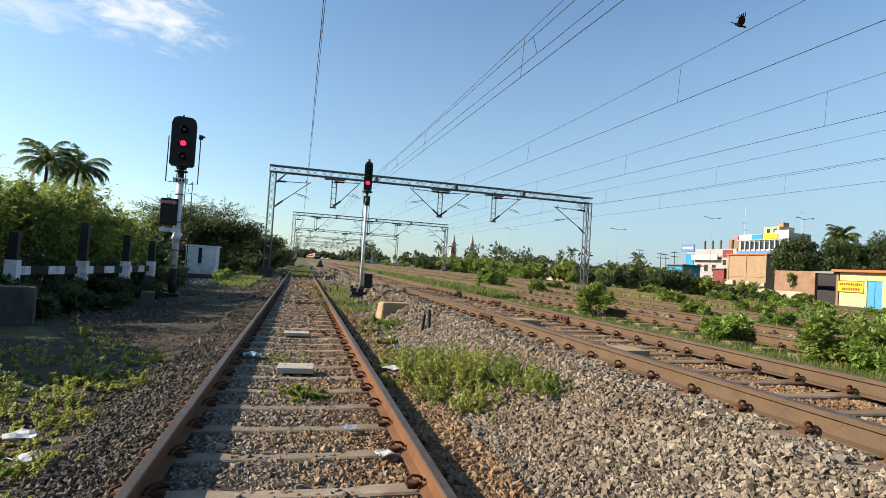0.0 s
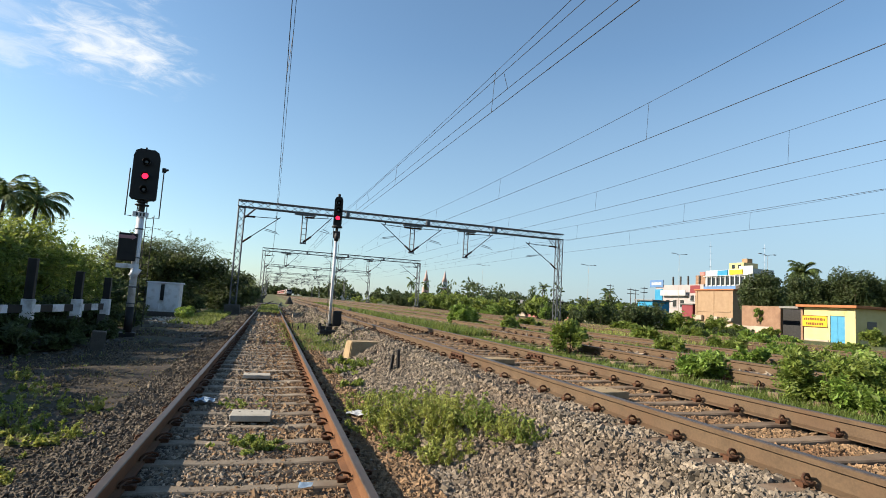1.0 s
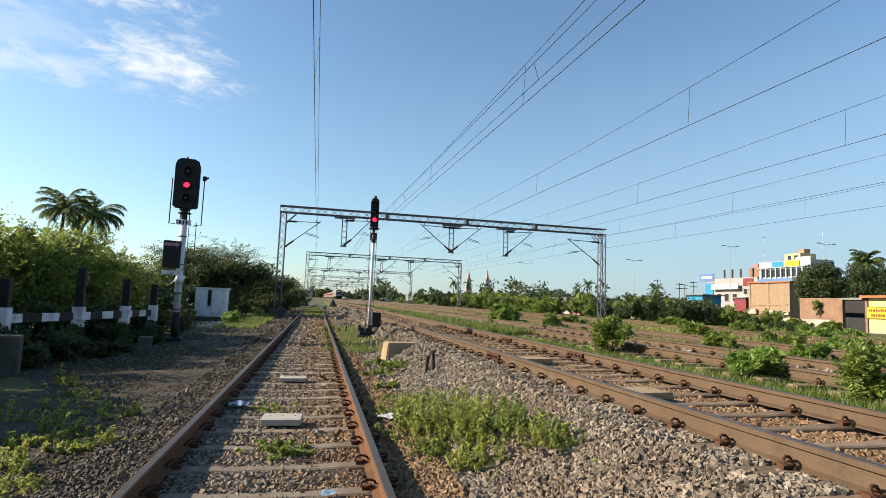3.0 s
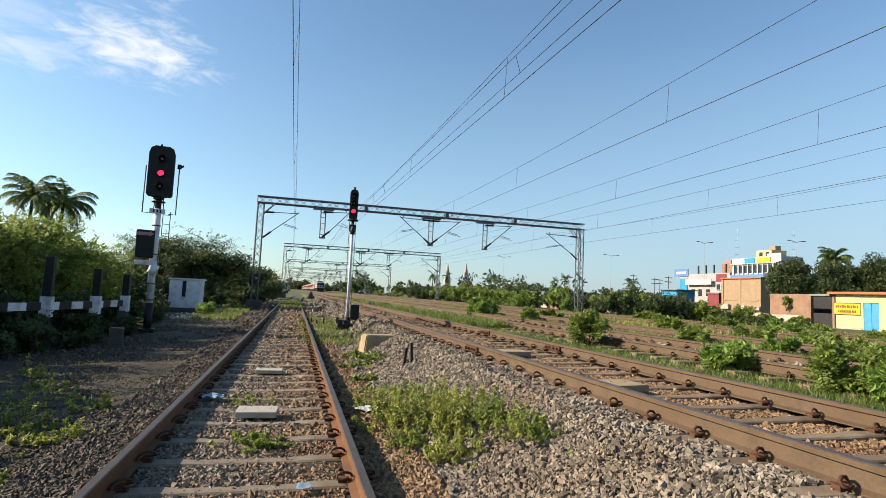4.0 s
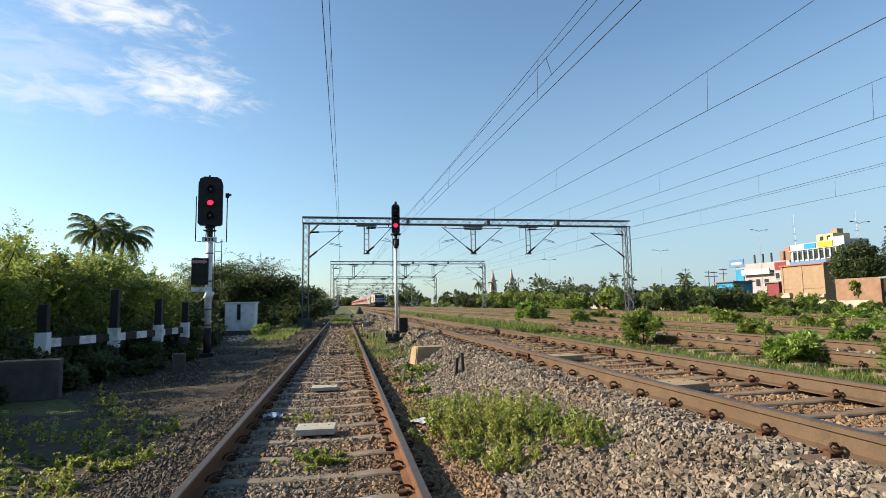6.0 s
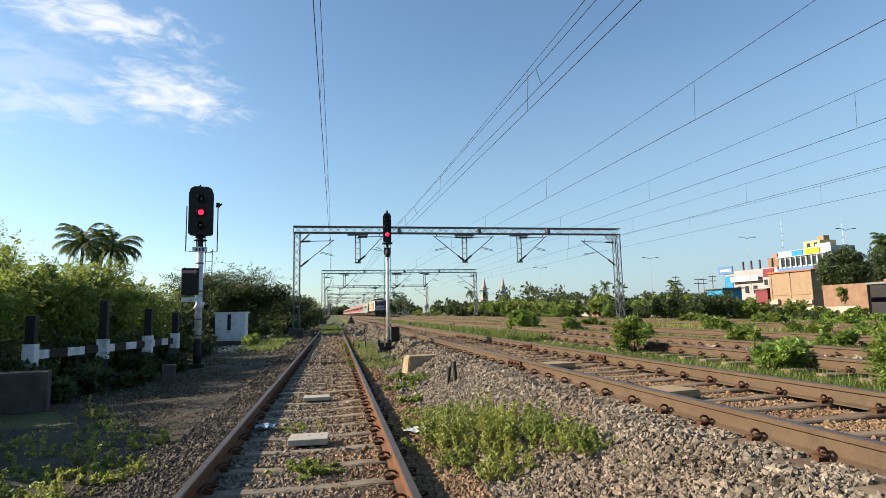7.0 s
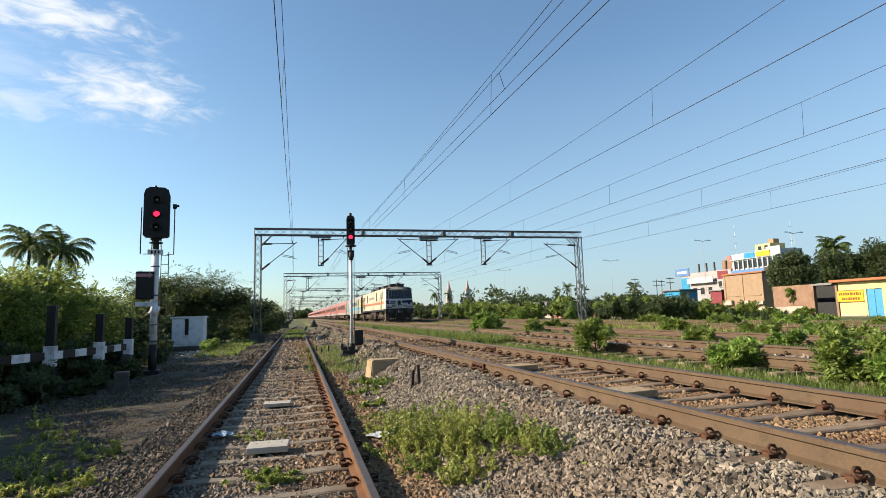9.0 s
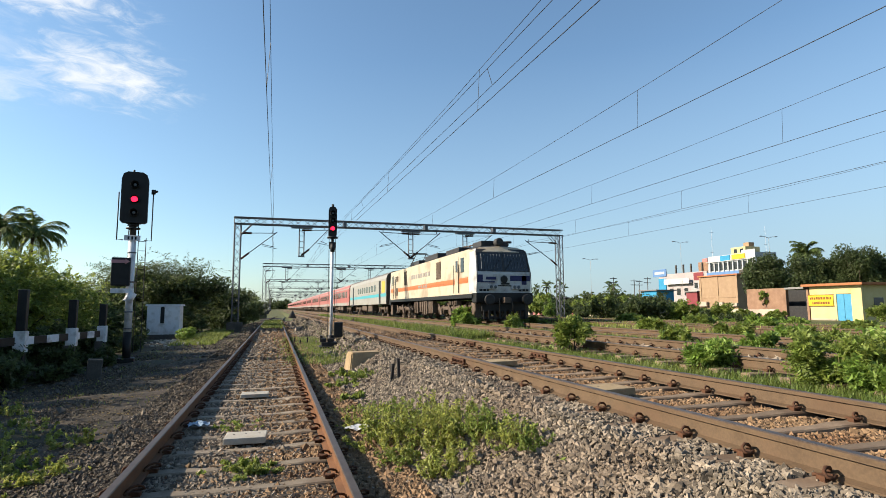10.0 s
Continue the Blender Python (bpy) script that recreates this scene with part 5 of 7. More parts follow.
# hedge on the sunny side, behind the fence
H = "dense thorny hedge shrub, dark on its shaded side"
# last four stand out of view, added to shade the verge and siding
for x, y, w, h, n in ((-8.9, 11.3, 3.6, 2.9, 11000), (-8.4, 14.0, 3.4, 3.3, 11000), (-7.9, 16.6, 3.0, 3.3, 11000), (-7.6, 19.0, 3.2, 3.4, 10000), (-7.4, 21.6, 3.0, 3.1, 8000), (-9.8, 17.5, 3.4, 3.6, 8000), (-8.6, 25.0, 3.6, 3.4, 7000), (-12.2, 21.0, 4.2, 4.3, 7000), (-13.5, 15.5, 4.4, 3.9, 7000), (-12.0, 12.0, 4, 3.4, 6000), (-7.6, 8.3, 3.2, 2.9, 6000), (-7.5, 6.3, 2.2, 2.2, 2600), (-8.1, 3.4, 2.4, 1.6, 1800), (-7.6, -2.6, 3.4, 2.6, 4000)):
    shrub(x, y, w, h, 0.062 if y > 10 else 0.1, int(n * 2.1) if y > 10 else n * 2, "leaf", H, "hedge shrubs", dense=32, low=0.46, feathery=True)
# undergrowth; small front bushes added, dark-leaved to deepen the fence foot's shade
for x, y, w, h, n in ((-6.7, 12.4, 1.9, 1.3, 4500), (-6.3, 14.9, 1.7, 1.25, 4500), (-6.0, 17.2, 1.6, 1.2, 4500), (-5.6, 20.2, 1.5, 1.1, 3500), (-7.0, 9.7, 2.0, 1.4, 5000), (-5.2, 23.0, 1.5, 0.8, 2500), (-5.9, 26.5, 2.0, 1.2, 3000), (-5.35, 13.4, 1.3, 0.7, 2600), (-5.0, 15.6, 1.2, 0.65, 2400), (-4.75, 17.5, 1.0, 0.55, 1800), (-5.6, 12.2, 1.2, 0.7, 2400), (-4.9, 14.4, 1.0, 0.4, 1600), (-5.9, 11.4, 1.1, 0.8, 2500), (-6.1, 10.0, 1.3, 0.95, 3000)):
    shrub(x, y, w, h, 0.06, n, "leaf_dark", "low undergrowth at the hedge's foot, dark leaves deepening the shade", "undergrowth", dense=16, low=0.42, feathery=True)
tree(-7.6, 42.0, 2.4, (3.0, 4.5, 3.0, 1.9), 44000, 0.10, "leaf_dark", "dark spreading thorn tree with ragged flat branches", 31, 80, 0.8, 0.16, layered=True)
tree(-4.6, 50.0, 1.4, (2.4, 2.4, 3.0, 1.2), 18000, 0.11, "leaf_dark", "low dark thorn tree beside the siding", 32, 34, 0.75, 0.12, layered=True)
for x, y, w, h in ((-4.0, 46.5, 2.6, 1.7), (-3.6, 58, 3.4, 2.6), (-3.2, 66, 3.0, 2.6), (-2.6, 76, 3.4, 2.9), (-3.8, 88, 4, 3.2), (-6.8, 36.5, 2.2, 1.5), (-9, 30, 3.4, 2.6), (-10.5, 36, 4, 3.2), (-7.6, 36.2, 2.6, 1.9), (-5.6, 38.6, 2.6, 1.6), (-8.8, 32.5, 3.0, 2.4), (-9.8, 28.5, 3.4, 2.8), (-7.2, 29.5, 2.0, 1.5)):
    shrub(x, y, w, h, 0.11, 5000, "leaf_dark", "dark scrub bush beside the siding", "scrub bushes", dense=16, feathery=True)
shrub(-4.15, 30.0, 1.3, 0.75, 0.06, 2200, "leaf_bright", "small bright green bush beside the white cabinet", "shrubs", dense=12)
palm(-23.0, 55.6, 8.5, 2.7, 5, fronds=28)
palm(-21.6, 58.2, 8.6, 2.8, 9, fronds=28)

# shrubs between the running lines
S = "fresh green shrub between two running lines"
for x, y, w, h, leaf, n, mat in (
    (6.25, 10.7, 0.85, 1.08, 0.06, 2300, "leaf"), (6.42, 7.0, 0.85, 0.62, 0.055, 3000, "leaf_bright"), (6.3, 5.05, 0.75, 0.66, 0.042, 3600, "leaf"),
    (6.65, 4.6, 0.8, 0.80, 0.042, 3800, "leaf"), (6.3, 4.3, 0.7, 0.5, 0.04, 2800, "leaf_bright"), (7.0, 4.1, 0.9, 0.75, 0.042, 3600, "leaf"),
    (9.0, 25.5, 1.6, 1.0, 0.10, 2200, "leaf_bright"), (9.15, 20.5, 0.9, 0.7, 0.09, 700, "leaf"), (9.1, 15.0, 0.8, 0.5, 0.08, 700, "leaf"),
    (9.1, 11.0, 1.0, 0.6, 0.07, 1200, "leaf"), (9.2, 8.6, 0.8, 0.5, 0.06, 1500, "leaf_bright"), (9.1, 7.4, 0.8, 0.55, 0.06, 1700, "leaf"),
    (9.2, 6.3, 1.0, 0.7, 0.06, 1600, "leaf_bright"), (13.3, 27.0, 1.4, 0.8, 0.1, 1500, "leaf"), (13.3, 17.0, 1.2, 0.9, 0.09, 1500, "leaf"),
    (13.2, 13.4, 1.4, 0.9, 0.08, 1700, "leaf"), (13.4, 11.6, 1.2, 0.8, 0.08, 1500, "leaf_bright"), (13.1, 10.2, 1.2, 0.7, 0.08, 1700, "leaf"),
    (13.3, 8.4, 1.0, 0.6, 0.08, 1400, "leaf_bright"), (17.9, 20.0, 1.6, 0.9, 0.1, 1400, "leaf"), (17.8, 16.4, 1.5, 0.9, 0.1, 1400, "leaf_bright"),
    (18.0, 13.2, 1.4, 0.8, 0.1, 1300, "leaf"), (17.7, 24.5, 1.8, 1.0, 0.11, 1400, "leaf"),
):
    shrub(x, y, w, h * (0.92 if x < 12 else 0.6), leaf * 0.85, int(n * 1.4), mat, S, "track shrubs", dense=11, feathery=True)

rng = np.random.default_rng(7)
n = 26000
gy_ = 2 + 30 * rng.random(n) ** 1.6
gx_ = 5.95 + rng.normal(size=n) * 0.26
grass("grass_strip", on_land(gx_, gy_), 0.15, "grass", "bright green grass strip along the running line", rng, 0.006)
n = 14000
gy_ = 16 + 60 * rng.random(n) ** 1.3
gx_ = rng.uniform(5.5, 6.6, n)
grass("far_grass_strip", on_land(gx_, gy_), 0.30, "grass", "grass between the running lines farther off", rng, 0.016)
n = 16000
gx_, gy_ = rng.uniform(8.75, 9.5, n), 8 + 70 * rng.random(n) ** 1.3
grass("grass_between_lines", on_land(gx_, gy_), 0.16, "grass", "rough grass between the outer running lines", rng, 0.016)
n = 34000
gx_, gy_ = 12.2 + 18 * rng.random(n), 10 + 80 * rng.random(n) ** 1.4
grass("dry_grass", on_land(gx_, gy_), 0.13, "dry", "dry yellowish grass over the outer tracks", rng, 0.014)
n = 2600
gx_, gy_ = -1.9 - 3.2 * rng.random(n) ** 0.8, 2.6 + 24 * rng.random(n) ** 1.4
keep = np.array([lump(a, b, 0.9, 11) > 0.08 for a, b in zip(gx_, gy_)])
grass("verge_grass", on_land(gx_[keep], gy_[keep]), 0.055, "leaf", "sparse grass tufts on the shaded verge", rng, 0.005)
n = 7000
gx_, gy_ = rng.normal(size=n) * 0.42 + 1.2, 15 + 14 * rng.random(n)
grass("ballast_grass", on_land(gx_, gy_), 0.12, "grass", "green grass round the slim signal's base", rng, 0.01)
n = 9000
gx_, gy_ = rng.uniform(-1.0, 0.8, n), 44 + 26 * rng.random(n)
grass("siding_grass", on_land(gx_, gy_), 0.22, "grass", "green grass growing over the far siding", rng, 0.02)
n = 5000
gx_, gy_ = -2.6 - 1.8 * rng.random(n), 26 + 18 * rng.random(n)
grass("siding_verge_grass", on_land(gx_, gy_), 0.18, "grass", "sunlit green grass beside the siding", rng, 0.014)


def weed(x, y, w, h, n, leaf, mat, label, group="weeds", stalks=40):
    SHRUB_N[0] += 1
    rng_ = np.random.default_rng(500 + SHRUB_N[0])
    t = thing("weed", label, "weed", pose(x, y, float(land(x, y))), group)
    bm = bmesh.new()
    tips = []
    for _ in range(stalks):
        bx, by = rng_.normal(size=2) * w * 0.26
        tx, ty = bx * 1.3 + rng_.normal() * 0.05, by * 1.3 + rng_.normal() * 0.05
        hz = h * rng_.uniform(0.25, 1.1) ** 1.3 * max(0.35, 1 - (bx * bx + by * by) / (w * w * 0.35))
        sweep(bm, [(bx, by, -0.02), ((bx + tx) / 2, (by + ty) / 2, hz * 0.6), (tx, ty, hz)], [0.004, 0.003, 0.0015], 3)
        for k in (0.35, 0.6, 0.8, 1.0):
            tips.append((bx + (tx - bx) * k, by + (ty - by) * k, hz * k))
    tagged(part("stem_growth", bm, M["dry"], t), kind="stuff")
    v, f = leaf_cloud(tips, [w * 0.03 + 0.014] * len(tips), int(n * 0.75), leaf * 1.2, rng_, shell=0.0, elong=2.1)
    v[:, 2] = np.maximum(v[:, 2], 0.004)
    part("leaves", mesh_np("leaves", v, f, M[mat]), None, t)


WL = "yellow-green flowering weed clump growing in the ballast"
for x, y, w, h, n in ((1.2, 5.9, 0.6, 0.42, 3200), (1.55, 5.3, 0.6, 0.44, 3600), (1.45, 6.35, 0.55, 0.32, 2200), (1.9, 4.9, 0.5, 0.30, 2000), (1.05, 7.0, 0.5, 0.24, 1500), (1.85, 5.7, 0.5, 0.26, 1500), (1.4, 4.6, 0.45, 0.24, 1500), (1.12, 5.2, 0.35, 0.2, 900), (1.72, 6.1, 0.35, 0.34, 900), (2.0, 4.45, 0.4, 0.22, 1100), (1.25, 8.0, 0.45, 0.14, 700), (1.5, 7.4, 0.4, 0.16, 700)):
    weed(x, y, w * 1.1, h * 1.1, int(n * 1.5), 0.017, "leaf" if h < 0.21 or h == 0.30 or h == 0.32 else "leaf_yellow", WL, "ballast weeds", 60)
weed(2.05, 4.2, 0.35, 0.18, 1600, 0.016, "leaf", "green weed in the grey ballast", stalks=26)
weed(-0.30, 5.55, 0.55, 0.10, 2600, 0.018, "leaf", "low green weed between the siding's rails", stalks=30)
weed(-0.5, 7.55, 0.6, 0.05, 500, 0.024, "leaf", "low green weed between the siding's rails", stalks=16)
for x, y, w, h in ((1.55, 11.9, 0.7, 0.18), (1.35, 10.7, 0.7, 0.16), (1.7, 10.9, 0.5, 0.14), (1.2, 9.2, 0.5, 0.12)):
    weed(x, y, w, h, 1300, 0.034, "leaf", "green weed at the foot of the concrete block", stalks=26)
for x, y, w, h in ((-3.05, 8.2, 0.5, 0.42), (-3.5, 6.2, 0.45, 0.3), (-2.5, 5.4, 0.3, 0.2), (-3.9, 9.8, 0.4, 0.35), (-2.9, 4.2, 0.4, 0.22), (-3.6, 4.9, 0.5, 0.35), (-2.2, 7.4, 0.25, 0.15), (-2.6, 3.5, 0.3, 0.2), (-4.0, 7.4, 0.5, 0.4), (-2.2, 4.6, 0.35, 0.25), (-2.8, 4.9, 0.4, 0.3), (-3.2, 5.5, 0.45, 0.3), (-2.0, 3.4, 0.3, 0.2), (-2.4, 2.9, 0.35, 0.25), (-2.0, 5.9, 0.3, 0.18), (-3.4, 7.0, 0.4, 0.35), (-2.7, 6.6, 0.35, 0.25), (-1.9, 2.7, 0.3, 0.2), (-3.0, 3.6, 0.4, 0.3)):
    weed(x, y, w, h, 700, 0.018, "leaf_yellow", "spindly weed on the shaded verge", "verge weeds", 16)

rng = np.random.default_rng(64)
for k in range(34):
    weed(rng.uniform(-4.3, -2.1), rng.uniform(2.6, 9.0), rng.uniform(0.25, 0.6), rng.uniform(0.05, 0.13), 420, 0.02, ("leaf", "leaf_yellow")[k % 2], "low creeping weed on the shaded verge", "verge weeds", 8)

rng = np.random.default_rng(65)
n = 5200
gx_, gy_ = -1.75 - 3.4 * rng.random(n) ** 1.1, 2.4 + 14 * rng.random(n) ** 1.5
p = on_land(gx_, gy_) + np.stack([0 * gx_, 0 * gx_, rng.uniform(0.0, 0.035, n)], 1)
az, tl = rng.uniform(0, 6.283, n), rng.normal(size=(n, 2)) * 0.35
a = np.stack([np.cos(az), np.sin(az), tl[:, 0]], 1) * rng.uniform(0.012, 0.034, n)[:, None]
b = np.stack([-np.sin(az), np.cos(az), tl[:, 1]], 1) * rng.uniform(0.006, 0.014, n)[:, None]
v = np.stack([p - a, p + b, p + a, p - b], 1).reshape(-1, 3)
tagged(new("leaf_litter", mesh_np("leaf_litter", v, np.arange(4 * n).reshape(-1, 4), M["dry"])), "dry fallen leaves scattered over the earth verge", "leaf litter", kind="stuff")

rng = np.random.default_rng(66)
n = 30000
gx_, gy_ = 12.2 + 15 * rng.random(n), 4 + 34 * rng.random(n) ** 1.2
keep = np.array([lump(a, b, 0.3, 31) > -0.12 for a, b in zip(gx_, gy_)])
grass("yellowing_grass", on_land(gx_[keep], gy_[keep]), 0.2, "leaf_yellow", "yellow-green rough grass over the outer tracks", rng, 0.012)

# scrub, trees and far woods on the other side
rng = np.random.default_rng(21)
for k in range(44):
    y = rng.uniform(14, 72)
    x = rng.uniform(23, 31) if k % 3 else rng.uniform(31, 39)
    h = rng.uniform(0.4, 0.8) if 0.6 < y / x < 1.45 else rng.uniform(1.0, 2.0)
    if abs(x - 22.8) < 1.2 or (0.6 < y / x < 0.95 and x > 31):
        continue
    shrub(x, y, rng.uniform(1.2, 3.2), h, 0.09, 1800, ("leaf", "leaf_dark", "leaf_bright")[k % 3], "wild scrub bush beyond the outer track", "scrub bushes", dense=16)
for k in range(40):
    y = rng.uniform(55, 150)
    x = rng.uniform(24, 44)
    shrub(x, y, rng.uniform(4, 8), rng.uniform(1.8, 3.2), 0.26, 1600, "leaf" if k % 2 else "leaf_dark", "wild scrub bush beyond the outer track", "scrub bushes", dense=16, base=0.4)
for x, y, w, h in ((25.5, 38.5, 3.6, 2.1), (26.6, 35.6, 3.2, 1.8), (28.2, 36.2, 3.4, 2.1), (29.6, 34.6, 2.6, 1.7), (31.6, 33.2, 2.0, 1.3), (37.8, 41.5, 2.0, 0.9), (38.4, 38.0, 2.0, 0.8), (39.2, 35.2, 1.6, 0.7), (40.6, 27.9, 1.8, 1.2)):
    shrub(x, y, w, h, 0.1, 3600, "leaf" if h < 1.75 else "leaf_dark", "wild scrub bush beyond the outer track", "scrub bushes", dense=16, feathery=True)
TL = "dark green leafy tree behind the brick houses"
tree(47.2, 42.9, 2.2, (4.0, 2.1, 2.1, 2.0), 12000, 0.17, "leaf_dark", "round green tree behind the brick shed", 41, 50, 0.8, 0.2)
for k, (x, y, cz, r) in enumerate(((60.5, 49.6, 4.6, 2.5), (64.6, 46.6, 5.6, 2.8), (63, 48.5, 4.2, 3.0), (68, 44.5, 4.9, 3.4), (72, 40, 5.2, 3.6), (76, 35, 5.0, 3.8), (80, 29, 4.9, 3.8), (84, 23, 4.9, 3.8))):
    tree(x, y, 2.5, (cz, r, r, 2.2), 14000, 0.17, "leaf_dark", TL, 50 + k, 60, 1.0, 0.3)
palm(69.6, 57.2, 8.4, 2.4, 15)
palm(82.0, 46.0, 9.5, 2.9, 17)

rng = np.random.default_rng(78)
n = 24000
gx_, gy_ = 12.2 + 16 * rng.random(n), 9 + 80 * rng.random(n) ** 1.4
keep = np.array([lump(a, b, 0.16, 21) > 0.0 for a, b in zip(gx_, gy_)])
grass("green_grass_patches", on_land(gx_[keep], gy_[keep]), 0.16, "leaf_bright", "patches of green grass over the outer tracks", rng, 0.016)
rng = np.random.default_rng(77)
vs, fs, base = [], [], 0
for k in range(150):
    far = rng.uniform(150, 420)
    brg = radians(rng.uniform(-42, 62))
    x, y = far * math.sin(brg), far * math.cos(brg)
    if -6 < x < 27:
        continue
    h = rng.uniform(3.5, 8.5) * (0.8 + far / 450)
    r = h * rng.uniform(0.6, 1.3)
    cs, rs = clumps(x, y, h * 0.5, r, r, h * 0.42, 9, h * 0.28, rng)
    v, f = leaf_cloud(cs, rs, 260, 0.0042 * far, rng, shell=0.2)
    v[:, 2] = np.maximum(v[:, 2], 0.2)
    vs.append(v), fs.append(f + base)
    base += len(v)
for k in range(60):
    x, y = rng.uniform(-260, 320), rng.uniform(790, 860)
    h = rng.uniform(8, 15)
    cs, rs = clumps(x, y, h * 0.5, h * 1.2, h * 0.6, h * 0.45, 10, h * 0.3, rng)
    v, f = leaf_cloud(cs, rs, 300, 2.6, rng, shell=0.2)
    vs.append(v), fs.append(f + base)
    base += len(v)
for k in range(46):
    y = rng.uniform(95, 230)
    x = rng.uniform(-34, -7) - 0.05 * (y - 95)
    h = rng.uniform(2.5, 5.5)
    cs, rs = clumps(x, y, h * 0.5, h * 0.9, h * 0.9, h * 0.42, 10, h * 0.27, rng)
    v, f = leaf_cloud(cs, rs, 420, 0.0035 * y, rng, shell=0.2)
    v[:, 2] = np.maximum(v[:, 2], 0.2)
    vs.append(v), fs.append(f + base)
    base += len(v)
tagged(new("far_woods", mesh_np("far_woods", np.concatenate(vs), np.concatenate(fs), M["leaf_dark"])), "line of distant trees along the horizon", "woods", kind="stuff")
for x, y, h, k in ((60, 240, 10, 1), (84, 300, 12, 2), (120, 330, 13, 3), (98, 260, 11, 4), (150, 300, 13, 5), (110, 210, 10, 6), (150, 220, 11, 7), (36, 330, 12, 8), (175, 260, 12, 9)):
    palm(x, y, h, 3.6, 200 + k, "distant palm standing above the trees", base=0.4, fronds=14)

# ---- buildings ----
BRICK = material("bare_brick", ((0.33, 0.19, 0.12), (0.46, 0.29, 0.19)), 0.92, scale=2.5, fine=25, bump=0.25, dirt=(0.22, 0.12, 0.08), dirt_scale=1.0)
TAN = material("tan_brick", ((0.42, 0.285, 0.175), (0.53, 0.37, 0.235)), 0.92, scale=2, fine=20, bump=0.2, dirt=(0.38, 0.25, 0.16), dirt_scale=0.8)
YWALL = material("yellow_wash", ((0.80, 0.65, 0.30), (0.88, 0.75, 0.40)), 0.85, scale=2, fine=25, bump=0.1, dirt=(0.62, 0.47, 0.18), dirt_scale=1.0)
YSIGN = material("yellow_signboard", ((0.80, 0.55, 0.02), (0.86, 0.62, 0.04)), 0.6, scale=2, fine=25, bump=0.03)
BDOOR = material("sky_blue_door", ((0.07, 0.36, 0.62), (0.11, 0.45, 0.72)), 0.6, scale=3, fine=30, bump=0.06)
TILE = material("orange_roof_slab", ((0.48, 0.17, 0.07), (0.58, 0.25, 0.11)), 0.85, scale=3, fine=30, bump=0.2)
PINKW = material("pinkish_plaster", ((0.50, 0.44, 0.44), (0.60, 0.54, 0.53)), 0.85, scale=0.7, fine=8, bump=0.05, dirt=(0.45, 0.38, 0.37), dirt_scale=0.5)
WHITEW = material("white_plaster", ((0.58, 0.60, 0.62), (0.69, 0.71, 0.72)), 0.85, scale=0.7, fine=8, bump=0.05, dirt=(0.55, 0.53, 0.5), dirt_scale=0.5)
BLUEW = material("blue_paint", ((0.12, 0.25, 0.52), (0.18, 0.33, 0.60)), 0.7, scale=1, fine=10, bump=0.03)
SHEDB = material("blue_sheet_metal", ((0.03, 0.30, 0.56), (0.06, 0.40, 0.66)), 0.6, scale=1, fine=10, bump=0.05)
MAROON = material("maroon_paint", ((0.26, 0.045, 0.055), (0.34, 0.07, 0.08)), 0.7, scale=1, fine=10, bump=0.03)
PINKRED = material("salmon_paint", ((0.60, 0.22, 0.20), (0.70, 0.30, 0.27)), 0.7, scale=1, fine=10, bump=0.03)
CREAMW = material("cream_boundary_wall", ((0.58, 0.48, 0.38), (0.70, 0.60, 0.48)), 0.9, scale=1.5, fine=15, bump=0.15, dirt=(0.38, 0.29, 0.23), dirt_scale=1.2)
ASB = material("grey_sheet_roof", ((0.24, 0.23, 0.22), (0.36, 0.35, 0.33)), 0.9, scale=1.5, fine=15, bump=0.15)


def block(parent, name, x0, x1, y0, y1, z0, z1, mat, bevel=0.02, label=""):
    bm = bmesh.new()
    box(bm, x0, x1, y0, y1, z0, z1, bevel)
    return part(name, bm, mat, parent, label)


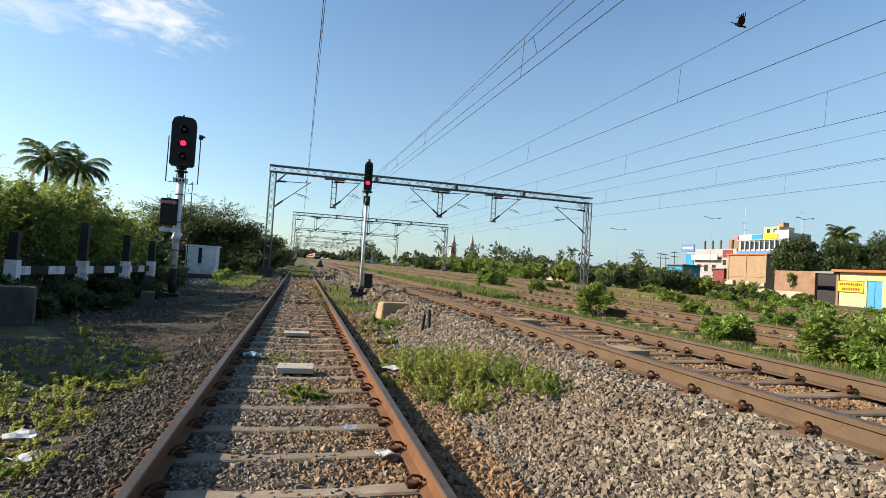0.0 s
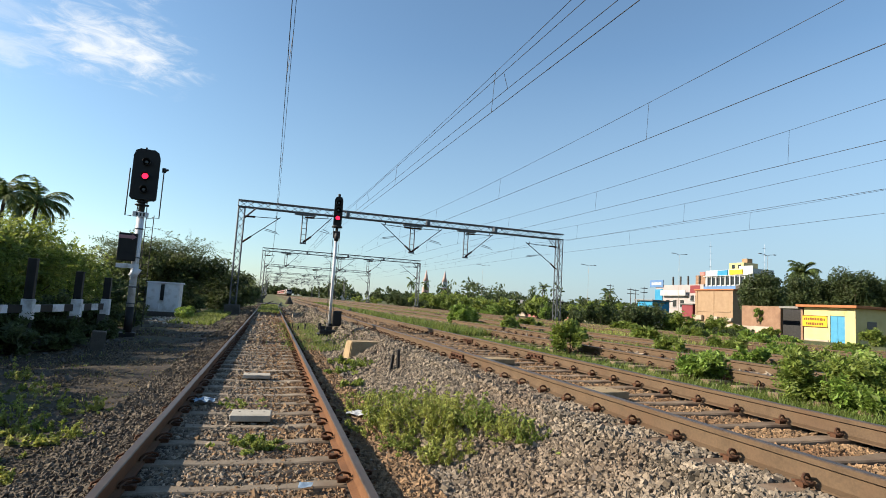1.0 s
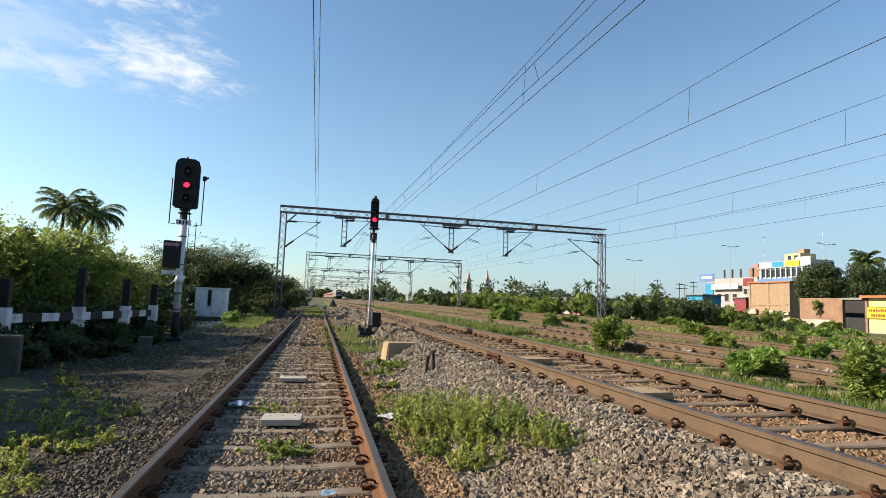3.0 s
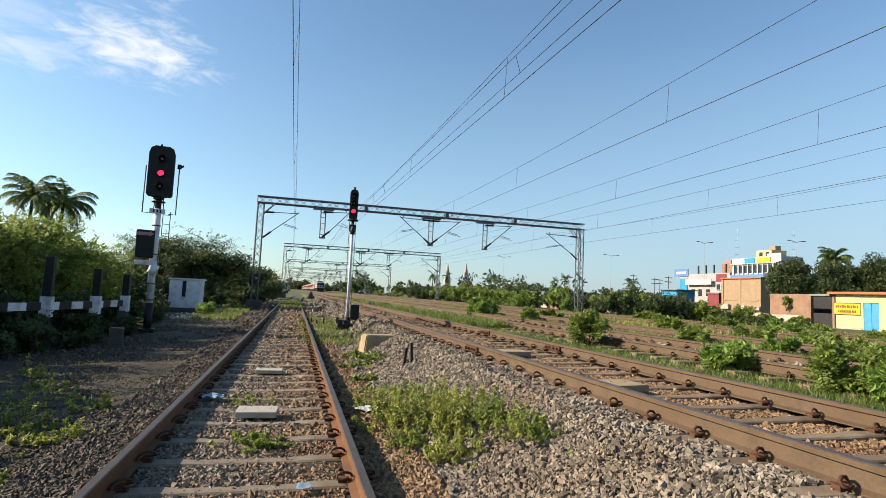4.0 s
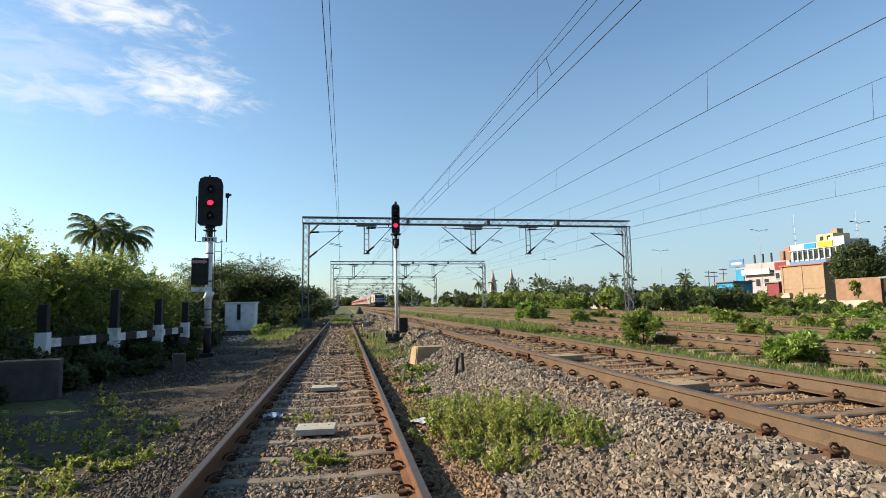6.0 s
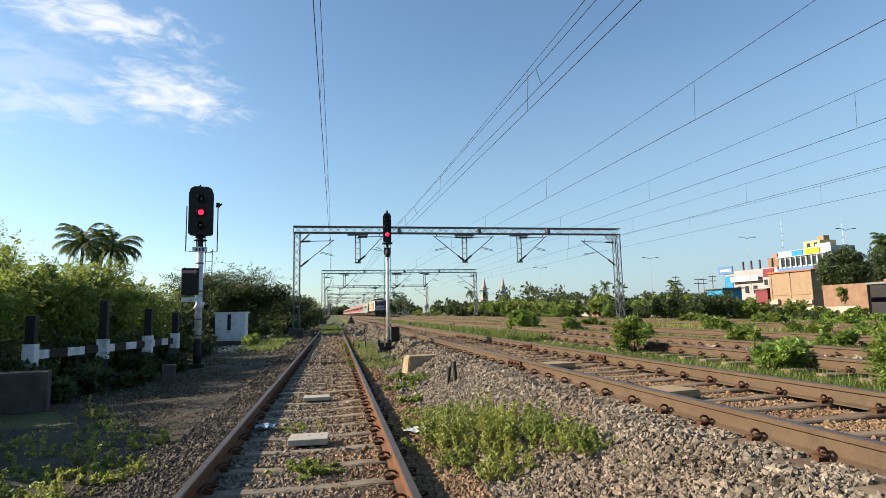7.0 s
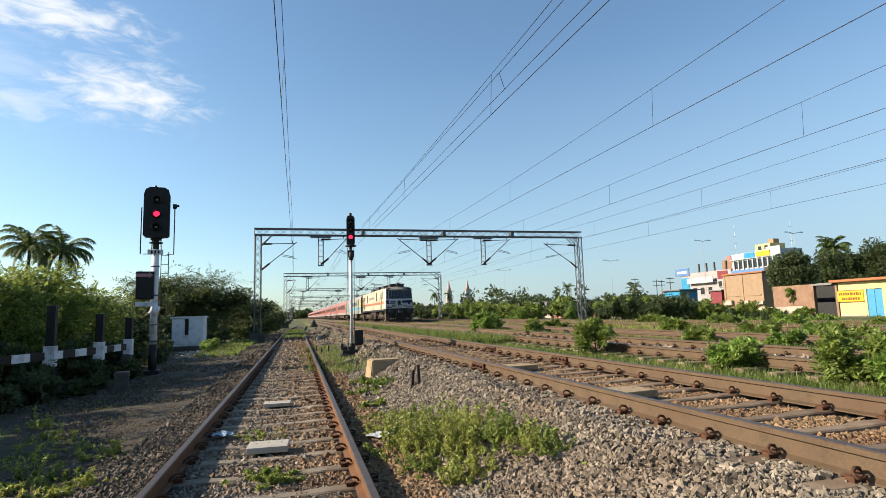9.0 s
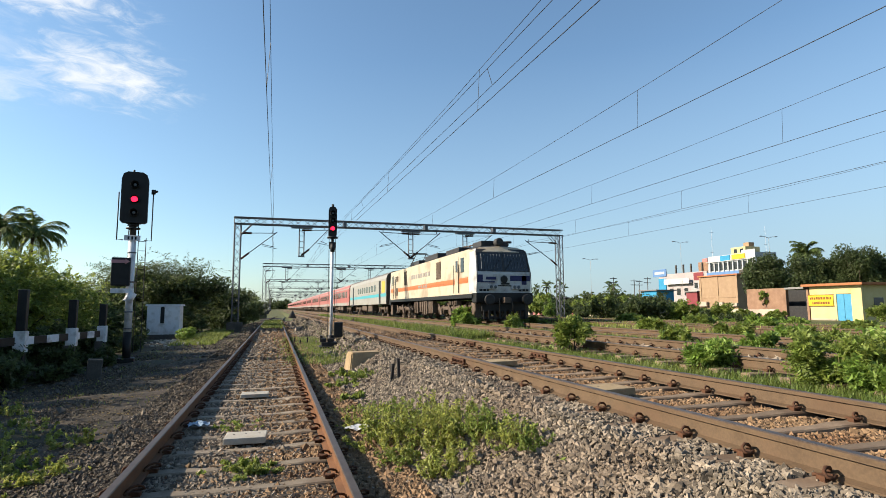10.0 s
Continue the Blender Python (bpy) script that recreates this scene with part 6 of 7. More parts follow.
def hut():
    t = thing("hut", "small yellow-washed railway hut with blue door and orange roof slab", "hut")
    x0, y0, y1 = 42.0, 30.1, 34.3
    t0, h = 0.25, 3.05
    # walls with the door opening left out
    dy0, dy1 = 30.92, 32.08
    block(t, "wall", x0, x0 + 0.25, y0, dy0, t0, h, YWALL)
    block(t, "wall", x0, x0 + 0.25, dy1, y1, t0, h, YWALL)
    block(t, "wall", x0, x0 + 0.25, dy0, dy1, 2.42, h, YWALL)
    block(t, "wall", x0 + 0.25, x0 + 6, y0, y0 + 0.25, t0, h, YWALL)
    block(t, "wall", x0 + 0.25, x0 + 6, y1 - 0.25, y1, t0, h, YWALL)
    block(t, "wall", x0 + 5.75, x0 + 6, y0 + 0.25, y1 - 0.25, t0, h, YWALL)
    block(t, "roof", x0 - 0.45, x0 + 6.3, y0 - 0.4, y1 + 0.4, h, h + 0.2, TILE, 0.03)
    for a, b in ((dy0, (dy0 + dy1) / 2 - 0.01), ((dy0 + dy1) / 2 + 0.01, dy1)):
        d = block(t, "door", x0 + 0.05, x0 + 0.11, a, b, t0, 2.4, BDOOR)
        for z in (0.55, 1.2, 1.85):
            block(d, "rail", x0 + 0.035, x0 + 0.05, a + 0.05, b - 0.05, z, z + 0.1, BDOOR, 0.004)
    s = block(t, "signboard", x0 - 0.05, x0 - 0.004, 32.3, 34.4, 1.5, 2.35, YSIGN, 0.01, "yellow signboard with two rows of dark red writing")
    frame_ = material("brown_sign_frame", ((0.22, 0.07, 0.02), (0.30, 0.10, 0.03)), 0.7, bump=0)
    bm = bmesh.new()
    for za, zb in ((1.46, 1.5), (2.35, 2.39)):
        box(bm, x0 - 0.07, x0 - 0.004, 32.26, 34.44, za, zb)
    part("sign_frame", bm, frame_, s)
    rr = random.Random(4)
    bm = bmesh.new()
    for z, y, end in ((2.0, 32.45, 34.3), (1.62, 32.6, 34.15)):
        while y < end - 0.05:
            w = rr.uniform(0.07, 0.16)
            box(bm, x0 - 0.056, x0 - 0.051, y, min(y + w, end), z, z + rr.uniform(0.17, 0.23))
            y += w + rr.uniform(0.03, 0.07)
    part("sign_writing", bm, frame_, s)
    w = block(t, "window", x0 + 1.2, x0 + 2.2, y0 - 0.02, y0 - 0.002, 1.3, 2.1, M["glass"], 0.005)
    block(t, "sill", x0 - 0.08, x0 - 0.004, dy1 + 0.1, y1 - 0.05, 0.3, 0.5, CREAMW, 0.01)
    block(w, "window_frame", x0 + 1.1, x0 + 2.3, y0 - 0.05, y0 - 0.022, 1.2, 1.3, TILE, 0.005)


def brick_shed():
    t = thing("brick_shed", "roofless bare brick shed with a dark open bay", "shed")
    block(t, "wall", 42.0, 42.3, 36.5, 40.6, 0.2, 3.05, BRICK)
    block(t, "wall", 42.3, 46.0, 40.3, 40.6, 0.2, 3.0, BRICK)
    block(t, "wall", 42.0, 42.3, 34.4, 34.6, 0.2, 2.9, BRICK)
    # dark colour here and on the shutter stands in for the bay's shade
    block(t, "wall", 44.5, 44.7, 34.6, 40.3, 0.2, 2.9, M["iron"])
    block(t, "lintel", 41.9, 42.4, 34.75, 36.55, 2.9, 3.06, ASB)
    block(t, "frame", 42.1, 42.2, 34.65, 34.75, 0.2, 2.9, M["iron"])
    block(t, "shutter", 42.15, 42.2, 34.75, 36.4, 0.2, 1.5, M["iron"])
    block(t, "roof", 42.42, 44.6, 34.75, 36.6, 3.0, 3.1, ASB)
    shrub(41.7, 38.6, 0.9, 1.6, 0.12, 900, "leaf", "creeper hanging on the brick shed", "creepers", dense=8, base=1.6)


def boundary_wall():
    w = thing("boundary_wall", "low weathered cream boundary wall with a red painted foot", "wall")
    for k in range(7):
        y = 36.2 + 1.75 * k
        block(w, "wall_panel", 40.6, 40.8, y, y + 1.75, 0.1, 1.24 - 0.03 * (k % 2), CREAMW, 0.02)
        block(w, "red_foot", 40.55, 40.6, y, y + 1.7, 0.55, 0.7, PINKRED, 0.01)


def red_kerb():
    w = thing("platform_edge", "long low platform edge painted salmon red", "platform")
    for k in range(10):
        block(w, "edge_panel", 37.5, 38.3, 49.0 + 3.1 * k, 52.0 + 3.1 * k, 0.1, 0.75, PINKRED if k % 3 else CREAMW, 0.03)


def tan_house():
    t = thing("house", "windowless tan brick house with pale corner columns", "house")
    block(t, "wall", 53.0, 61.0, 52.6, 58.6, 0.2, 5.25, TAN)
    for y in (52.5, 55.5, 58.35):
        block(t, "column", 52.93, 53.0, y, y + 0.3, 0.2, 5.3, TAN)
    block(t, "beam", 52.94, 53.0, 52.85, 58.35, 2.55, 2.75, TAN)
    for k, (ya, yb) in enumerate(((52.4, 53.4), (54.6, 55.3), (57.2, 58.6))):
        block(t, "lower_coping", 52.6, 52.9, ya, yb, 1.5, 1.9 + 0.1 * k, CREAMW)
    block(t, "roof", 52.8, 61.2, 52.3, 58.8, 5.25, 5.42, TILE)
    block(t, "water_tank", 56, 57.2, 54, 55.2, 5.42, 6.1, M["concrete_grey"], 0.1)


def window_grid(t, x, ys, z0, z1, w, framed=True):
    for y in ys:
        wi = block(t, "window", x - 0.06, x - 0.01, y, y + w, z0, z1, M["glass"], 0.01)
        if framed:
            block(wi, "sill", x - 0.2, x - 0.06, y - 0.1, y + w + 0.1, z0 - 0.12, z0, WHITEW, 0.01)


def blue_white_building():
    t = thing("office_building", "white and blue flat-roofed building with long rows of windows", "building")
    block(t, "wall", 92.0, 97.5, 86.4, 99.0, 0.2, 12.4, WHITEW)
    block(t, "blue_band", 91.7, 91.99, 86.0, 99.2, 8.1, 8.9, BLUEW)
    block(t, "balcony_slab", 91.2, 91.69, 86.0, 99.2, 7.8, 8.1, WHITEW)
    block(t, "blue_panel", 91.85, 91.99, 92.7, 95.4, 11.2, 12.3, SHEDB)
    block(t, "yellow_panel", 91.85, 91.99, 88.8, 92.2, 11.3, 12.3, YSIGN)
    for k in range(10):
        block(t, "pillar", 91.75, 91.98, 86.7 + 1.27 * k, 87.0 + 1.27 * k, 8.9, 11.1, WHITEW)
    block(t, "cornice", 91.6, 91.99, 86.2, 99.2, 11.05, 11.2, WHITEW)
    window_grid(t, 92.0, [87.1 + 1.27 * k for k in range(9)], 9.2, 10.8, 0.85, False)
    block(t, "stair_tower", 93.2, 97, 89.8, 93.6, 12.4, 13.9, YWALL)
    block(t, "tank", 95, 96.4, 90.6, 92.0, 13.9, 14.9, TAN)
    block(t, "parapet", 92.0, 92.2, 86.4, 89.8, 12.4, 13.0, WHITEW)
    window_grid(t, 93.2, [90.4, 92.0], 12.7, 13.5, 0.8, False)


def pink_building():
    t = thing("shop_building", "pink and white half-built shop building with bare column ends", "building")
    block(t, "wall", 92.0, 102.0, 99.5, 115.5, 0.2, 9.4, PINKW)
    block(t, "balcony", 91.0, 92.0, 104.0, 112.5, 6.8, 7.1, WHITEW)
    block(t, "balcony_wall", 91.0, 91.15, 104.0, 112.5, 7.1, 8.1, WHITEW)
    block(t, "dark_bay", 91.9, 91.99, 100.5, 103.5, 7.5, 9.2, MAROON)
    window_grid(t, 92.0, [101.0, 102.4], 5.7, 6.9, 1.0)
    window_grid(t, 92.0, [105.5, 108.0, 110.4], 4.2, 5.8, 1.2)
    block(t, "blue_board", 91.8, 92.0, 112.6, 117.5, 8.9, 10.7, BLUEW)
    block(t, "board_lettering", 91.78, 91.8, 113.2, 116.8, 9.5, 10.1, WHITEW)
    block(t, "blue_side", 91.85, 92.0, 112.8, 115.5, 5.0, 8.4, SHEDB)
    for y in (101, 104.5, 107, 109.5):
        block(t, "column_end", 92.2, 92.5, y, y + 0.3, 9.4, 11.4, M["concrete_grey"])
    block(t, "roof_room", 92.5, 97, 99.6, 102.5, 9.4, 11.5, BRICK)
    block(t, "tank", 93, 95, 100.3, 101.8, 11.5, 12.3, PINKRED, 0.1)


def sheds():
    t = thing("shed", "blue sheet-metal shed with a flat roof", "shed", group="sheds")
    block(t, "wall", 55.0, 58.0, 69.6, 73.2, 0.2, 3.9, SHEDB)
    block(t, "roof", 54.6, 58.4, 69.2, 73.6, 3.9, 4.05, ASB)
    block(t, "door", 54.9, 54.99, 70, 71.5, 0.2, 3.0, M["iron"])
    t = thing("shed", "small maroon kiosk beside the tan house", "shed", group="sheds")
    block(t, "wall", 53.2, 55.2, 59.4, 61.4, 0.2, 3.4, MAROON)
    block(t, "roof", 53.0, 55.4, 59.2, 61.6, 3.4, 3.55, ASB)
    for x, y, w, h, m_ in ((46, 86, 10, 2.6, CREAMW), (52, 106, 12, 2.8, WHITEW), (60, 126, 14, 3.2, CREAMW), (48, 66, 7, 2.2, CREAMW), (58, 190, 10, 3.8, WHITEW), (36, 300, 16, 5.0, WHITEW)):
        t = thing("shed", "long low house with a pale wall and grey sheet roof", "shed", group="low houses")
        block(t, "wall", x, x + 6, y, y + w, 0.2, h, m_)
        bm = bmesh.new()
        prism(bm, [(x - 0.5, h), (x + 3, h + 0.5), (x + 6.5, h), (x + 6.5, h + 0.12), (x + 3, h + 0.65), (x - 0.5, h + 0.12)], y - 0.4, y + w + 0.4)
        part("roof", bm, ASB, t)
        for k in range(int(w // 3)):
            block(t, "window", x - 0.03, x - 0.002, y + 0.8 + 3 * k, y + 1.8 + 3 * k, 1.3, 2.3, M["glass"], 0.005)


def church_tower(x, y, h):
    t = thing("church_tower", "distant pale pink church tower with a stepped spire", "church tower", pose(x, y, 0.3), "church towers")
    CH = CHURCH
    bm = bmesh.new()
    box(bm, -2.6, 2.6, -2.6, 2.6, 0, h * 0.5, 0.1)
    part("shaft", bm, CH, t)
    bm = bmesh.new()
    box(bm, -2.2, 2.2, -2.2, 2.2, h * 0.5, h * 0.68, 0.1)
    part("belfry", bm, WHITEW, t)
    bm = bmesh.new()
    lathe(bm, [(2.6, h * 0.68), (1.6, h * 0.78), (0.9, h * 0.88), (0.15, h)], 8)
    part("spire", bm, CH, t)
    for k in range(4):
        bm = bmesh.new()
        box(bm, -0.6, 0.6, -2.68, -2.62, h * (0.08 + 0.11 * k), h * (0.14 + 0.11 * k))
        part("window", bm, M["glass"], t)


CHURCH = material("pale_pink_church_paint", ((0.66, 0.42, 0.36), (0.74, 0.52, 0.46)), 0.85, scale=0.3, fine=3, bump=0.03)
hut()
brick_shed()
boundary_wall()
red_kerb()
tan_house()
blue_white_building()
pink_building()
sheds()
church_tower(134.7, 481.3, 31)
church_tower(150.8, 476.5, 31.5)

for x, y, h, arms, lab in ((102.8, 109.0, 20.7, 0, "tall thin radio mast behind the shops"), (110.8, 100.8, 20.2, 0, "tall thin radio mast behind the shops"), (78.0, 91.0, 14.0, 1, "street lamp with two arms"), (66.0, 105.0, 11.5, 1, "street lamp with two arms"), (81.5, 73.5, 13.0, 1, "street lamp with two arms"), (53.0, 135.0, 12.0, 1, "street lamp with two arms"), (-31, 88, 14.5, 0, "thin lattice radio mast behind the hedge")):
    t = thing("street_lamp" if arms else "radio_mast", lab, "street lamp" if arms else "mast", pose(x, y, 0.2), "lamp poles")
    bm = bmesh.new()
    bar(bm, (0, 0, 0), (0, 0, h), 0.04, 8, 0.02)
    part("pole", bm, M["concrete_pale"] if arms else M["white"], t)
    if arms:
        for s in (-1, 1):
            bm = bmesh.new()
            sweep(bm, [(0, 0, h), (s * 0.7, 0, h + 0.22), (s * 1.6, 0, h + 0.3)], 0.04, 6)
            part("arm", bm, M["steel"], t)
            bm = bmesh.new()
            box(bm, s * 1.6 - 0.3, s * 1.6 + 0.3, -0.1, 0.1, h + 0.22, h + 0.36, 0.03)
            part("lamp_head", bm, M["steel"], t)
    else:
        bm = bmesh.new()
        for k in range(5):
            z = h * (0.62 + 0.08 * k)
            bar(bm, (-0.5, 0, z), (0.5, 0, z), 0.03, 5)
        part("rung", bm, M["steel"], t)

for x, y, h in ((73.0, 107.0, 8.0), (77.0, 105.0, 7.4), (79.0, 103.0, 7.8), (88.0, 118.0, 8.0), (64.0, 122.0, 7.4)):
    t = thing("utility_pole", "grey concrete utility pole with a short crossarm", "utility pole", pose(x, y, 0.2), "utility poles")
    bm = bmesh.new()
    bar(bm, (0, 0, 0), (0, 0, h), 0.11, 6, 0.07)
    part("pole", bm, M["concrete_grey"], t)
    for z in (h - 0.4, h - 1.3):
        bm = bmesh.new()
        box(bm, -0.9, 0.9, -0.06, 0.06, z, z + 0.14)
        part("crossarm", bm, M["iron"], t)

# ---- litter ----
LITTER = material("dirty_plastic", ((0.62, 0.64, 0.66), (0.78, 0.79, 0.8)), 0.5, scale=8, fine=60, bump=0.2)
LBLUE = material("bluish_plastic", ((0.30, 0.42, 0.56), (0.42, 0.54, 0.68)), 0.5, scale=8, fine=60, bump=0.2)
for k, (x, y, r, m_) in enumerate(((-0.98, 7.6, 0.12, LBLUE), (0.93, 6.75, 0.13, LITTER), (-2.35, 4.1, 0.1, LITTER), (0.1, 4.15, 0.05, LBLUE), (-2.1, 3.6, 0.08, LITTER), (0.3, 3.5, 0.06, LITTER))):
    bm = bmesh.new()
    bmesh.ops.create_grid(bm, x_segments=7, y_segments=5, size=r)
    for v in bm.verts:
        v.co.z = 0.35 * r * (1 + noise.noise(v.co * 14 + Vector((k, 0, 0)))) + 0.012
        v.co.x += 0.3 * r * noise.noise(v.co * 17 + Vector((0, k, 5)))
    ob = part("plastic_litter", bm, m_)
    md = ob.modifiers.new("thickness", "SOLIDIFY")
    md.thickness = 0.004
    ob.matrix_world = pose(x, y, float(land(x, y)) + 0.03, 0, 0, 57 * k)
    tagged(ob, "crumpled plastic scrap lying on the ballast", "litter", "litter")

# ---- ballast stones ----
CHIP = np.array([(0.9 * math.cos(radians(90 * k)), 0.9 * math.sin(radians(90 * k)), -0.55) for k in range(4)] + [(0.8 * math.cos(radians(90 * k + 45)), 0.8 * math.sin(radians(90 * k + 45)), 0.6) for k in range(4)])
CHIP_F = np.array([(0, 2, 1), (0, 3, 2), (4, 5, 6), (4, 6, 7)] + [(k, (k + 1) % 4, 4 + k) for k in range(4)] + [(4 + k, (k + 1) % 4, 4 + (k + 1) % 4) for k in range(4)])
OCT = np.array([(1, 0, 0), (-1, 0, 0), (0, 1, 0), (0, -1, 0), (0, 0, 1), (0, 0, -1)], float)
OCT_F = np.array([(0, 2, 4), (2, 1, 4), (1, 3, 4), (3, 0, 4), (2, 0, 5), (1, 2, 5), (3, 1, 5), (0, 3, 5)])


def stones(name, x, y, z, size, mat, label, rng, fine=True):
    n = len(x)
    base_v, base_f = (CHIP, CHIP_F) if fine else (OCT, OCT_F)
    k = len(base_v)
    v = np.repeat(base_v[None], n, 0) * (1 + rng.uniform(-0.4, 0.35, (n, k, 3))) + rng.uniform(-0.2, 0.2, (n, k, 3))
    v = v * rng.uniform(0.65, 1.25, (n, 1, 3)) * np.array([1.2, 1.0, 0.75])
    q = rng.normal(size=(n, 4))
    q /= np.linalg.norm(q, axis=1, keepdims=True)
    w, a, b, c = q.T
    R = np.stack([1 - 2 * (b * b + c * c), 2 * (a * b - c * w), 2 * (a * c + b * w), 2 * (a * b + c * w), 1 - 2 * (a * a + c * c), 2 * (b * c - a * w), 2 * (a * c - b * w), 2 * (b * c + a * w), 1 - 2 * (a * a + b * b)], -1).reshape(n, 3, 3)
    r = size * rng.lognormal(0, 0.25, n)
    v = np.einsum("nij,nkj->nki", R, v) * r[:, None, None] + np.stack([x, y, z + r * 0.35], 1)[:, None]
    f = (base_f[None] + (np.arange(n) * k)[:, None, None]).reshape(-1, 3)
    return tagged(new(name, mesh_np(name, v.reshape(-1, 3), f, mat)), label, "ballast", kind="stuff")


def bed(x0, x1, y0, y1, per_m2, rng, centre, rz, spacing, first, cover=0.38):
    """Random spots of a stretch, thin on the sleepers, none on the rails."""
    n = int((x1 - x0) * (y1 - y0) * per_m2)
    x, y = rng.uniform(x0, x1, n), rng.uniform(y0, y1, n)
    keep = np.ones(n, bool)
    if centre is not None:
        rel = (y - first + spacing / 2) % spacing - spacing / 2
        on = (np.abs(rel) < 0.10) & (np.abs(x - centre) < (GAUGE if centre < 0 else 1.3))
        keep &= ~on | (rng.random(n) < cover * np.where(np.abs(x - centre) < 0.45, 1.6, 0.6))
        keep &= np.abs(np.abs(x - centre) - GAUGE) > 0.085
    x, y = x[keep], y[keep]
    z = land(x, y)
    return x, y, z


rng = np.random.default_rng(3)
x, y = -4.5 + 0.5 * rng.normal(size=160), 29.0 + 1.6 * rng.normal(size=160)
stones("rubble", x, y, land(x, y), 0.07, M["concrete_pale"], "pale rubble heaped beside the white cabinet", rng)
x, y = -4.6 + 0.7 * rng.normal(size=120), 14.5 + 3.0 * rng.normal(size=120)
stones("rubble", x, y, land(x, y), 0.05, M["concrete_grey"], "scattered grey rubble at the fence's foot", rng)
STAGES = ((-7.0, 1.2, 260, 0.04, False), (1.2, 5.8, 2600, 0.0195, True), (5.8, 10.0, 1700, 0.023, True), (10.0, 17.0, 520, 0.03, False), (17.0, 36.0, 110, 0.052, False), (36.0, 64.0, 30, 0.085, False))
for y0, y1, dens, size, fine in STAGES:
    x, y, z = bed(-1.95, 1.15, y0, y1, dens, rng, T1, 0.172, 0.684, 4.30)
    red_side = x > T1 + 0.15 + 0.45 * rng.normal(size=len(x))
    out = np.abs(x - T1) > GAUGE
    z = z + np.where(out, 0.022, -0.014)
    # stones left of the rail take the copy with shade in its colour
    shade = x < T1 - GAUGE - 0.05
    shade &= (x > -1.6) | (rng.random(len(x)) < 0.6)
    stones("ballast_shoulder", x[shade], y[shade], z[shade] + 0.012, size * 0.85, M["stone_dark"], "earth-brown ballast outside the siding's rail, darkened for the hedge's shade", rng, fine)
    keep = ~red_side & (x >= T1 - GAUGE - 0.05)
    stones("ballast_stones", x[keep], y[keep], z[keep], size, M["stone"], "grey crushed-stone ballast in the siding", rng, fine)
    stones("rusty_ballast_stones", x[red_side], y[red_side], z[red_side], size, M["stone_rusty"], "rust-stained ballast beside the siding's rail", rng, fine)
    x, y, z = bed(1.0, 2.45, y0, y1, dens, rng, None, 0, 1, 0)
    stones("slope_ballast", x, y, z, size * 1.0, M["stone"], "grey crushed-stone slope beside the running line", rng, fine)
    x, y, z = bed(2.4, 5.45, y0, y1, dens, rng, T2, RZ[T2], 0.56, 5.05, 0.04)
    mid = np.abs(x - T2) < 0.95
    stones("rusty_ballast_stones", x[mid], y[mid], z[mid] - 0.004, size * 0.9, M["stone_rusty"], "brown rust-stained ballast between the running rails", rng, fine)
    stones("ballast_stones", x[~mid], y[~mid], z[~mid] + 0.026, size, M["stone"], "grey ballast on the running line's shoulder", rng, fine)
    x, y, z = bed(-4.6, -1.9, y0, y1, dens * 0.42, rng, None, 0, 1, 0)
    # verge stones share that shade-darkened colour
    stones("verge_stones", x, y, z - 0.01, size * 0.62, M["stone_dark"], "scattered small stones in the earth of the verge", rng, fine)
x, y, z = bed(6.3, 8.8, 4, 40, 45, rng, T3, RZ[T3], 0.6, 0)
stones("ballast_stones", x, y, z, 0.06, M["stone"], "ballast of the middle running line", rng, False)

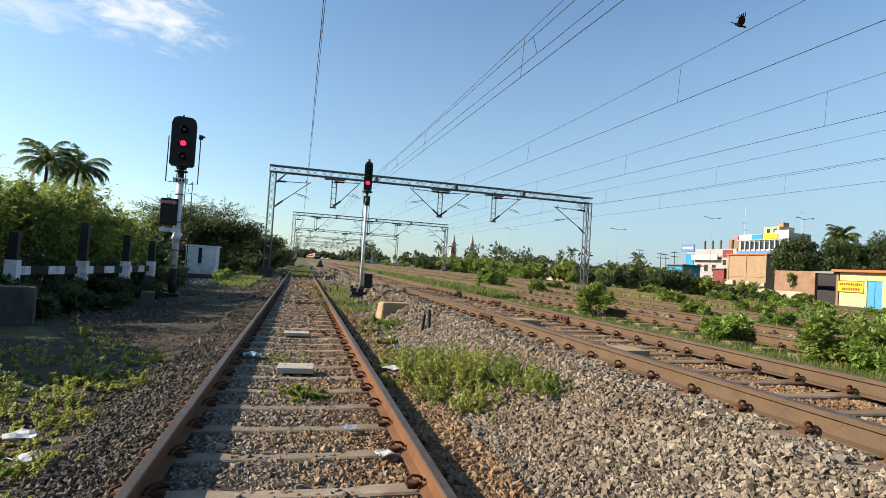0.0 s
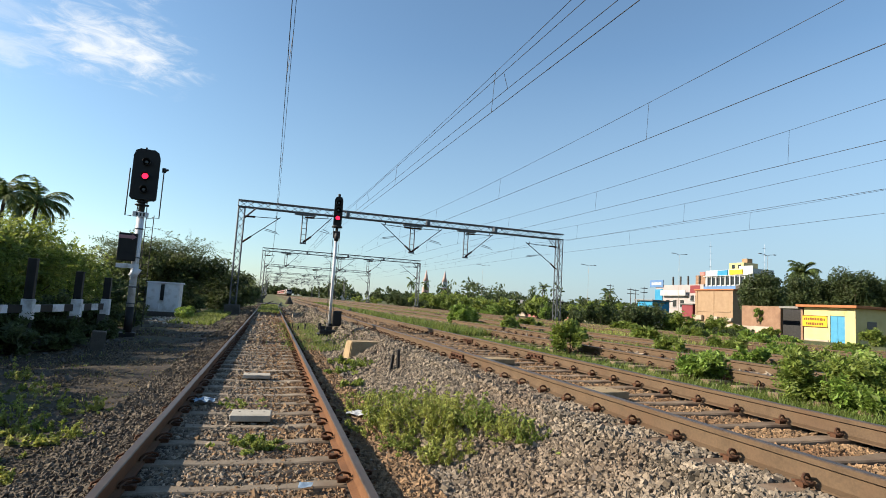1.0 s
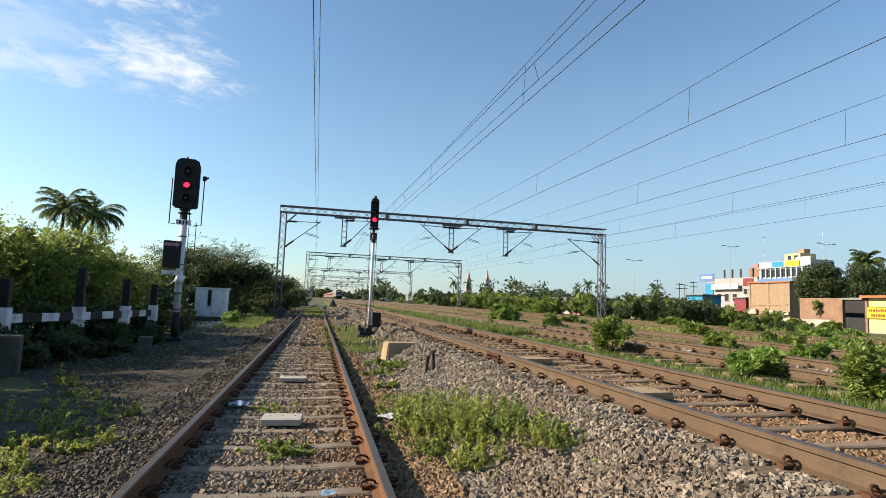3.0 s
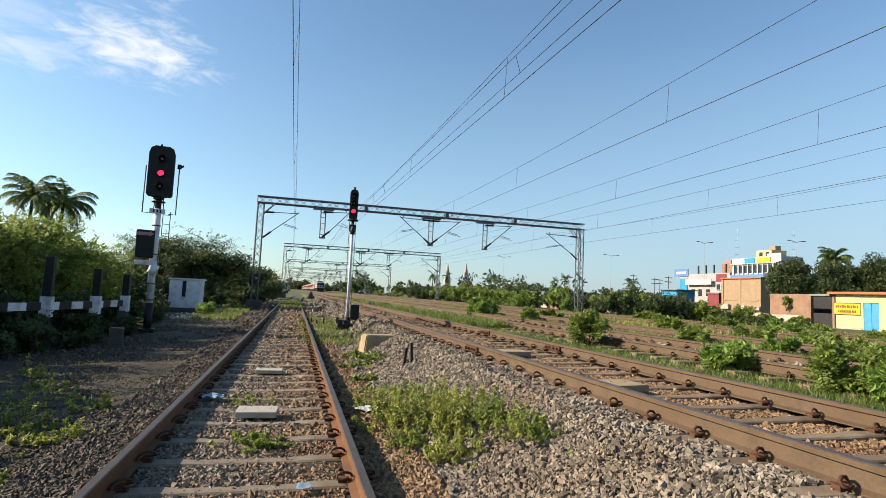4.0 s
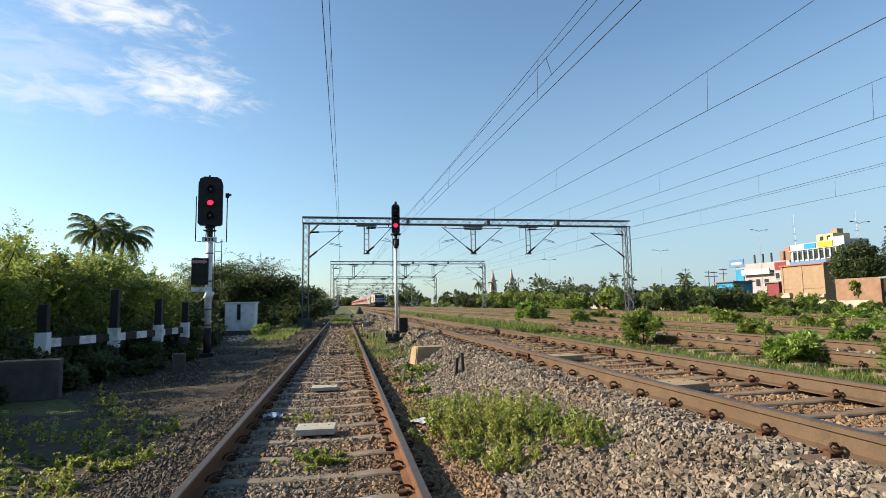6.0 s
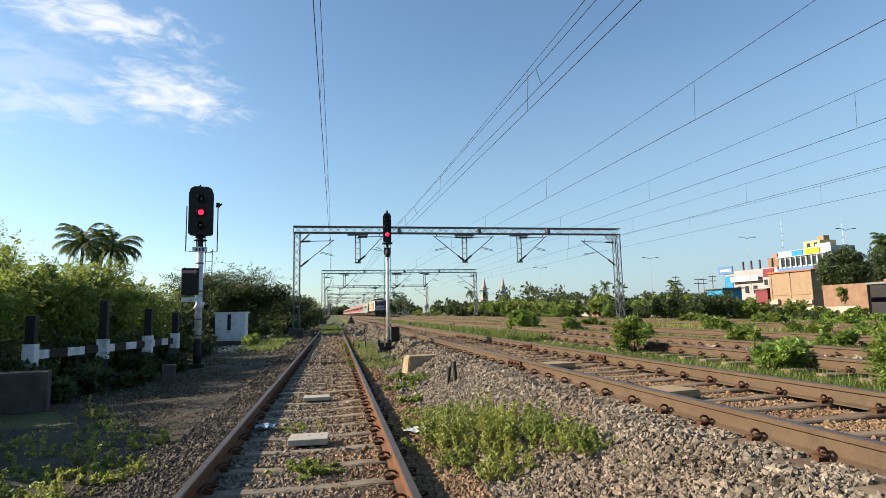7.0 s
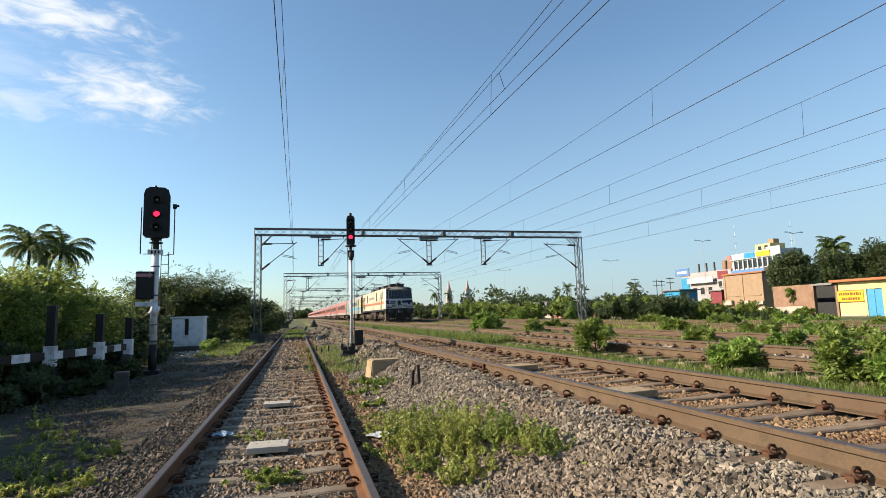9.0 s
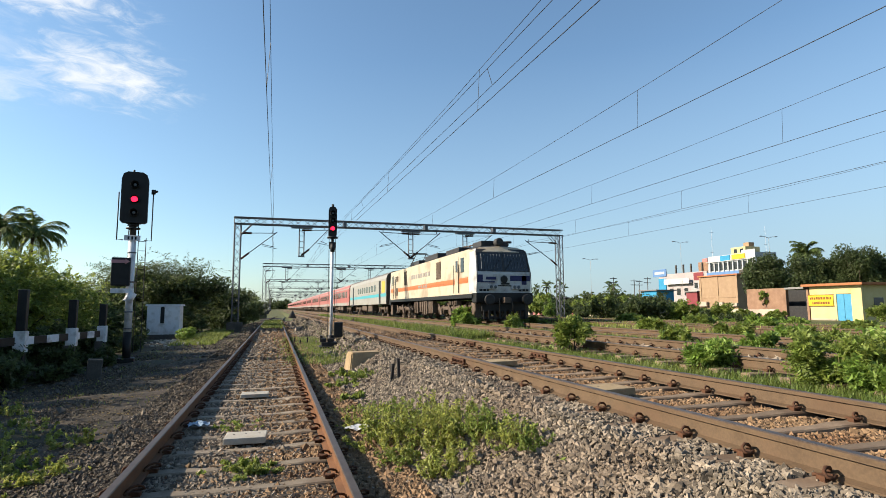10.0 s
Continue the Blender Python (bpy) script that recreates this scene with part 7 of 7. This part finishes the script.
# ---- bird ----
bird = thing("bird", "black crow gliding down with spread wings", "bird")
bm = bmesh.new()
lathe(bm, [(0.01, -0.26), (0.05, -0.18), (0.075, -0.04), (0.06, 0.1), (0.035, 0.16), (0.045, 0.2), (0.03, 0.25), (0.008, 0.31)], 12, pose(0, 0, 0, -90, 0, 0))
part("body", bm, M["black"], bird)
bm = bmesh.new()
for k in range(5):
    a = radians(-20 + 10 * k)
    box(bm, -0.02, 0.02, -0.4, -0.18, -0.006, 0.006, 0, pose(0, 0, 0, 0, 0, -20 + 10 * k))
part("tail", bm, M["black"], bird)
WINGS = []
for s in (-1, 1):
    bm = bmesh.new()
    rows_ = [(0.03, 0.10, -0.12), (0.2, 0.14, -0.13), (0.36, 0.10, -0.14), (0.5, 0.0, -0.16)]
    top = [(bm.verts.new((s * x, a, 0.012)), bm.verts.new((s * x, b, 0.0))) for x, a, b in rows_]
    bot = [(bm.verts.new((s * x, a, -0.008)), bm.verts.new((s * x, b, -0.006))) for x, a, b in rows_]
    for (a, b), (c, d) in zip(top, top[1:]):
        bm.faces.new((a, c, d, b))
    for (a, b), (c, d) in zip(bot, bot[1:]):
        bm.faces.new((a, b, d, c))
    for k in range(5):
        box(bm, -0.014, 0.014, -0.2, 0.02, -0.004, 0.004, 0, Matrix.Translation((s * (0.36 + 0.045 * k), -0.06 + 0.02 * k, 0)) @ pose(0, 0, 0, 0, 0, s * (10 + 14 * k)))
    WINGS.append((s, part("wing", bm, M["black"], bird)))


def motions():
    for ob, back in TRAIN:
        walk(ob, [(t, pose(T4, NOSE + SPEED * (10 - t) + back, RZ[T4])) for t in range(0, 11)])
    flight = [(0.0, 17.34, 19.03, 12.73), (0.1, 18.6, 17.94, 10.35), (0.2, 19.49, 17.11, 8.77), (0.3, 19.93, 16.73, 7.08), (0.4, 20.5, 16.2, 5.98), (0.5, 21.09, 15.55, 5.05), (0.6, 21.56, 15.02, 4.4), (0.7, 22.42, 14.41, 4.06)] + [(1.2, 27.5, 9.6, 3.8), (2.0, 38.0, 2.0, 4.5), (10.0, 150.0, -80.0, 18.0)]
    walk(bird, [(t, pose(x, y, z, -25 if t < 0.5 else -5, 20 if t < 0.3 else 0, -128)) for t, x, y, z in flight])
    for s, w in WINGS:
        walk(w, [(0.1 * k, pose(0, 0, 0, 0, s * (-42, 30, 38, 34, 22, 8, -6, -14)[k % 8], 0)) for k in range(8)] + [(10.0, pose(0, 0, 0, 0, 0, 0))])


motions()
